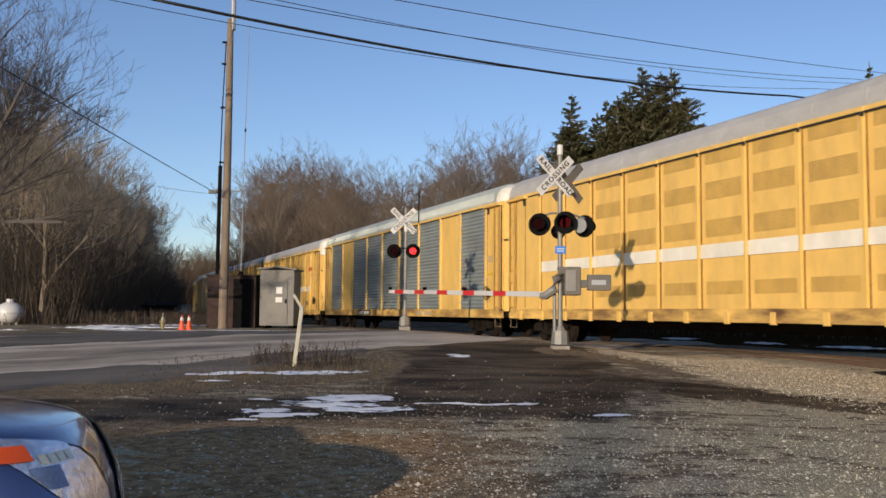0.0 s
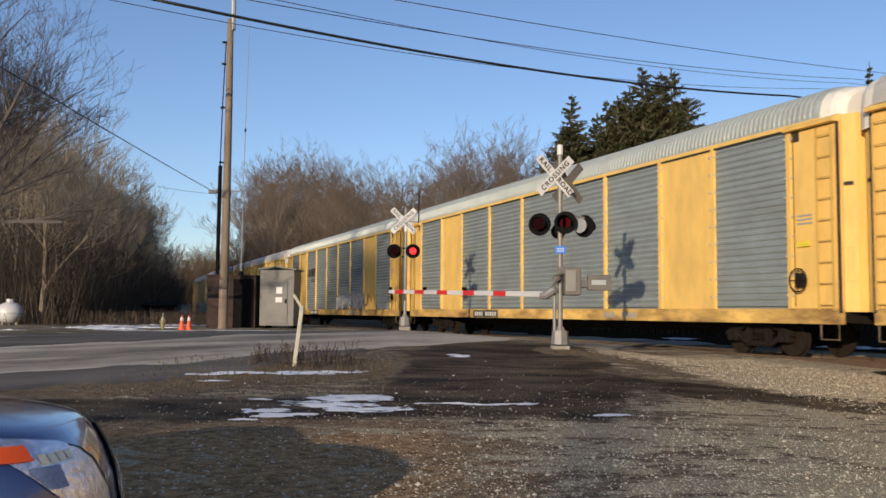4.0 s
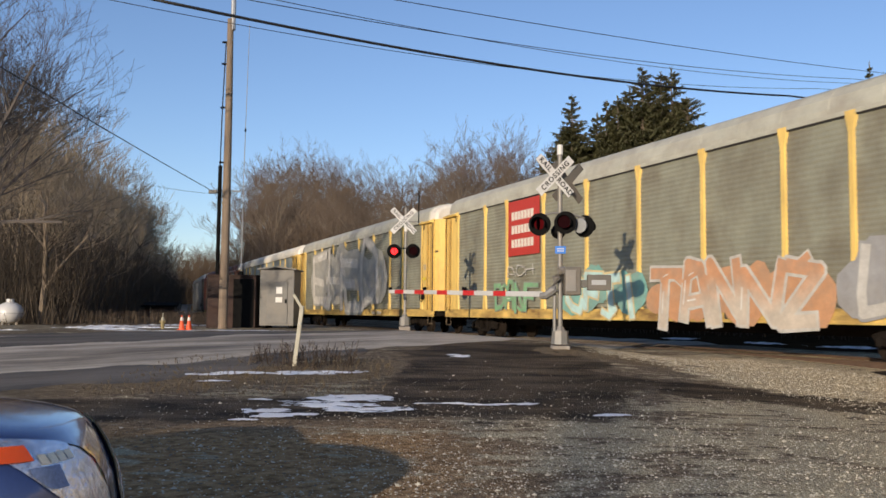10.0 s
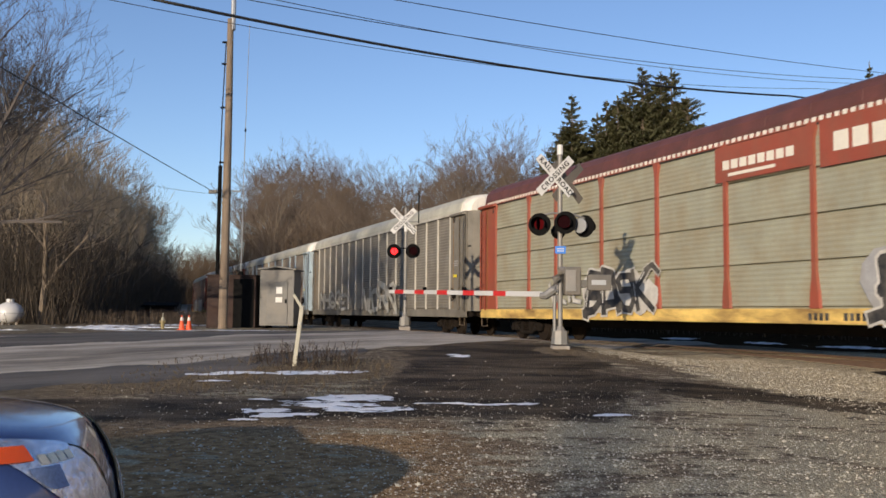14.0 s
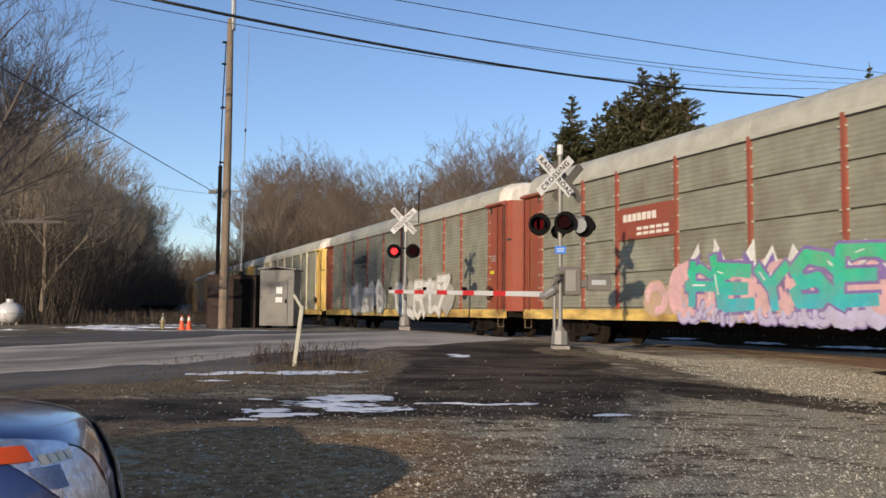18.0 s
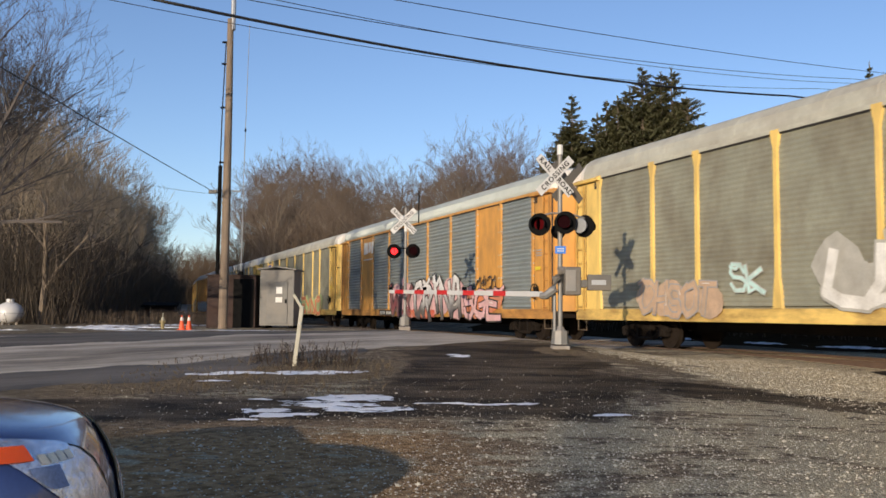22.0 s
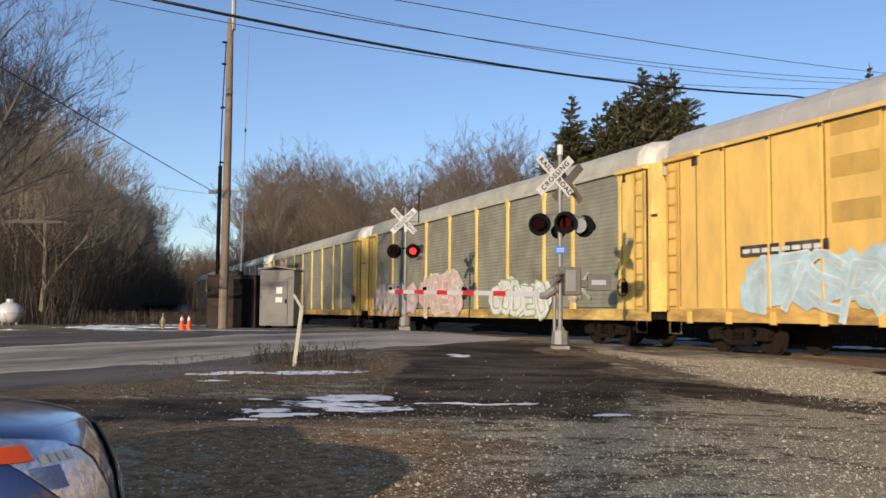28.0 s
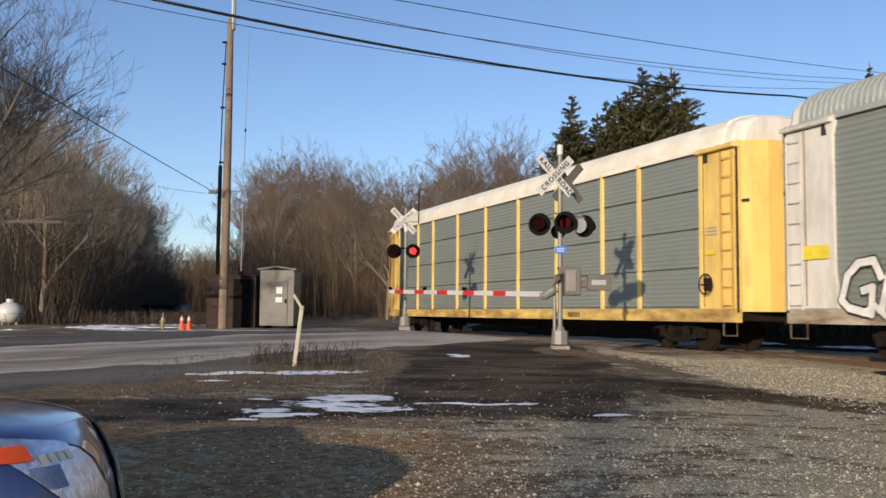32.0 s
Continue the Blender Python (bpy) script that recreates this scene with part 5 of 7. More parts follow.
def add_truck(car, x):
    tr = part("truck", cached("bolster", lambda: finish("bolster", box(-0.2, 0.2, -1.0, 1.0, 0.5, 0.78, bevel=0.03), M_UNDER)), None, car, "dark four-wheel truck", at=pose(x, 0, 0))
    for sy in (-1, 1):
        part("side_frame", mk_side_frame(), None, tr, at=pose(0, sy * 1.0, 0))
        for x0 in (-0.16, 0, 0.16):
            part("spring", mk_springs(), None, tr, at=pose(x0, sy * 1.0, 0))
        for sx in (-0.89, 0.89):
            part("wheel", mk_wheel(), None, tr, at=pose(sx, sy * 0.74, 0.42, 0, 0, 0 if sy < 0 else 180))


def add_ladder(car, x, z0, z1, w, material, y=-1.6, n=8):
    def make():
        bm = bmesh.new()
        for i in range(n):
            z = (z1 - z0) * i / (n - 1)
            tube([(-w / 2, 0.06, z), (-w / 2, 0, z), (w / 2, 0, z), (w / 2, 0.06, z)], 0.014, bm, 5)
        for sx in (-1, 1):
            box(sx * w / 2 - 0.025, sx * w / 2 + 0.025, -0.01, 0.02, -0.12, z1 - z0 + 0.15, bm)
        return finish("ladder", bm, material)
    part("ladder", cached(("ladder", n, w, round(z1 - z0, 2), material.name), make), None, car, "steel rung ladder", at=pose(x, y, z0))


def mk_header(material):
    """A sheet-steel hood with a sloping top and cut corners."""
    def make():
        bm = bmesh.new()
        ends = [[bm.verts.new((x * k, y, z)) for y, z, k in ((0.05, -0.06, 1.0), (-0.15, -0.05, 0.94), (-0.17, 0.02, 0.94), (0.05, 0.12, 1.0))] for x in (-0.78, 0.78)]
        for k in range(4):
            bm.faces.new((ends[0][k], ends[0][(k + 1) % 4], ends[1][(k + 1) % 4], ends[1][k]))
        bm.faces.new(ends[0][::-1])
        bm.faces.new(ends[1])
        bmesh.ops.recalc_face_normals(bm, faces=bm.faces)
        return finish("door_header", bm, material)
    return cached(("header", material.name), make)


def add_brake(car, x):
    def make():
        bm = bmesh.new()
        ring = [(0.26 * math.cos(k * math.tau / 18), 0, 0.26 * math.sin(k * math.tau / 18)) for k in range(19)]
        tube(ring, 0.018, bm, 5)
        for k in range(4):
            a = k * math.tau / 4
            tube([(0, 0, 0), (0.26 * math.cos(a), 0, 0.26 * math.sin(a))], 0.014, bm, 5)
        box(-0.12, 0.12, 0.02, 0.12, -0.16, 0.16, bm, 0.02)
        return finish("brake_wheel", bm, M_UNDER)
    part("brake_wheel", cached("brake_wheel", make), None, car, "dark iron hand brake wheel", at=pose(x, -1.66, 1.75))


LADDERS = {M_YEL.name: M_YELV, M_YELP.name: M_YELV}


def bays_of(kind, length):
    """Positions of the posts from the left end of a car body, with the sort of each bay."""
    if kind == "wide":
        spans = [(1.45, "end"), (2.67, "panel"), (2.27, "plain")] + [(2.844, "panel")] * 5 + [(2.27, "plain"), (2.67, "panel"), (1.45, "end")]
    elif kind == "unit":
        spans = [(2.5, "end"), (1.7, "plain"), (1.7, "plain")] + [(1.79, "vent")] * 8 + [(1.15, "end")]
    elif kind == "ribs":
        spans = [(1.7, "end")] + [(1.5, "panel")] * 16 + [(1.7, "end")]
    else:
        spans = [(1.4, "end"), (2.83, "panel"), (1.99, "panel")] + [(2.91, "panel")] * 5 + [(1.99, "panel"), (2.83, "panel"), (1.4, "end")]
    k = length / sum(a for a, _ in spans)
    return [(a * k, b) for a, b in spans]


SIDE = -HALF


def rail_car(spec):
    kind, length = spec["kind"], spec["length"]
    panel, post, end = spec["panel"], spec["post"], spec.get("end", spec["post"])
    sill, roof, rows = soiled(spec.get("sill", end)), spec["roof"], spec.get("rows", 1)
    car = thing("autorack_car", spec["label"], "rail car", group="cars of the freight train")
    hl = length / 2
    part("underframe", cached(("under", round(length, 1)), lambda: finish("underframe", box(-hl, hl, -1.3, 1.3, 0.82, 1.1, box(-hl + 4.6, hl - 4.6, -0.3, 0.3, 0.5, 0.82)), M_UNDER)), None, car)
    for sy in (-1, 1):
        part("side_sill", mk_box("side_sill", length, 0.1, SILL1 - SILL0, sill), None, car, at=pose(0, sy * (HALF - 0.05), SILL0))
    part("core", cached(("core", round(length, 1), panel.name), lambda: finish("core", box(-hl + 0.06, hl - 0.06, -HALF + 0.1, HALF - 0.02, SILL1, EAVE), panel)), None, car, "closed body behind the side screens")
    body_h = EAVE - SILL1
    rl = length - (1.0 if kind != "unit" else 0.2)
    part("roof", mk_roof(rl, spec.get("ribbed", False), roof), None, car, spec.get("roof_label", ""), at=pose(0, 0, EAVE))
    caps = spec.get("cap", M_ENDW)
    if kind != "unit":
        part("roof_cap", mk_roof_end(caps), None, car, at=pose(hl - 0.5, 0, EAVE))
        part("roof_cap", mk_roof_end(caps), None, car, at=pose(-hl + 0.5, 0, EAVE, 0, 0, 180))
    else:
        sx = 1 if not spec.get("flip") else -1
        part("roof_cap", mk_roof_end(caps), None, car, at=pose(sx * (hl - 0.1), 0, EAVE, 0, 0, 0 if sx > 0 else 180))
    # end doors, slightly bowed, with a panel line
    for sx in (-1, 1):
        def door():
            bm = bmesh.new()
            pts = [(-1.42, 0.0), (-1.3, 0.16), (-0.9, 0.24), (0.0, 0.26), (0.9, 0.24), (1.3, 0.16), (1.42, 0.0)]
            lo = [bm.verts.new((b, a, 0)) for a, b in pts]
            hi = [bm.verts.new((b, a, EAVE - 1.05)) for a, b in pts]
            for k in range(len(pts) - 1):
                bm.faces.new((lo[k], lo[k + 1], hi[k + 1], hi[k]))
            bm.faces.new(hi)
            bm.faces.new(lo[::-1])
            return finish("end_door", bm, end)
        deep = 1.9 if kind == "unit" and (sx > 0) != bool(spec.get("flip")) else 1.7 if kind != "unit" else 1.0
        part("end_door", cached(("door", end.name), door), None, car, at=pose(sx * hl, 0, 1.05, 0, 0, 0 if sx > 0 else 180) @ Matrix.Diagonal((deep, 1, 1, 1)))
        part("coupler", cached("coupler", lambda: finish("coupler", box(0, 0.55, -0.12, 0.12, 0.72, 0.95, box(0.4, 0.75, -0.17, 0.17, 0.66, 1.0, bevel=0.04)), M_UNDER)), None, car, at=pose(sx * hl, 0, 0, 0, 0, 0 if sx > 0 else 180))
    # the side: posts and bays
    spans = bays_of(kind, length)
    if kind == "unit" and not spec.get("flip"):
        spans = spans[::-1]
    x = -hl
    width = spec.get("post_width", 0.15)
    for i, (w, sort) in enumerate(spans):
        cx = x + w / 2
        if sort == "end":
            part("end_panel", mk_box("end_panel", w, 0.09, body_h, end), None, car, at=pose(cx, SIDE + 0.05, SILL1))
        elif sort == "plain":
            part("plain_panel", mk_box("plain_panel", w, 0.07, body_h, spec.get("plain", end)), None, car, at=pose(cx, SIDE + 0.06, SILL1))
        elif sort == "vent":
            part("side_panel", mk_box("side_panel", w, 0.06, body_h, end), None, car, at=pose(cx, SIDE + 0.07, SILL1))
            for z, h in ((3.74, 0.46), (2.82, 0.46), (1.84, 0.46), (0.36, 0.34)):
                part("vent_screen", mk_ribbed("vent_screen", w - 0.42, h, spec["vent"], 12, 0.005), None, car, at=pose(cx, SIDE + 0.03, SILL1 + z))
        else:
            gap = 0.02
            rh = (body_h - 0.06) / rows
            ribs = spec.get("ribs", 32) // rows
            for r in range(rows):
                part("screen_panel", mk_ribbed("screen_panel", w - 0.04, rh - gap * 2, panel, ribs, spec.get("rib_depth", 0.009)), None, car, at=pose(cx, SIDE + 0.02, SILL1 + 0.03 + r * rh + gap))
        if i > 0:
            part("post", mk_post(width, body_h, spec.get("flare", False), post if kind != "unit" else end), None, car, at=pose(x, SIDE + (0.03 if kind != "unit" else 0.0), SILL1))
            if spec.get("studs"):
                tagged(part("bolt_strip", mk_studs(body_h, width), None, car, "strip of pale bolt heads", at=pose(x, SIDE - 0.04, SILL1)), kind="stuff")
            if kind == "unit":
                # brown strip that paints the shaded right side of the post
                part("post_joint", mk_box("post_joint", 0.022, 0.03, body_h, M_JOINTSHADE, 0.0), None, car, at=pose(x + width / 2 + 0.011, SIDE + 0.026, SILL1))
                part("tie_hole", mk_box("tie_hole", 0.1, 0.02, 0.1, M_SEAMSHADE, 0.0), None, car, "small dark hole", at=pose(x + 0.02, SIDE - 0.075, EAVE - 0.2))
        x += w
    part("eave_rail", mk_box("eave_rail", length - 1.0, 0.05, 0.1, spec.get("eave", post if kind != "std" else roof)), None, car, at=pose(0, SIDE - 0.01, EAVE - 0.08))
    part("eave_gap", mk_box("eave_gap", length - 1.3, 0.03, 0.035, M_SEAMSHADE, 0.0), None, car, "dark gap under the roof edge", at=pose(0, SIDE - 0.004, EAVE - 0.118))
    if spec.get("tabs"):
        for k in range(int((length - 1.4) / 0.22)):
            part("eave_tab", mk_box("eave_tab", 0.12, 0.03, 0.1, M_ENDW, 0.0), None, car, at=pose(-hl + 0.8 + k * 0.22, SIDE - 0.03, EAVE - 0.05))
    if kind == "unit":
        if spec.get("stripe"):
            part("reflective_band", mk_box("reflective_band", length - 2.8, 0.012, 0.36, M_STRIPE), None, car, "white reflective band", at=pose(-1.15 if not spec.get("flip") else 1.15, SIDE + 0.016, SILL1 + 1.3))
        for i in range(13):
            part("jack_pad", mk_box("jack_pad", 0.16, 0.08, 0.3, end), None, car, at=pose(-hl + 1.0 + i * (length - 2) / 12, SIDE, SILL0 - 0.04))
    # dark joints and openings at the door ends, and the headers' painted shade
    for sx in (-1, 1):
        if kind != "unit" or (sx > 0) != bool(spec.get("flip")):
            part("door_header", mk_header(end), None, car, "projecting header over the end door", at=pose(sx * (hl - 0.75), SIDE, EAVE - 0.1))
            # near-black strip in place of the shade below the header
            part("header_gap", mk_box("header_gap", 1.2, 0.02, 0.07, M_SEAMSHADE, 0.0), None, car, "dark strip that paints the shade under the header", at=pose(sx * (hl - 0.75), SIDE - 0.002, EAVE - 0.172))
            deep = 1.9 if kind == "unit" else 1.7
            part("door_slot", mk_box("door_slot", 0.2, 0.02, 0.08, M_SEAMSHADE, 0.0), None, car, "dark slot in the end door", at=pose(sx * (hl + 0.075 * deep), -1.385, 3.75, 0, 0, sx * 24))
            part("door_hatch", mk_box("door_hatch", 0.17, 0.025, 0.75, end), None, car, "small hatch on the end door", at=pose(sx * (hl + 0.08 * deep), -1.375, 1.7, 0, 0, sx * 24))
            for dx in (1.32, 0.62):
                part("panel_joint", mk_box("panel_joint", 0.025, 0.02, body_h - 0.25, M_JOINTSHADE, 0.0), None, car, at=pose(sx * (hl - dx), SIDE + 0.001, SILL1 + 0.05))
            part("door_joint", mk_box("door_joint", 0.07, 0.03, body_h + 0.1, M_SEAMSHADE, 0.0), None, car, "dark joint at the end door", at=pose(sx * (hl - 0.035), SIDE + 0.008, SILL1 - 0.1))
            part("vent_opening", mk_box("vent_opening", 0.24, 0.02, 0.26, M_SEAMSHADE, 0.0), None, car, "small dark opening", at=pose(sx * (hl - 1.25), SIDE + 0.004, EAVE - 0.4))
            part("stirrup", cached("stirrup", lambda: finish("stirrup", tube([(-0.25, 0, 0.3), (-0.25, 0, -0.05), (0.25, 0, -0.05), (0.25, 0, 0.3)], 0.022, sides=6), M_RUNG)), None, car, at=pose(sx * (hl - 0.35), SIDE + 0.02, 0.5))
    # ladders and brake at the ends
    if kind != "unit" or not spec.get("flip"):
        add_ladder(car, hl - 0.35, 1.2, EAVE - 0.4, 0.42, LADDERS.get(end.name, end), n=9)
        add_brake(car, hl - 1.1)
    if kind != "unit" or spec.get("flip"):
        add_ladder(car, -hl + 0.35, 1.2, EAVE - 0.4, 0.42, LADDERS.get(end.name, end), n=9)
    if kind == "unit":
        sx = -1 if not spec.get("flip") else 1
        def bellows():
            bm = bmesh.new()
            rows_ = []
            for k in range(9):
                f = 1.0 if k % 2 else 0.95
                rows_.append([bm.verts.new((-0.55 + k * 1.1 / 8, y * f, z)) for y, z in ((-1.5, 0.85), (-1.5, 5.4), (-1.2, 5.9), (-0.5, 6.08), (0.5, 6.08), (1.2, 5.9), (1.5, 5.4), (1.5, 0.85))])
            for r0, r1 in zip(rows_, rows_[1:]):
                for k in range(7):
                    bm.faces.new((r0[k], r1[k], r1[k + 1], r0[k + 1]))
            bm.faces.new(rows_[0])
            bm.faces.new(rows_[-1][::-1])
            return finish("bellows", bm, M_BELLOW)
        if not spec.get("flip"):
            part("bellows", cached("bellows", bellows), None, car, "dark pleated rubber bellows between the two units", at=pose(-hl - 0.5, 0, 0))
    for sx in (-1, 1):
        add_truck(car, sx * (hl - (3.1 if kind != "unit" else 2.3)))
    return car


# ---- paint on the cars: signs as plain shapes, sprayed pieces as abstract strokes ----
def paint(name, colour, rough=0.55):
    return mat("spray " + name, colour, rough, 0.2, 3.0, 0.03, dirt=(0.28, 0.25, 0.2), dirt_amount=0.5, dirt_scale=2.0)


def fade(name, high, low, z0, z1):
    """Spray paint that fades from one colour at height z0 on the car to another at z1."""
    m = paint(name, high)
    nt = m.node_tree
    scale = next(n for n in nt.nodes if n.type == "VECT_MATH" and n.operation == "SCALE")
    tc = nt.nodes.new("ShaderNodeTexCoord")
    xyz = nt.nodes.new("ShaderNodeSeparateXYZ")
    nt.links.new(tc.outputs["Object"], xyz.inputs[0])
    cloud = nt.nodes.new("ShaderNodeTexNoise")
    cloud.inputs["Scale"].default_value, cloud.inputs["Detail"].default_value = 1.6, 3.0
    nt.links.new(tc.outputs["Object"], cloud.inputs["Vector"])
    wave = nt.nodes.new("ShaderNodeMath")
    wave.operation, wave.inputs[1].default_value = "MULTIPLY_ADD", 0.9
    nt.links.new(cloud.outputs[0], wave.inputs[0])
    nt.links.new(xyz.outputs[2], wave.inputs[2])
    ramp = nt.nodes.new("ShaderNodeMapRange")
    ramp.inputs[1].default_value, ramp.inputs[2].default_value = z0 + 0.45, z1 + 0.45
    nt.links.new(wave.outputs[0], ramp.inputs[0])
    mix = nt.nodes.new("ShaderNodeMix")
    mix.data_type = "RGBA"
    mix.inputs[6].default_value, mix.inputs[7].default_value = (*low, 1), (*high, 1)
    nt.links.new(ramp.outputs[0], mix.inputs[0])
    nt.links.new(mix.outputs[2], scale.inputs[0])
    return m


P_WHITE, P_GREY, P_BLACK = paint("white", (0.74, 0.73, 0.68)), paint("grey", (0.33, 0.33, 0.33)), paint("black", (0.02, 0.02, 0.022))
P_TEAL, P_MAG = paint("teal", (0.08, 0.5, 0.46)), paint("magenta", (0.42, 0.06, 0.2))
P_ORANGE, P_RED, P_GREEN = paint("orange", (0.68, 0.22, 0.1)), paint("red", (0.55, 0.06, 0.04)), paint("green", (0.2, 0.42, 0.22))
P_PINK, P_PURPLE, P_BLUE = paint("pink", (0.7, 0.42, 0.42)), paint("purple", (0.22, 0.15, 0.38)), paint("blue", (0.12, 0.3, 0.55))
P_PALEY, P_LBLUE, P_TAN = paint("pale yellow", (0.68, 0.56, 0.3)), paint("light blue", (0.45, 0.62, 0.68)), paint("tan", (0.52, 0.36, 0.24))
P_MINT = paint("mint", (0.5, 0.72, 0.68))
P_GHOST, P_FAINT = paint("ghost white", (0.56, 0.54, 0.49)), paint("faint white", (0.43, 0.42, 0.37))
P_MINTW, P_GREYG, P_MINTG = paint("mint white", (0.66, 0.72, 0.5)), paint("green grey", (0.26, 0.3, 0.25)), paint("pale leaf green", (0.42, 0.56, 0.26))
F_AQUA = fade("aqua under white", (0.78, 0.82, 0.76), (0.1, 0.55, 0.6), 1.2, 2.2)
F_BLUE = fade("blue under white", (0.76, 0.76, 0.72), (0.14, 0.3, 0.55), 1.0, 1.9)
F_CYAN = fade("cyan under pale blue", (0.5, 0.72, 0.74), (0.2, 0.5, 0.68), 0.9, 1.8)
F_TEAL = fade("teal under mint", (0.62, 0.82, 0.78), (0.04, 0.42, 0.4), 1.35, 1.7)
F_EMER = fade("emerald over teal", (0.03, 0.5, 0.25), (0.05, 0.42, 0.5), 1.1, 2.2)
F_CHROME = fade("dark under silver", (0.72, 0.72, 0.7), (0.08, 0.075, 0.08), 1.0, 2.1)
F_CLAY = fade("pale under terracotta", (0.58, 0.3, 0.16), (0.6, 0.52, 0.42), 1.1, 1.9)
F_GREENO = fade("leaf under teal green", (0.1, 0.36, 0.26), (0.36, 0.58, 0.22), 1.0, 1.8)
P_GHOSTP = paint("worn roller white", (0.64, 0.61, 0.54))
P_GREYD = paint("dark grey", (0.2, 0.21, 0.21))
P_BLUED, P_REDO = paint("deep blue", (0.05, 0.12, 0.25)), paint("vermilion", (0.6, 0.13, 0.08))
P_ORTAN, P_TEALG, P_LAV = paint("terracotta", (0.55, 0.29, 0.15)), paint("dull teal", (0.2, 0.42, 0.36)), paint("lavender", (0.5, 0.46, 0.62))
P_MAROON, P_FLESH = paint("maroon", (0.22, 0.06, 0.07)), paint("flesh", (0.66, 0.5, 0.42))
def stroke(v, f, mi, idx, pts, width, y):
    """A flat brush stroke with round joints, appended to the vertex and face lists."""
    for (ax, az), (bx, bz) in zip(pts, pts[1:]):
        l = math.hypot(bx - ax, bz - az) or 1
        nx, nz = -(bz - az) / l * width / 2, (bx - ax) / l * width / 2
        n = len(v)
        v += [(ax + nx, y, az + nz), (bx + nx, y, bz + nz), (bx - nx, y, bz - nz), (ax - nx, y, az - nz)]
        f.append((n + 3, n + 2, n + 1, n))
        mi.append(idx)
        y -= 0.0004
    for ax, az in pts:
        n = len(v)
        v += [(ax + math.cos(k * math.tau / 8) * width / 2, y, az + math.sin(k * math.tau / 8) * width / 2) for k in range(8)]
        f.append(tuple(range(n, n + 8)))
        mi.append(idx)
        y -= 0.0004


# skeletons of sprayed characters on a grid of five by five: runs of column-row pairs
GLYPHS = {"A": "00 14 34 40,11 31", "B": "00 04 34 43 32 02 32 41 30 00", "C": "43 34 14 03 01 10 30 41", "D": "00 04 24 42 41 20 00", "E": "44 04 00 40,02 32", "F": "00 04 44,02 32",
          "G": "43 34 14 03 01 10 40 42 22", "H": "00 04,40 44,02 42", "I": "20 24", "J": "44 41 30 10 01", "K": "00 04,44 02 40", "L": "04 00 40", "M": "00 04 22 44 40", "N": "00 04 40 44",
          "O": "14 03 01 10 30 41 43 34 14", "P": "00 04 34 43 32 02", "R": "00 04 34 43 32 02,22 40", "S": "43 34 14 03 12 32 41 30 10 01", "T": "20 24,04 44", "U": "04 01 10 30 41 44",
          "V": "04 20 44", "W": "04 10 22 30 44", "X": "00 44,04 40", "Y": "04 22 44,22 20", "Q": "14 03 01 10 30 41 43 34 14,22 40", "1": "13 24 20", "7": "04 44 10", "Z": "04 44 00 40"}


def brush(v, f, mi, idx, pts, width, y):
    """One run of a sprayed character with square ends and blunt joints; returns the next layer's depth."""
    for k, ((ax, az), (bx, bz)) in enumerate(zip(pts, pts[1:])):
        l = math.hypot(bx - ax, bz - az) or 1
        ux, uz = (bx - ax) / l, (bz - az) / l
        e0, e1 = width * (0.45 if k == 0 else 0.0), width * (0.45 if k == len(pts) - 2 else 0.0)
        ax, az, bx, bz = ax - ux * e0, az - uz * e0, bx + ux * e1, bz + uz * e1
        n = len(v)
        v += [(ax - uz * width / 2, y, az + ux * width / 2), (bx - uz * width * 0.46, y, bz + ux * width * 0.46), (bx + uz * width * 0.46, y, bz - ux * width * 0.46), (ax + uz * width / 2, y, az - ux * width / 2)]
        f.append((n + 3, n + 2, n + 1, n))
        mi.append(idx)
        y -= 0.00006
    for ax, az in pts[1:-1]:
        n = len(v)
        v += [(ax + math.cos(k * math.tau / 8 + 0.4) * width * 0.52, y, az + math.sin(k * math.tau / 8 + 0.4) * width * 0.52) for k in range(8)]
        f.append(tuple(range(n, n + 8)))
        mi.append(idx)
        y -= 0.00006
    return y


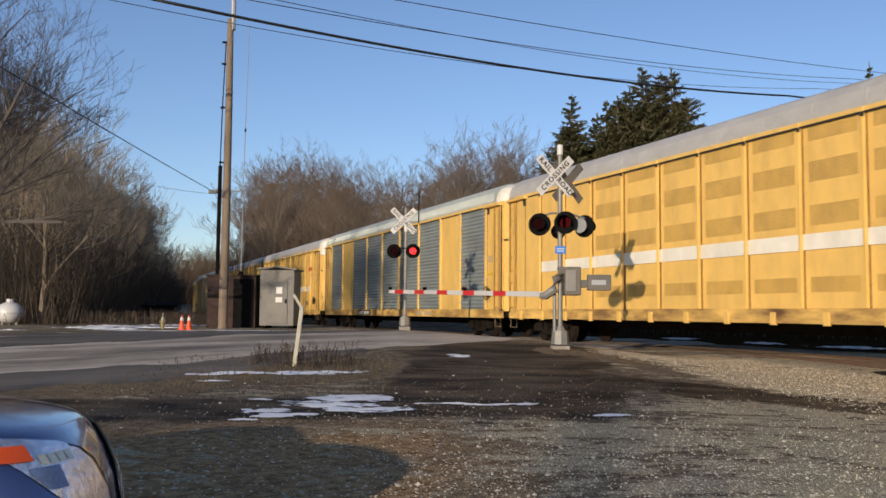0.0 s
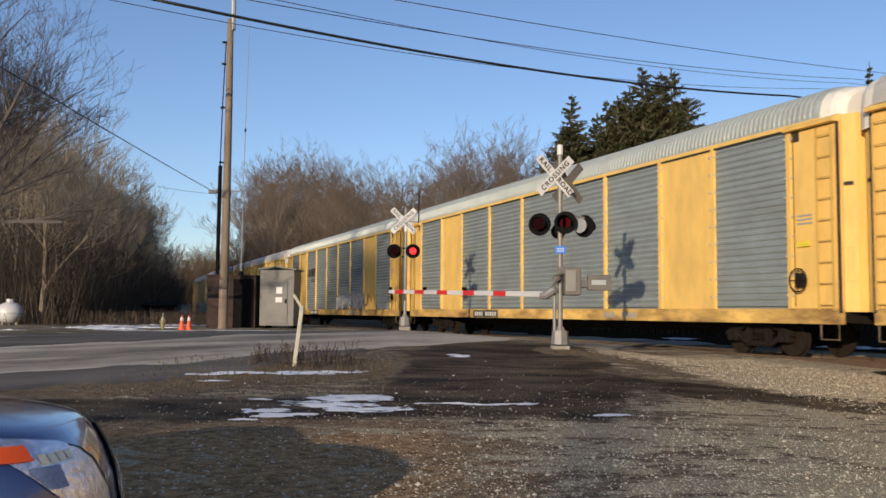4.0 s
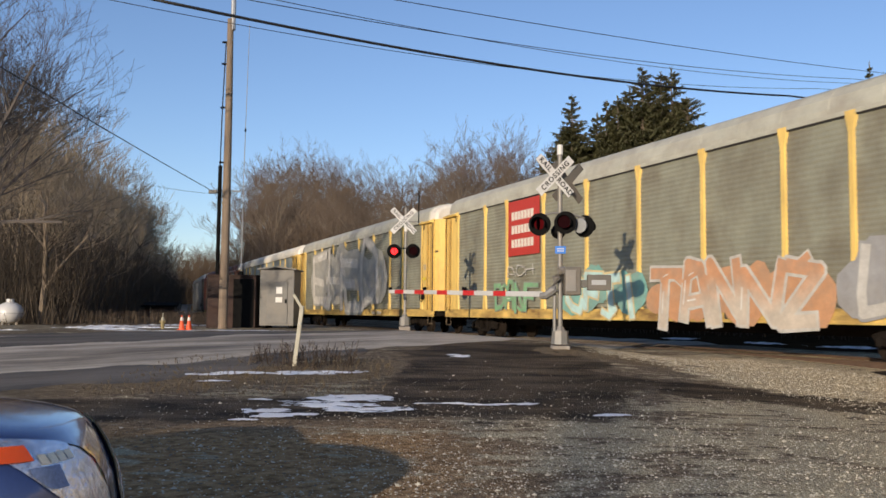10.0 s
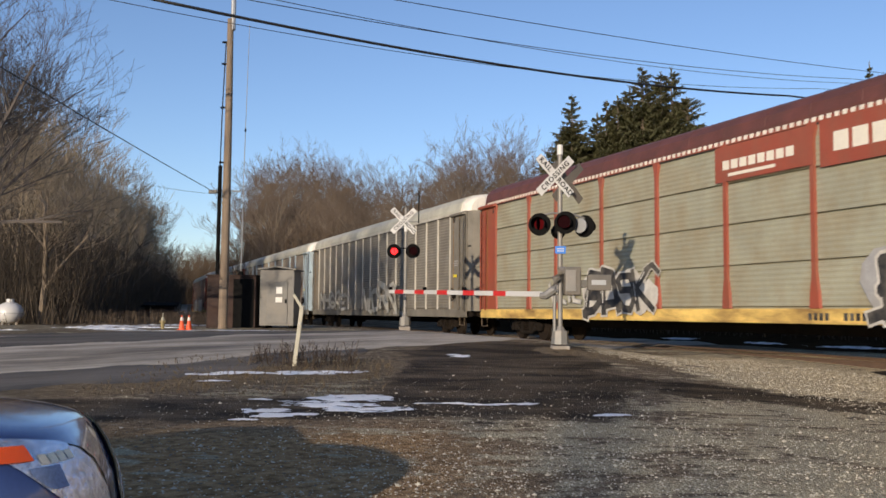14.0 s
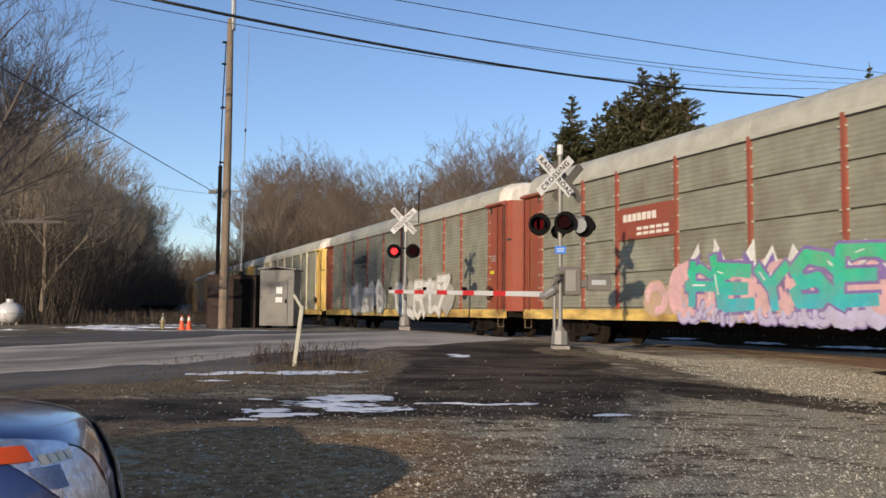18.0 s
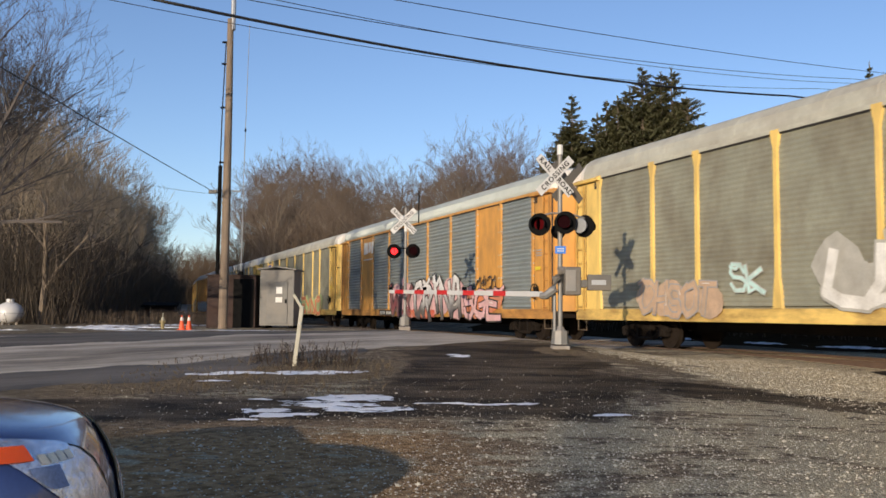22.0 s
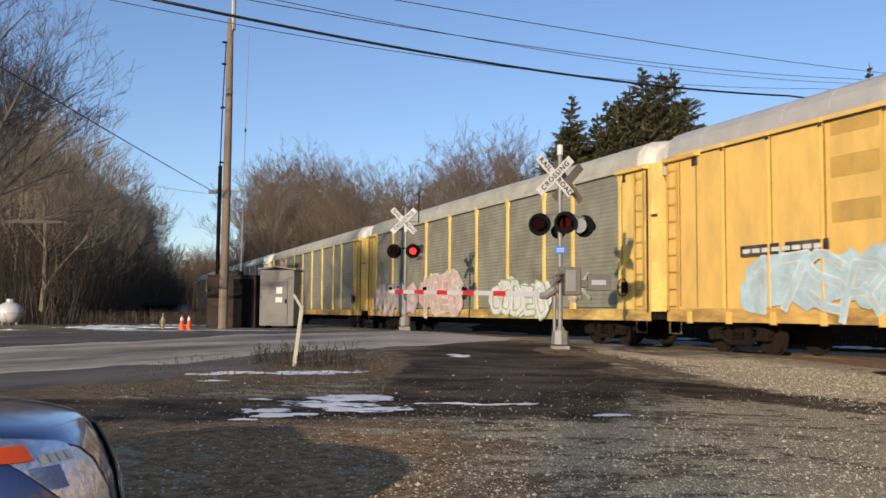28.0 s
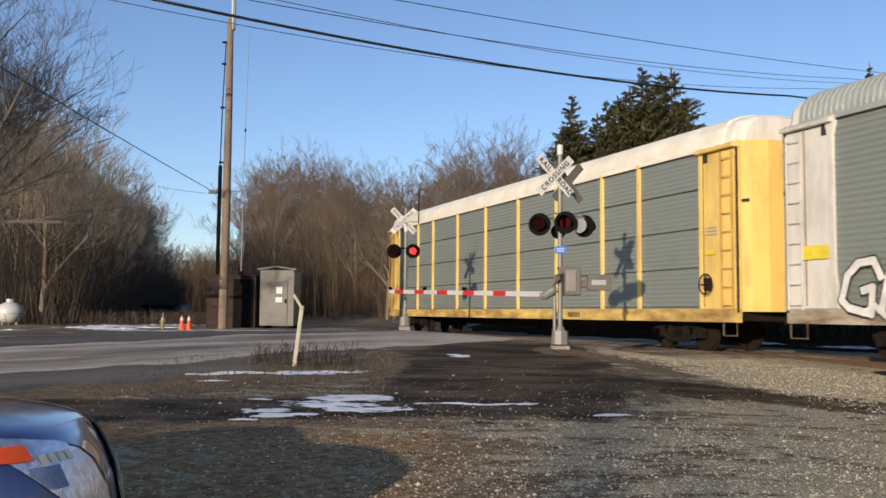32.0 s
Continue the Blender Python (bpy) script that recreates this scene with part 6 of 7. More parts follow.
def lettered(v, f, mi, forms, x0, x1, z0, z1, weight, rnd, base):
    """Sprayed characters in a row, each leaned and stretched by hand: outline, fill and highlights."""
    h, cw = z1 - z0, (x1 - x0) / len(forms)
    runs = []
    for k, c in enumerate(forms):
        if c == " ":
            continue
        lean, grow, drop, fat = rnd.uniform(-0.2, 0.2), rnd.uniform(0.85, 1.1), rnd.uniform(-0.06, 0.06), rnd.uniform(0.85, 1.15)
        for run in GLYPHS[c].split(","):
            pts = []
            for pair in run.split():
                gx, gz = int(pair[0]) / 4 + rnd.uniform(-0.11, 0.11), int(pair[1]) / 4 + rnd.uniform(-0.09, 0.09)
                pts.append((x0 + cw * (k + 0.08 + 0.84 * gx) + (gz - 0.5) * lean * h, z0 + h * (0.1 + drop + 0.8 * gz * grow)))
            runs.append((pts, min(h, cw * 1.3) * weight * fat))
        if rnd.random() < 0.6 and weight > 0.13:      # a flourish that ties one character to the next
            cx, cz, turn = x0 + cw * (k + rnd.uniform(0.2, 1.1)), z0 + h * rnd.choice((0.06, 0.12, 0.8, 0.95)), rnd.choice((-1, 1))
            runs.append(([(cx - cw * 0.35, cz), (cx, cz + h * 0.1 * turn), (cx + cw * 0.3, cz - h * 0.06 * turn)], min(h, cw * 1.3) * weight * 0.7))
    y = base - 0.002
    for pts, w in runs:
        y = brush(v, f, mi, 0, pts, w * 1.5, y)
    y = min(y, base - 0.012)
    for pts, w in runs:
        y = brush(v, f, mi, 1, pts, w, y)
    for pts, w in runs:
        if rnd.random() < 0.55:
            (ax, az), (bx, bz) = pts[0], pts[1]
            q = [(ax + (bx - ax) * g - w * 0.15, az + (bz - az) * g + w * 0.1) for g in (0.2, 0.65)]
            y = brush(v, f, mi, 3, q, w * 0.16, y - 0.0001)


def crown(car, x0, x1, z0, z1, fill, line, n, seed=0):
    """A jagged row of sprayed spikes with a pale edge."""
    rnd = random.Random(seed)
    v, f, mi, y = [], [], [], SIDE - 0.0565
    w = (x1 - x0) / n
    for k in range(n):
        cx, tip = x0 + w * (k + 0.5) + rnd.uniform(-0.2, 0.2) * w, z0 + (z1 - z0) * rnd.uniform(0.65, 1.0)
        for grow, idx in ((1.0, 0), (0.8, 1)):
            m = len(v)
            v += [(cx - w * 0.75 * grow, y, z0), (cx + w * 0.75 * grow, y, z0), (cx + w * 0.3 * grow, y, z0 + (tip - z0) * 0.45 * grow), (cx + w * rnd.uniform(-0.2, 0.3), y, z0 + (tip - z0) * grow), (cx - w * 0.3 * grow, y, z0 + (tip - z0) * 0.5 * grow)]
            f.append(tuple(range(m, m + 5)))
            mi.append(idx)
            y -= 0.0002
    me = bpy.data.meshes.new("graffiti")
    me.from_pydata(v, [], f)
    me.materials.append(line)
    me.materials.append(fill)
    me.polygons.foreach_set("material_index", mi)
    tagged(part("graffiti", me, None, car), "sprayed row of spikes", kind="stuff")


def sprayed(car, x0, x1, z0, z1, fill, line, back=None, weight=0.24, seed=0, block=False, forms=""):
    """A sprayed piece: cloud behind, outline, fill and a few highlights."""
    rnd = random.Random(seed * 7 + int(x0 * 10))
    h = z1 - z0
    n = max(1, round((x1 - x0) / (h * (1.05 if block else 0.6))))
    cw = (x1 - x0) / n
    v, f, mi = [], [], []
    mats = [line, fill, back or line, P_WHITE]
    base = SIDE - 0.046
    if back or (weight > 0.14 and line is not P_BLACK and line is not fill and not block):
        for k in range(n * 2):
            cx, cz, r = x0 + (k + 0.5) * cw / 2, z0 + h * rnd.uniform(0.35, 0.7), h * rnd.uniform(0.3, 0.5)
            m = len(v)
            v += [(cx + math.cos(a * math.tau / 12) * r * rnd.uniform(0.85, 1.15), base - 0.0005 * k, max(z0 - 0.05, cz + math.sin(a * math.tau / 12) * r * rnd.uniform(0.8, 1.1))) for a in range(12)]
            f.append(tuple(range(m, m + 12)))
            mi.append(2)
    if forms:
        lettered(v, f, mi, forms, x0, x1, z0, z1, weight, rnd, base - 0.015)
    for k in range(0 if forms else n):
        cx, cz, form = x0 + (k + 0.5) * cw, z0 + h * 0.5, rnd.random()
        if block:            # tall straight bars with arms
            l, r, lo, hi = cx - cw * 0.3, cx + cw * 0.3, z0 + h * 0.12, z0 + h * 0.88
            arms = rnd.sample([(l, hi, r, hi), (l, cz, r, cz), (l, lo, r, lo), (r, lo, r, hi), (l, hi, r, lo)], rnd.randint(2, 3))
            for q, (ax, az, bx, bz) in enumerate([(l, lo, l, hi)] + arms):
                stroke(v, f, mi, 1, [(ax, az), (bx, bz)], h * weight, base - 0.013 - 0.0004 * q)
            continue
        if form < 0.35:      # open loop
            a0, turn = rnd.uniform(0, math.tau), rnd.uniform(3.2, 5.4) * rnd.choice((-1, 1))
            pts = [(cx + math.cos(a0 + turn * g / 9) * cw * 0.6 * (1 + 0.15 * math.sin(g)), cz + math.sin(a0 + turn * g / 9) * h * 0.36) for g in range(10)]
        elif form < 0.65:    # hook with a tail
            sx = rnd.choice((-1, 1))
            pts = [(cx - sx * cw * 0.5, z0 + h * rnd.uniform(0.05, 0.2)), (cx - sx * cw * 0.35, z0 + h * 0.85)]
            pts += [(cx + sx * cw * (-0.3 + 0.85 * g / 5), z0 + h * (0.85 - 0.12 * math.sin(g) - 0.6 * (g / 5) ** 2)) for g in range(1, 6)]
        else:                # slashes
            pts = [(cx + rnd.uniform(-0.75, 0.75) * cw, z0 + h * (rnd.uniform(0.62, 0.95) if g % 2 else rnd.uniform(0.05, 0.4))) for g in range(rnd.randint(2, 4))]
        w = h * weight * rnd.uniform(0.85, 1.15)
        stroke(v, f, mi, 0, pts, w * 1.55, base - 0.008 - 0.0001 * k)
        stroke(v, f, mi, 1, pts, w, base - 0.013 - 0.0001 * k)
        if rnd.random() < 0.7:
            a, b = pts[0], pts[1]
            q = [(a[0] + (b[0] - a[0]) * g - w * 0.12, a[1] + (b[1] - a[1]) * g) for g in (0.25, 0.6)]
            stroke(v, f, mi, 3, q, w * 0.16, base - 0.018)
    me = bpy.data.meshes.new("graffiti")
    me.from_pydata(v, [], f)
    for m in mats:
        me.materials.append(m)
    me.polygons.foreach_set("material_index", mi)
    ob = part("graffiti", me, None, car)
    tagged(ob, "sprayed graffiti piece", kind="stuff")


def plate(car, x0, x1, z0, z1, material, name="sign_plate", label="painted sign panel", depth=0.0):
    return part(name, box(x0, x1, SIDE - 0.052 - depth, SIDE - 0.044, z0, z1), material, car, label)


def bars(car, x0, x1, z0, z1, rows, cols, material, label="bars of unreadable print"):
    hz = (z1 - z0) / rows
    wx = (x1 - x0) / cols
    for r in range(rows):
        for c in range(cols):
            part("print_bar", box(x0 + c * wx, x0 + c * wx + wx * 0.78, SIDE - 0.06, SIDE - 0.0525, z0 + r * hz, z0 + r * hz + hz * 0.6), material, car, label)


M_SIGNRED, M_SIGNCR = mat("sign red", (0.5, 0.05, 0.035), 0.5, 0.08), mat("sign cream", (0.72, 0.68, 0.58), 0.5, 0.08)
M_SHBLUE, M_SHRED = mat("shield blue", (0.06, 0.08, 0.32), 0.5, 0.08), mat("shield red", (0.55, 0.07, 0.07), 0.5, 0.08)


def striped_mark(car, x0, x1, z0, z1, material):
    """A maker's mark as plain shapes: a fan of thin lines and two slanted blocks."""
    w, h = x1 - x0, z1 - z0
    for k in range(5):
        part("mark", box(x0 + w * 0.05 * k, x0 + w * 0.56, SIDE - 0.06, SIDE - 0.0525, z0 + h * (0.1 + 0.17 * k), z0 + h * (0.2 + 0.17 * k)), material, car, "thin painted line")
    mark(car, x0 + w * 0.6, x1, z0 + h * 0.1, z1, material)
    bars(car, x0 + w * 0.6, x1, z0 - h * 0.55, z0 - h * 0.1, 2, 4, material)


def shield_sign(car, x0, x1, z0, z1, ground):
    plate(car, x0, x1, z0, z1, ground, label="yellow sign panel with a striped shield")
    w, h = x1 - x0, z1 - z0
    cx, half, top, foot = (x0 + x1) / 2, w * 0.34, z0 + h * 0.93, z0 + h * 0.16

    def slab(name, outline, y, material, label):
        bm = bmesh.new()
        fr = [bm.verts.new((x, y, z)) for x, z in outline]
        bk = [bm.verts.new((x, y + 0.006, z)) for x, z in outline]
        bm.faces.new(fr)
        bm.faces.new(bk[::-1])
        for k in range(len(outline)):
            bm.faces.new((fr[k], fr[(k + 1) % len(outline)], bk[(k + 1) % len(outline)], bk[k]))
        bmesh.ops.recalc_face_normals(bm, faces=bm.faces)
        part(name, bm, material, car, label)

    def edge(f):
        """Half width of the shield at f of its height, from the point up."""
        return half * (min(1.0, 0.5 + 1.7 * f) if f < 0.5 else 0.94 + 0.12 * abs(f - 0.62))

    rows = [k / 14 for k in range(15)]
    side = [(cx + edge(f), foot + (top - foot) * f) for f in rows]
    slab("shield", side + [(2 * cx - x, z) for x, z in side[::-1]], SIDE - 0.059, M_SIGNCR, "white shield")
    head = [(cx + edge(f) * 0.96, foot + (top - foot) * f) for f in rows if f > 0.6]
    slab("shield_head", head + [(cx, top + h * 0.03)] + [(2 * cx - x, z) for x, z in head[::-1]], SIDE - 0.066, M_SHBLUE, "blue shield head")
    for k in range(2):
        zz = foot + (top - foot) * (0.7 + 0.14 * k)
        part("print_bar", box(cx - half * 0.65, cx + half * 0.65, SIDE - 0.074, SIDE - 0.067, zz, zz + h * 0.055), M_SIGNCR, car)
    for k in range(5):
        xx = cx - half * 0.82 + half * 1.64 * k / 4.0
        low = next((f for f in rows if edge(f) > abs(xx - cx) + w * 0.04), 0.5)
        part("shield_stripe", box(xx - w * 0.03, xx + w * 0.03, SIDE - 0.066, SIDE - 0.06, foot + (top - foot) * (low + 0.02), foot + (top - foot) * 0.6), M_SHRED, car)


GRIMY = mat("grimy brown panel", (0.1, 0.06, 0.04), 0.7, 0.2)


def mark(car, x0, x1, z0, z1, material):
    """A maker's mark as a plain slanted pair of shapes."""
    w, h = x1 - x0, z1 - z0
    for a, b, dz in ((0, 0.42, 0), (0.5, 0.72, 0.1), (0.78, 1.0, 0.0)):
        bm = bmesh.new()
        lo = [(x0 + w * a, z0 + h * dz), (x0 + w * b, z0 + h * dz), (x0 + w * b + h * 0.15, z1), (x0 + w * a + h * 0.15, z1)]
        fr = [bm.verts.new((x, SIDE - 0.06, z)) for x, z in lo]
        bk = [bm.verts.new((x, SIDE - 0.0525, z)) for x, z in lo]
        bm.faces.new(fr)
        bm.faces.new(bk[::-1])
        for k in range(4):
            bm.faces.new((fr[k], fr[(k + 1) % 4], bk[(k + 1) % 4], bk[k]))
        bmesh.ops.recalc_face_normals(bm, faces=bm.faces)
        part("mark", bm, material, car, "plain painted mark")


def decorate(i, car, hl):
    S = lambda *a, **k: sprayed(car, *a, seed=i, **k)
    if i == 2:
        mark(car, 7.5, 8.4, 3.85, 4.12, M_SIGNRED)
        plate(car, hl - 3.6, hl - 3.15, 1.45, 1.7, GRIMY, label="dark number panel")
        bars(car, hl - 3.5, hl - 3.2, 1.5, 1.66, 1, 2, P_WHITE)
        bars(car, hl - 2.3, hl - 1.7, 3.5, 3.7, 2, 1, P_TAN)
    elif i == 3:
        mark(car, -7.3, -6.7, 3.85, 4.15, M_SIGNRED)
        plate(car, -4.1, -2.8, 2.36, 2.6, P_BLACK, label="black number panel")
        S(-6.5, -2.2, 0.95, 2.1, P_GREY, P_TAN, P_GREY, weight=0.12)
        S(-1.6, 3.0, 0.95, 1.9, P_GHOST, P_GREY, P_TAN, weight=0.14, forms="RTEOS")
    elif i == 5:
        S(2.2, 7.9, 1.16, 2.05, P_GHOST, P_GREY, weight=0.17, forms="MAPX MAPX")
        S(7.9, 9.3, 1.2, 2.2, P_BLACK, P_TAN, weight=0.05)
        striped_mark(car, -6.3, -3.9, 3.4, 4.0, P_BLACK)
    elif i == 6:
        S(-3.2, 1.2, 1.1, 2.0, P_MINTW, P_GREYG, P_PALEY, weight=0.2, forms="CRMONE")
        S(1.0, 1.9, 1.2, 1.9, P_PINK, P_PINK)
        S(-4.0, -3.2, 1.2, 1.9, P_PINK, P_PINK)
    elif i == 7:
        striped_mark(car, -7.0, -5.5, 3.85, 4.2, P_BLACK)
        bars(car, -7.4, -4.9, 2.45, 2.75, 1, 9, P_BLACK)
        plate(car, -4.6, -3.5, 1.25, 1.85, P_GHOST, name="paint_patch", label="pale patch of paint")
        plate(car, -3.35, -2.3, 1.25, 1.8, P_GHOST, name="paint_patch", label="pale patch of paint")
        S(-0.2, 1.0, 0.95, 2.35, P_MAROON, P_BLACK, P_GHOST, forms="N")
        S(1.1, 2.4, 1.0, 2.2, P_GHOST, P_BLACK, P_GREYD, forms="G")
        S(2.9, 4.2, 1.5, 2.0, P_BLACK, P_TAN, weight=0.08, forms="WOK")
        S(4.4, 5.6, 1.5, 2.0, P_BLACK, P_TAN, weight=0.08, forms="NEK")
        S(6.3, 7.9, 1.6, 2.1, P_BLACK, P_TAN, weight=0.08, forms="SPEM")
    elif i == 8:
        plate(car, -6.3, -3.6, 3.26, 4.1, M_YELP, label="yellow sign panel with a dark mark")
        mark(car, -5.6, -4.3, 3.45, 3.9, P_BLACK)
        S(-0.4, 3.8, 0.78, 2.05, F_CYAN, P_BLUED, P_LBLUE, weight=0.21, forms="KELSE")
        S(-6.9, -2.9, 0.85, 2.0, P_MAG, P_MAG, P_MAG, forms="MCOW")
        S(5.0, 9.7, 0.78, 1.9, P_LBLUE, P_BLACK, P_TEAL, forms="EVNHS")
        S(9.4, 10.6, 1.4, 1.9, P_RED, P_RED)
    elif i == 9:
        plate(car, -6.5, -4.0, 3.1, 5.15, M_SIGNRED, label="red sign panel with white lines")
        bars(car, -6.2, -4.4, 3.4, 4.95, 3, 7, M_SIGNCR)
        S(2.7, 9.0, 0.75, 2.25, F_CLAY, P_GHOST, P_ORTAN, weight=0.19, forms="TANNZ")
        S(9.9, 12.6, 0.95, 2.5, P_GHOST, P_GREY, weight=0.16, forms="UH")
        S(-7.6, -4.2, 1.05, 2.15, P_GREEN, P_GREYG, weight=0.14, forms="DANF")
        S(-6.6, -4.4, 2.3, 2.75, P_GHOST, P_GHOST, weight=0.08, forms="ACH")
        S(-2.0, 2.2, 0.95, 2.35, P_MINT, P_PALEY, P_TEALG, weight=0.2, forms="CFTI")
    elif i == 10:
        S(-8.6, 6.2, 1.25, 4.85, P_GHOSTP, P_FAINT, weight=0.15, forms="EHEO")
    elif i == 11:
        S(-9.8, 12.0, 0.72, 1.25, P_BLUE, P_BLUE, P_BLUE)
        crown(car, 3.6, 12.3, 1.9, 2.75, P_REDO, P_TAN, 9, 3)
        S(3.6, 12.2, 0.8, 2.25, F_BLUE, P_BLUED, F_BLUE, weight=0.17, forms="FUNERAL")
        S(-2.7, 3.4, 0.78, 2.6, F_AQUA, P_BLACK, weight=0.22, forms="SPOK")
        crown(car, -9.2, -3.2, 2.0, 2.9, P_REDO, P_TAN, 7, 4)
        S(-9.4, -3.0, 0.8, 2.6, F_BLUE, P_BLACK, weight=0.17, forms="SAOIS")
        S(11.4, 13.2, 0.9, 1.9, P_ORANGE, P_RED, P_PALEY)
        S(-3.6, -2.6, 0.8, 1.4, P_ORANGE, P_ORANGE)
        plate(car, -6.5, -4.0, 3.3, 4.1, P_GREYD, label="grey sign panel with a dark mark")
        mark(car, -5.7, -4.8, 3.5, 3.9, P_BLACK)
        bars(car, -6.15, -6.0, 3.42, 4.3, 1, 1, P_BLACK)
        bars(car, -4.45, -4.3, 3.42, 4.3, 1, 1, P_BLACK)
    elif i == 12:
        S(6.7, 12.4, 0.75, 2.3, P_BLACK, P_GHOST, P_GREY, weight=0.22, forms="BNAK")
        S(-4.6, -1.0, 0.95, 2.3, P_BLACK, P_GHOST, P_GHOST, weight=0.2, forms="BASK")
        S(-7.0, -4.9, 1.3, 2.0, P_GHOST, P_GREY, weight=0.14, forms="WETE")
        plate(car, 1.7, 5.0, 4.3, 5.2, M_OXIDE, label="oxide red name panel with white letters as bars")
        plate(car, 5.2, 9.6, 4.2, 5.22, M_OXIDE, label="oxide red name panel with white letters as bars")
        bars(car, 2.0, 4.5, 4.6, 4.98, 1, 8, M_SIGNCR)
        bars(car, 2.2, 4.3, 4.42, 4.55, 1, 1, M_SIGNCR)
        bars(car, 5.6, 9.2, 4.5, 5.2, 1, 7, M_SIGNCR)
        bars(car, 11.0, 12.2, 3.9, 4.4, 2, 3, M_SIGNCR)
    elif i == 13:
        S(-0.4, 5.2, 1.0, 2.4, P_FAINT, P_FAINT, weight=0.16, forms="WCRN")
        S(-10.5, -4.2, 1.1, 2.2, P_FAINT, P_GREY, weight=0.14, forms="MHSAE")
    elif i == 14:
        S(1.4, 9.6, 0.85, 2.1, P_PALEY, P_TAN, P_PALEY, weight=0.2, forms="CORONE")
        plate(car, -6.5, -3.5, 3.1, 4.25, M_LBLUE, label="light blue sign panel with a pale mark")
        mark(car, -6.0, -4.2, 3.35, 4.05, P_WHITE)
    elif i == 15:
        S(-3.8, 3.4, 1.0, 2.2, P_PINK, P_PINK, P_PINK, weight=0.3)
        crown(car, -3.5, 3.2, 1.7, 2.95, P_PURPLE, P_WHITE, 7, 5)
        S(-3.6, 3.3, 0.72, 1.3, P_LAV, P_PURPLE, P_LAV)
        S(-3.2, 3.0, 1.1, 2.3, F_EMER, P_PURPLE, weight=0.25, forms="HEYSE")
        S(-5.0, -3.6, 0.95, 1.9, P_PINK, P_TAN)
        S(4.0, 6.5, 0.85, 1.8, P_PINK, P_LBLUE, P_LBLUE, weight=0.16, forms="RUO")
        plate(car, -6.6, -3.8, 3.15, 4.1, M_OXIDE, label="oxide red sign panel with white marks")
        bars(car, -6.3, -4.6, 3.68, 4.05, 1, 7, M_SIGNCR)
        bars(car, -5.6, -4.0, 3.25, 3.55, 2, 5, M_SIGNCR)
    elif i == 16:
        S(1.3, 8.6, 0.85, 2.5, P_WHITE, P_FAINT, P_FAINT, weight=0.22, forms="GLRT7")
        S(-6.9, -0.6, 1.0, 2.5, P_WHITE, P_FAINT, P_FAINT, weight=0.22, forms="CLETS")
        striped_mark(car, -6.3, -3.9, 3.75, 4.2, P_BLACK)
    elif i == 17:
        shield_sign(car, -8.9, -7.0, 3.4, 5.15, M_SIGNCR)
        S(3.2, 8.4, 0.78, 2.0, P_GHOST, P_GREY, P_FAINT, weight=0.16, forms="ERUSON")
        S(10.0, 12.2, 1.2, 1.9, P_GREY, P_BLACK, weight=0.06)
    elif i == 18:
        S(-2.2, 2.2, 1.05, 2.5, P_WHITE, P_FAINT, weight=0.22, forms="UWG")
        S(-5.4, -4.2, 1.5, 2.2, P_MINT, P_FAINT, weight=0.14, forms="SK")
        S(-9.2, -6.0, 0.9, 1.9, P_TAN, P_GREY, P_TAN, weight=0.16, forms="CHSOT")
        S(4.2, 7.1, 0.8, 2.2, P_GHOST, P_GREY, weight=0.18, forms="MHR")
        S(10.0, 12.1, 1.4, 2.0, P_WHITE, P_GHOST, weight=0.12, forms="RK")
    elif i == 19:
        S(-3.2, 0.3, 0.75, 2.45, P_MAROON, P_BLACK, P_PINK, weight=0.2, forms="WY")
        S(0.4, 6.2, 0.72, 2.5, F_CHROME, P_BLACK, P_PINK, weight=0.2, forms="CRINA")
        S(6.4, 10.0, 0.75, 1.95, P_PINK, P_BLACK, P_ORANGE, weight=0.18, forms="SGE")
        S(-1.2, 3.0, 0.72, 1.1, P_ORANGE, P_RED, P_REDO)
        S(7.8, 9.6, 1.9, 2.5, P_BLACK, P_BLACK, weight=0.07)
        mark(car, -8.2, -6.4, 4.25, 4.9, P_WHITE)
        bars(car, -8.2, -6.4, 3.9, 4.02, 1, 6, P_WHITE)
    elif i == 20:
        S(-2.5, 5.0, 0.8, 1.9, F_GREENO, P_TEALG, P_MINTG, weight=0.19, forms="TERES")
        S(4.8, 10.6, 0.85, 2.0, P_ORANGE, P_PALEY, P_MINTG, weight=0.2, forms="EYNO")
        S(-6.0, -2.6, 0.85, 1.5, P_GREYG, P_GREY, weight=0.16, forms="LCOH")
        shield_sign(car, -8.7, -6.5, 3.3, 5.05, M_YELP)
    elif i == 22:
        S(-8.5, 6.3, 0.85, 2.2, P_LBLUE, P_BLUE, P_BLUE, weight=0.18, forms="SMKRETWOH")
    elif i == 23:
        S(1.8, 8.4, 0.9, 2.7, P_BLACK, P_WHITE, P_GREY, weight=0.2, forms="LFUSE")
        S(-1.4, 1.6, 0.9, 2.0, P_TAN, P_GHOST, weight=0.14, forms="OMCO")
        S(-7.0, -1.9, 0.9, 2.35, P_LBLUE, P_WHITE, P_LBLUE, weight=0.12, forms="17SRC")
        plate(car, -7.2, -5.9, 2.38, 2.64, P_BLACK, label="black number panel")
        plate(car, -5.7, -4.4, 2.38, 2.64, P_BLACK, label="black number panel")
        bars(car, -7.1, -4.5, 2.45, 2.62, 1, 8, P_WHITE)
    elif i == 24:
        striped_mark(car, -6.2, -4.2, 3.75, 4.2, P_BLACK)
        S(3.6, 8.2, 0.8, 2.1, P_WHITE, P_GREEN, P_WHITE, weight=0.16, forms="CODEO")
        S(-4.2, 0.5, 0.9, 2.6, P_FLESH, P_WHITE, P_PINK, weight=0.2, forms="IOES")
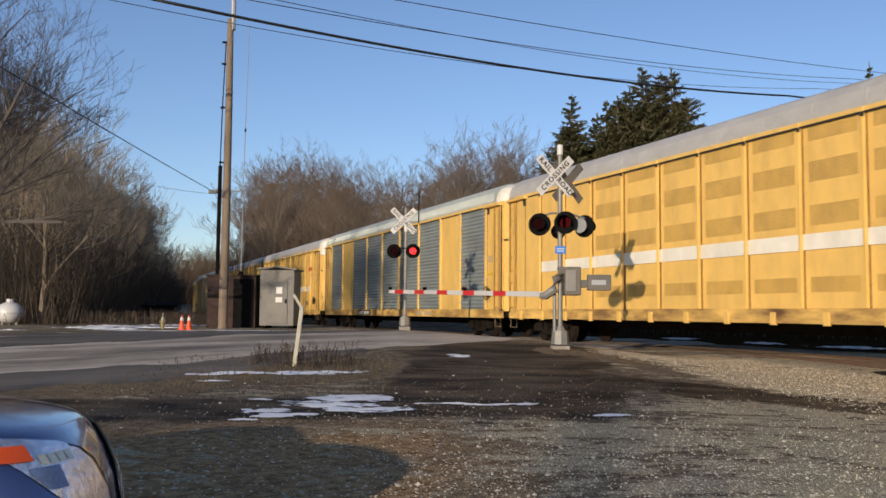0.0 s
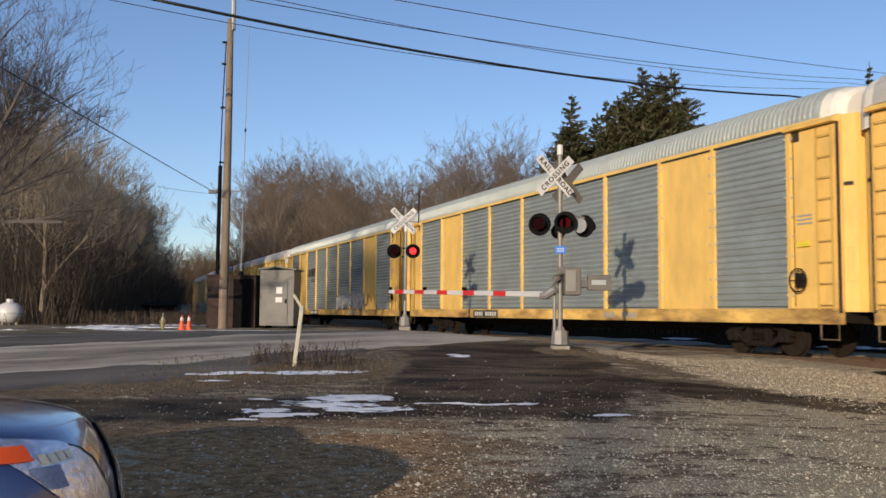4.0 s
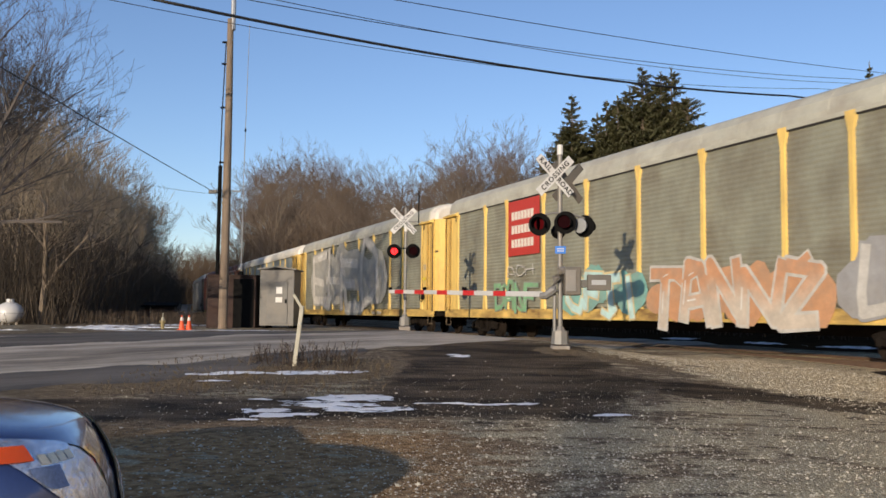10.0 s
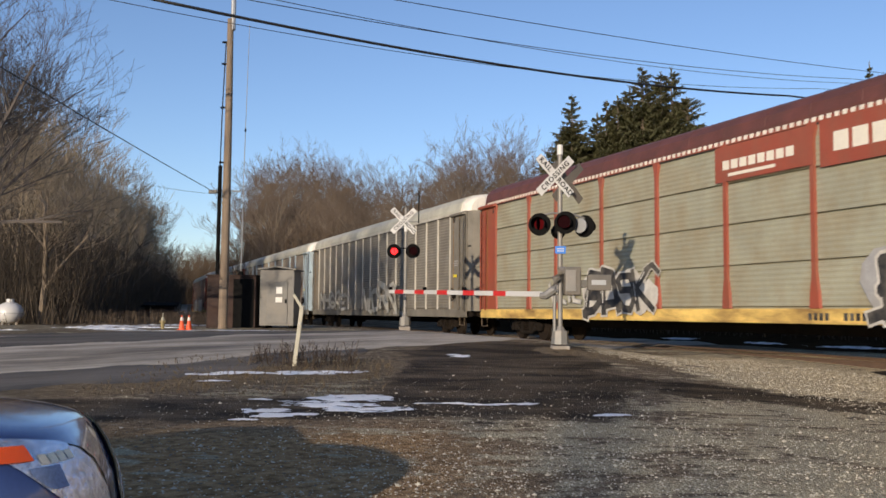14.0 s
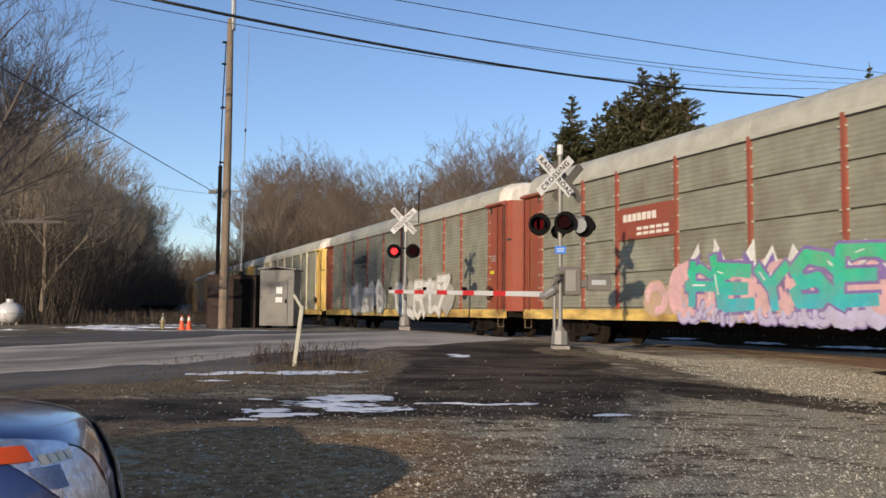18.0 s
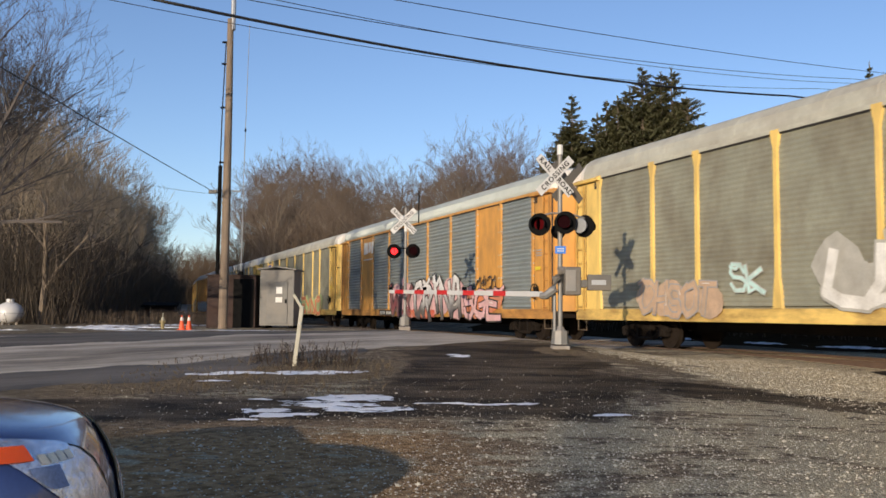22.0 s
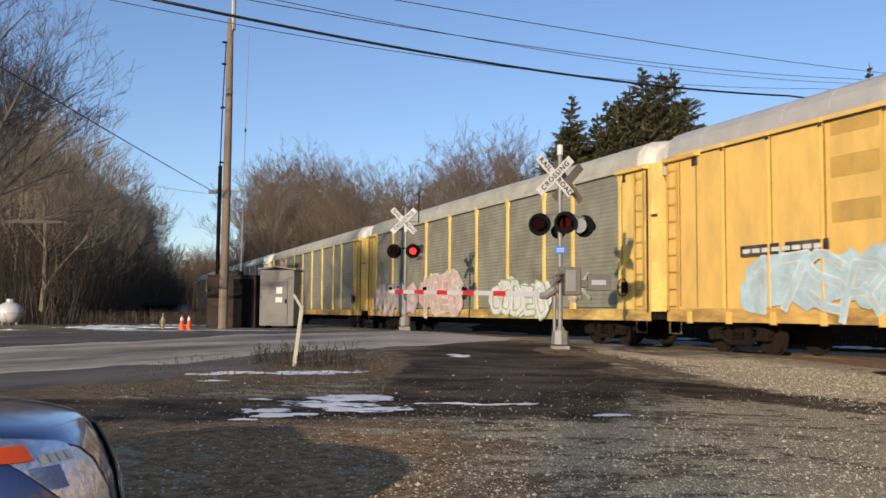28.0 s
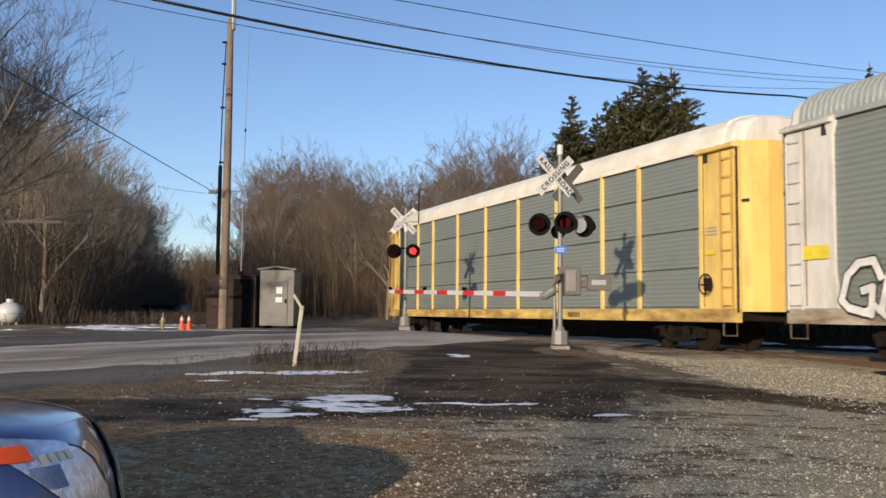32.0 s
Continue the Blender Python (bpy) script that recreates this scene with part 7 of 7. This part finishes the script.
        S(-11.4, -5.0, 0.9, 2.3, P_FLESH, P_LAV, P_FAINT, weight=0.16, forms="RIOHES")
        S(8.6, 9.3, 1.5, 2.0, P_ORANGE, P_ORANGE)
        S(9.6, 11.0, 1.3, 2.4, P_FAINT, P_FAINT, weight=0.1, forms="OK")
    elif i == 25:
        shield_sign(car, -8.4, -6.7, 3.5, 5.15, M_YELP)
        letters("BUILDING AMERICA", 0.44, P_BLACK, car, pose(-3.7, SIDE - 0.047, 4.45, 90))
        S(-11.5, -9.7, 1.25, 2.05, P_GHOST, P_FAINT, weight=0.18, forms="USK")
        S(-8.9, -7.3, 1.2, 2.0, P_BLACK, P_GHOST, weight=0.18, forms="AEL")
        S(-6.2, -4.6, 1.3, 1.9, P_GHOST, P_GHOST, weight=0.1, forms="ORT")
    elif i == 26:
        S(-1.6, 6.0, 0.74, 1.75, P_TEAL, P_TEAL, P_TEAL, weight=0.3)
        S(-1.5, 5.4, 1.3, 2.3, F_TEAL, P_BLACK, F_TEAL, weight=0.2, forms="JUMED")
        S(5.8, 7.4, 0.8, 1.6, P_PURPLE, P_GREY, P_PURPLE)
        S(-3.4, -1.4, 0.8, 1.7, P_PURPLE, P_GREY, P_PURPLE)
        for xx in (-2.5, 3.2):
            plate(car, xx, xx + 0.8, 3.5, 4.15, M_SHRED, label="small red shield")
            bars(car, xx + 0.12, xx + 0.78, 3.6, 4.05, 3, 1, M_SIGNCR)
        plate(car, -12.4, -11.6, 2.2, 2.5, mat("label yellow", (0.75, 0.6, 0.05), 0.5), label="yellow label")
        S(-11.2, -9.4, 0.95, 2.3, P_WHITE, P_BLACK, weight=0.16, forms="GA")
    if i in (1, 4, 5, 19):
        part("number_board", box(-5.2, -2.9, SIDE - 0.02, SIDE + 0.002, 0.8, 1.08), P_BLACK, car, "black number board with pale bars")
        for k in range(10):
            if k != 4:
                part("number_bar", box(-5.05 + k * 0.21, -4.93 + k * 0.21, SIDE - 0.026, SIDE - 0.0205, 0.86, 1.02), P_WHITE, car, "pale bar")
    # stencilled data on the sill and the end
    if i not in (0,):
        for x0, n in ((hl * 0.35, 4), (hl * 0.35 + 1.0, 5)):
            for k in range(n):
                part("stencil_bar", box(x0 + k * 0.16, x0 + k * 0.16 + 0.1, SIDE - 0.008, SIDE + 0.002, 0.86, 1.02), P_GREY if i % 3 else P_BLACK, car, "stencilled character as a plain bar")
        plate(car, hl - 0.62, hl - 0.25, 2.5, 2.62, mat("label yellow", (0.75, 0.6, 0.05), 0.5), label="yellow label")
        for k in range(3):
            part("print_bar", box(hl - 0.66, hl - 0.22, SIDE - 0.006, SIDE + 0.006, 3.0 + k * 0.09, 3.04 + k * 0.09), P_GREY, car, "line of unreadable print")


W28, U22 = 27.0, 21.4
YW = dict(kind="wide", length=W28, panel=M_BLUEG, post=M_YEL, end=M_YEL, roof=M_ROOFG, ribbed=True, ribs=26, rib_depth=0.034, cap=M_ENDW, studs=True)


def unit(flip, paint=M_YEL, **more):
    return dict(dict(kind="unit", length=U22, panel=paint, post=paint, end=paint, roof=M_ROOFU, flip=flip, vent=M_YELV, post_width=0.065), **more)


def std(panel, post, roof, end=None, **more):
    return dict(kind="std", length=W28, panel=panel, post=post, end=end or post, roof=roof, **more)


SPECS = [
    (22.0, unit(True, stripe=True, label="yellow rail car unit with vent screens and a white band")),
    (29.3, dict(YW, label="yellow rail car with wide ribbed blue-grey screens")),
    (22.0, unit(False, stripe=True, length=21.0, slide=0.4, label="yellow rail car unit with red mark and white band")),
    (22.0, unit(True, stripe=True, length=21.2, slide=0.2, label="yellow rail car unit with vent screens and number panels")),
    (28.6, dict(YW, label="yellow rail car with wide ribbed blue-grey screens")),
    (28.6, dict(YW, label="yellow rail car with grey screens and white graffiti")),
    (22.0, unit(False, M_YELP, label="pale yellow rail car unit with vent screens")),
    (22.0, unit(True, M_YELP, label="pale yellow rail car unit with graffiti along its foot")),
    (28.6, std(M_OLIVE, M_YELP, M_ROOFW, rows=4, studs=True, flare=True, label="olive-grey rail car with cream roof and cyan graffiti")),
    (28.6, std(M_TANG, M_YELP, M_ROOFB, flare=True, label="tan-grey rail car with red sign and orange graffiti")),
    (28.6, std(M_TANG, M_YELP, M_ROOFB, flare=True, label="tan-grey rail car with large white block graffiti")),
    (28.6, std(M_PALEB, M_YELP, M_ROOFW, rows=4, ribs=24, label="pale blue-grey rail car with cream roof and cyan graffiti")),
    (28.6, std(M_OLIVE, M_OXIDE, M_ROOFR, rows=4, sill=M_YELP, flare=True, eave=M_OXIDE, tabs=True, label="grey rail car with oxide red roof and ends")),
    (28.6, dict(kind="ribs", length=W28, panel=M_DARKG, post=M_LTPOST, end=M_DARKG, roof=M_ROOFB, post_width=0.07, label="sooty grey rail car with many thin posts")),
    (28.6, std(M_BROWNG, M_LBLUE, M_ROOFB, rows=4, sill=M_DARKG, flare=True, label="rust-stained grey rail car with light blue posts")),
    (28.6, std(M_TANG, M_OXIDE, M_ROOFB, rows=4, sill=M_YELP, studs=True, label="tan-grey rail car with red posts and teal graffiti")),
    (28.6, std(M_TANG, M_OXIDE, M_ROOFB, sill=M_YELP, studs=True, label="tan-grey rail car with red posts and white graffiti")),
    (28.6, std(M_TANG, M_CRPOST, M_ROOFB, end=M_YELP, flare=True, label="tan-grey rail car with cream posts and white graffiti")),
    (28.6, std(M_TANG, M_YELP, M_ROOFB, flare=True, label="tan-grey rail car with flared yellow posts")),
    (28.6, dict(YW, post=M_YELO, end=M_YELO, label="orange-yellow rail car with grey screens and pink graffiti")),
    (28.6, std(M_TANG, M_YELP, M_ROOFB, flare=True, label="tan-grey rail car with orange and green graffiti")),
    (28.6, std(M_PALEB, M_YELP, M_ROOFW, rows=4, flare=True, label="light grey rail car with cream roof and yellow posts")),
    (21.5, unit(False, M_YELO, length=20.5, slide=0.1, label="grimy yellow rail car unit with blue graffiti")),
    (21.5, unit(True, length=20.5, slide=0.15, label="yellow rail car unit with black and white graffiti")),
    (28.6, std(M_TANG, M_YELP, M_ROOFB, flare=True, label="tan-grey rail car with pale pink and green graffiti")),
    (28.6, std(M_LTG, M_YELP, M_ROOFB, flare=True, label="grey rail car with flared yellow posts and a shield sign")),
    (28.6, std(M_GREENG, M_WPOST, M_ROOFG, sill=M_CRPOST, ribbed=True, ribs=30, rib_depth=0.016, flare=True, label="green-grey rail car with white posts and teal graffiti")),
    (28.6, std(M_GREENG, M_YELP, M_ROOFW, rows=4, label="green-grey rail car with white roof at the train's end")),
]
SPEED, FIRST = 22.4, -30.5


def build_train():
    cars, gap = [], FIRST
    for i, (pitch, spec) in enumerate(SPECS):
        ob = rail_car(spec)
        plain = set(ob.children)
        decorate(i, ob, spec["length"] / 2)
        shift = 0.0 if spec["kind"] == "unit" else 0.57
        for child in ob.children:
            if child not in plain and shift:
                child.matrix_basis = pose(-shift, 0, 0) @ child.matrix_basis
        centre = gap + pitch / 2 if i == 0 else gap - pitch / 2
        if i > 0:
            gap -= pitch
        if spec["kind"] == "unit":
            centre += spec.get("slide", -0.2 if spec["flip"] else 0.2)
        centre += shift
        cars.append((ob, centre, spec["length"]))
    return cars


TRAIN = build_train()



def motions():
    for ob, s0, length in TRAIN:
        rows = []
        for k in range(33):
            s = s0 + SPEED * k
            a, _ = track(s + length * 0.36)
            b, _ = track(s - length * 0.36)
            h = a - b
            c = (a + b) / 2
            rows.append((float(k), pose(c.x, c.y, RAIL, 0, 0, math.degrees(math.atan2(h.y, h.x)))))
        walk(ob, rows)

    # added shutters imitate the lamps flashing in turn, one beat of 1.33 s
    for vane, phase in FLASHERS:
        rows, at = [], vane.matrix_basis.translation
        for k in range(161):
            t = k * 0.2
            beat = (t / 1.33 + phase - 0.5 / 1.33) % 1.0
            away = min(beat, 1 - beat)
            rows.append((t, pose(at.x, at.y, at.z, 0, 0, 86 * (1 - smooth(0.17, 0.32, away)))))
        walk(vane, rows)


motions()
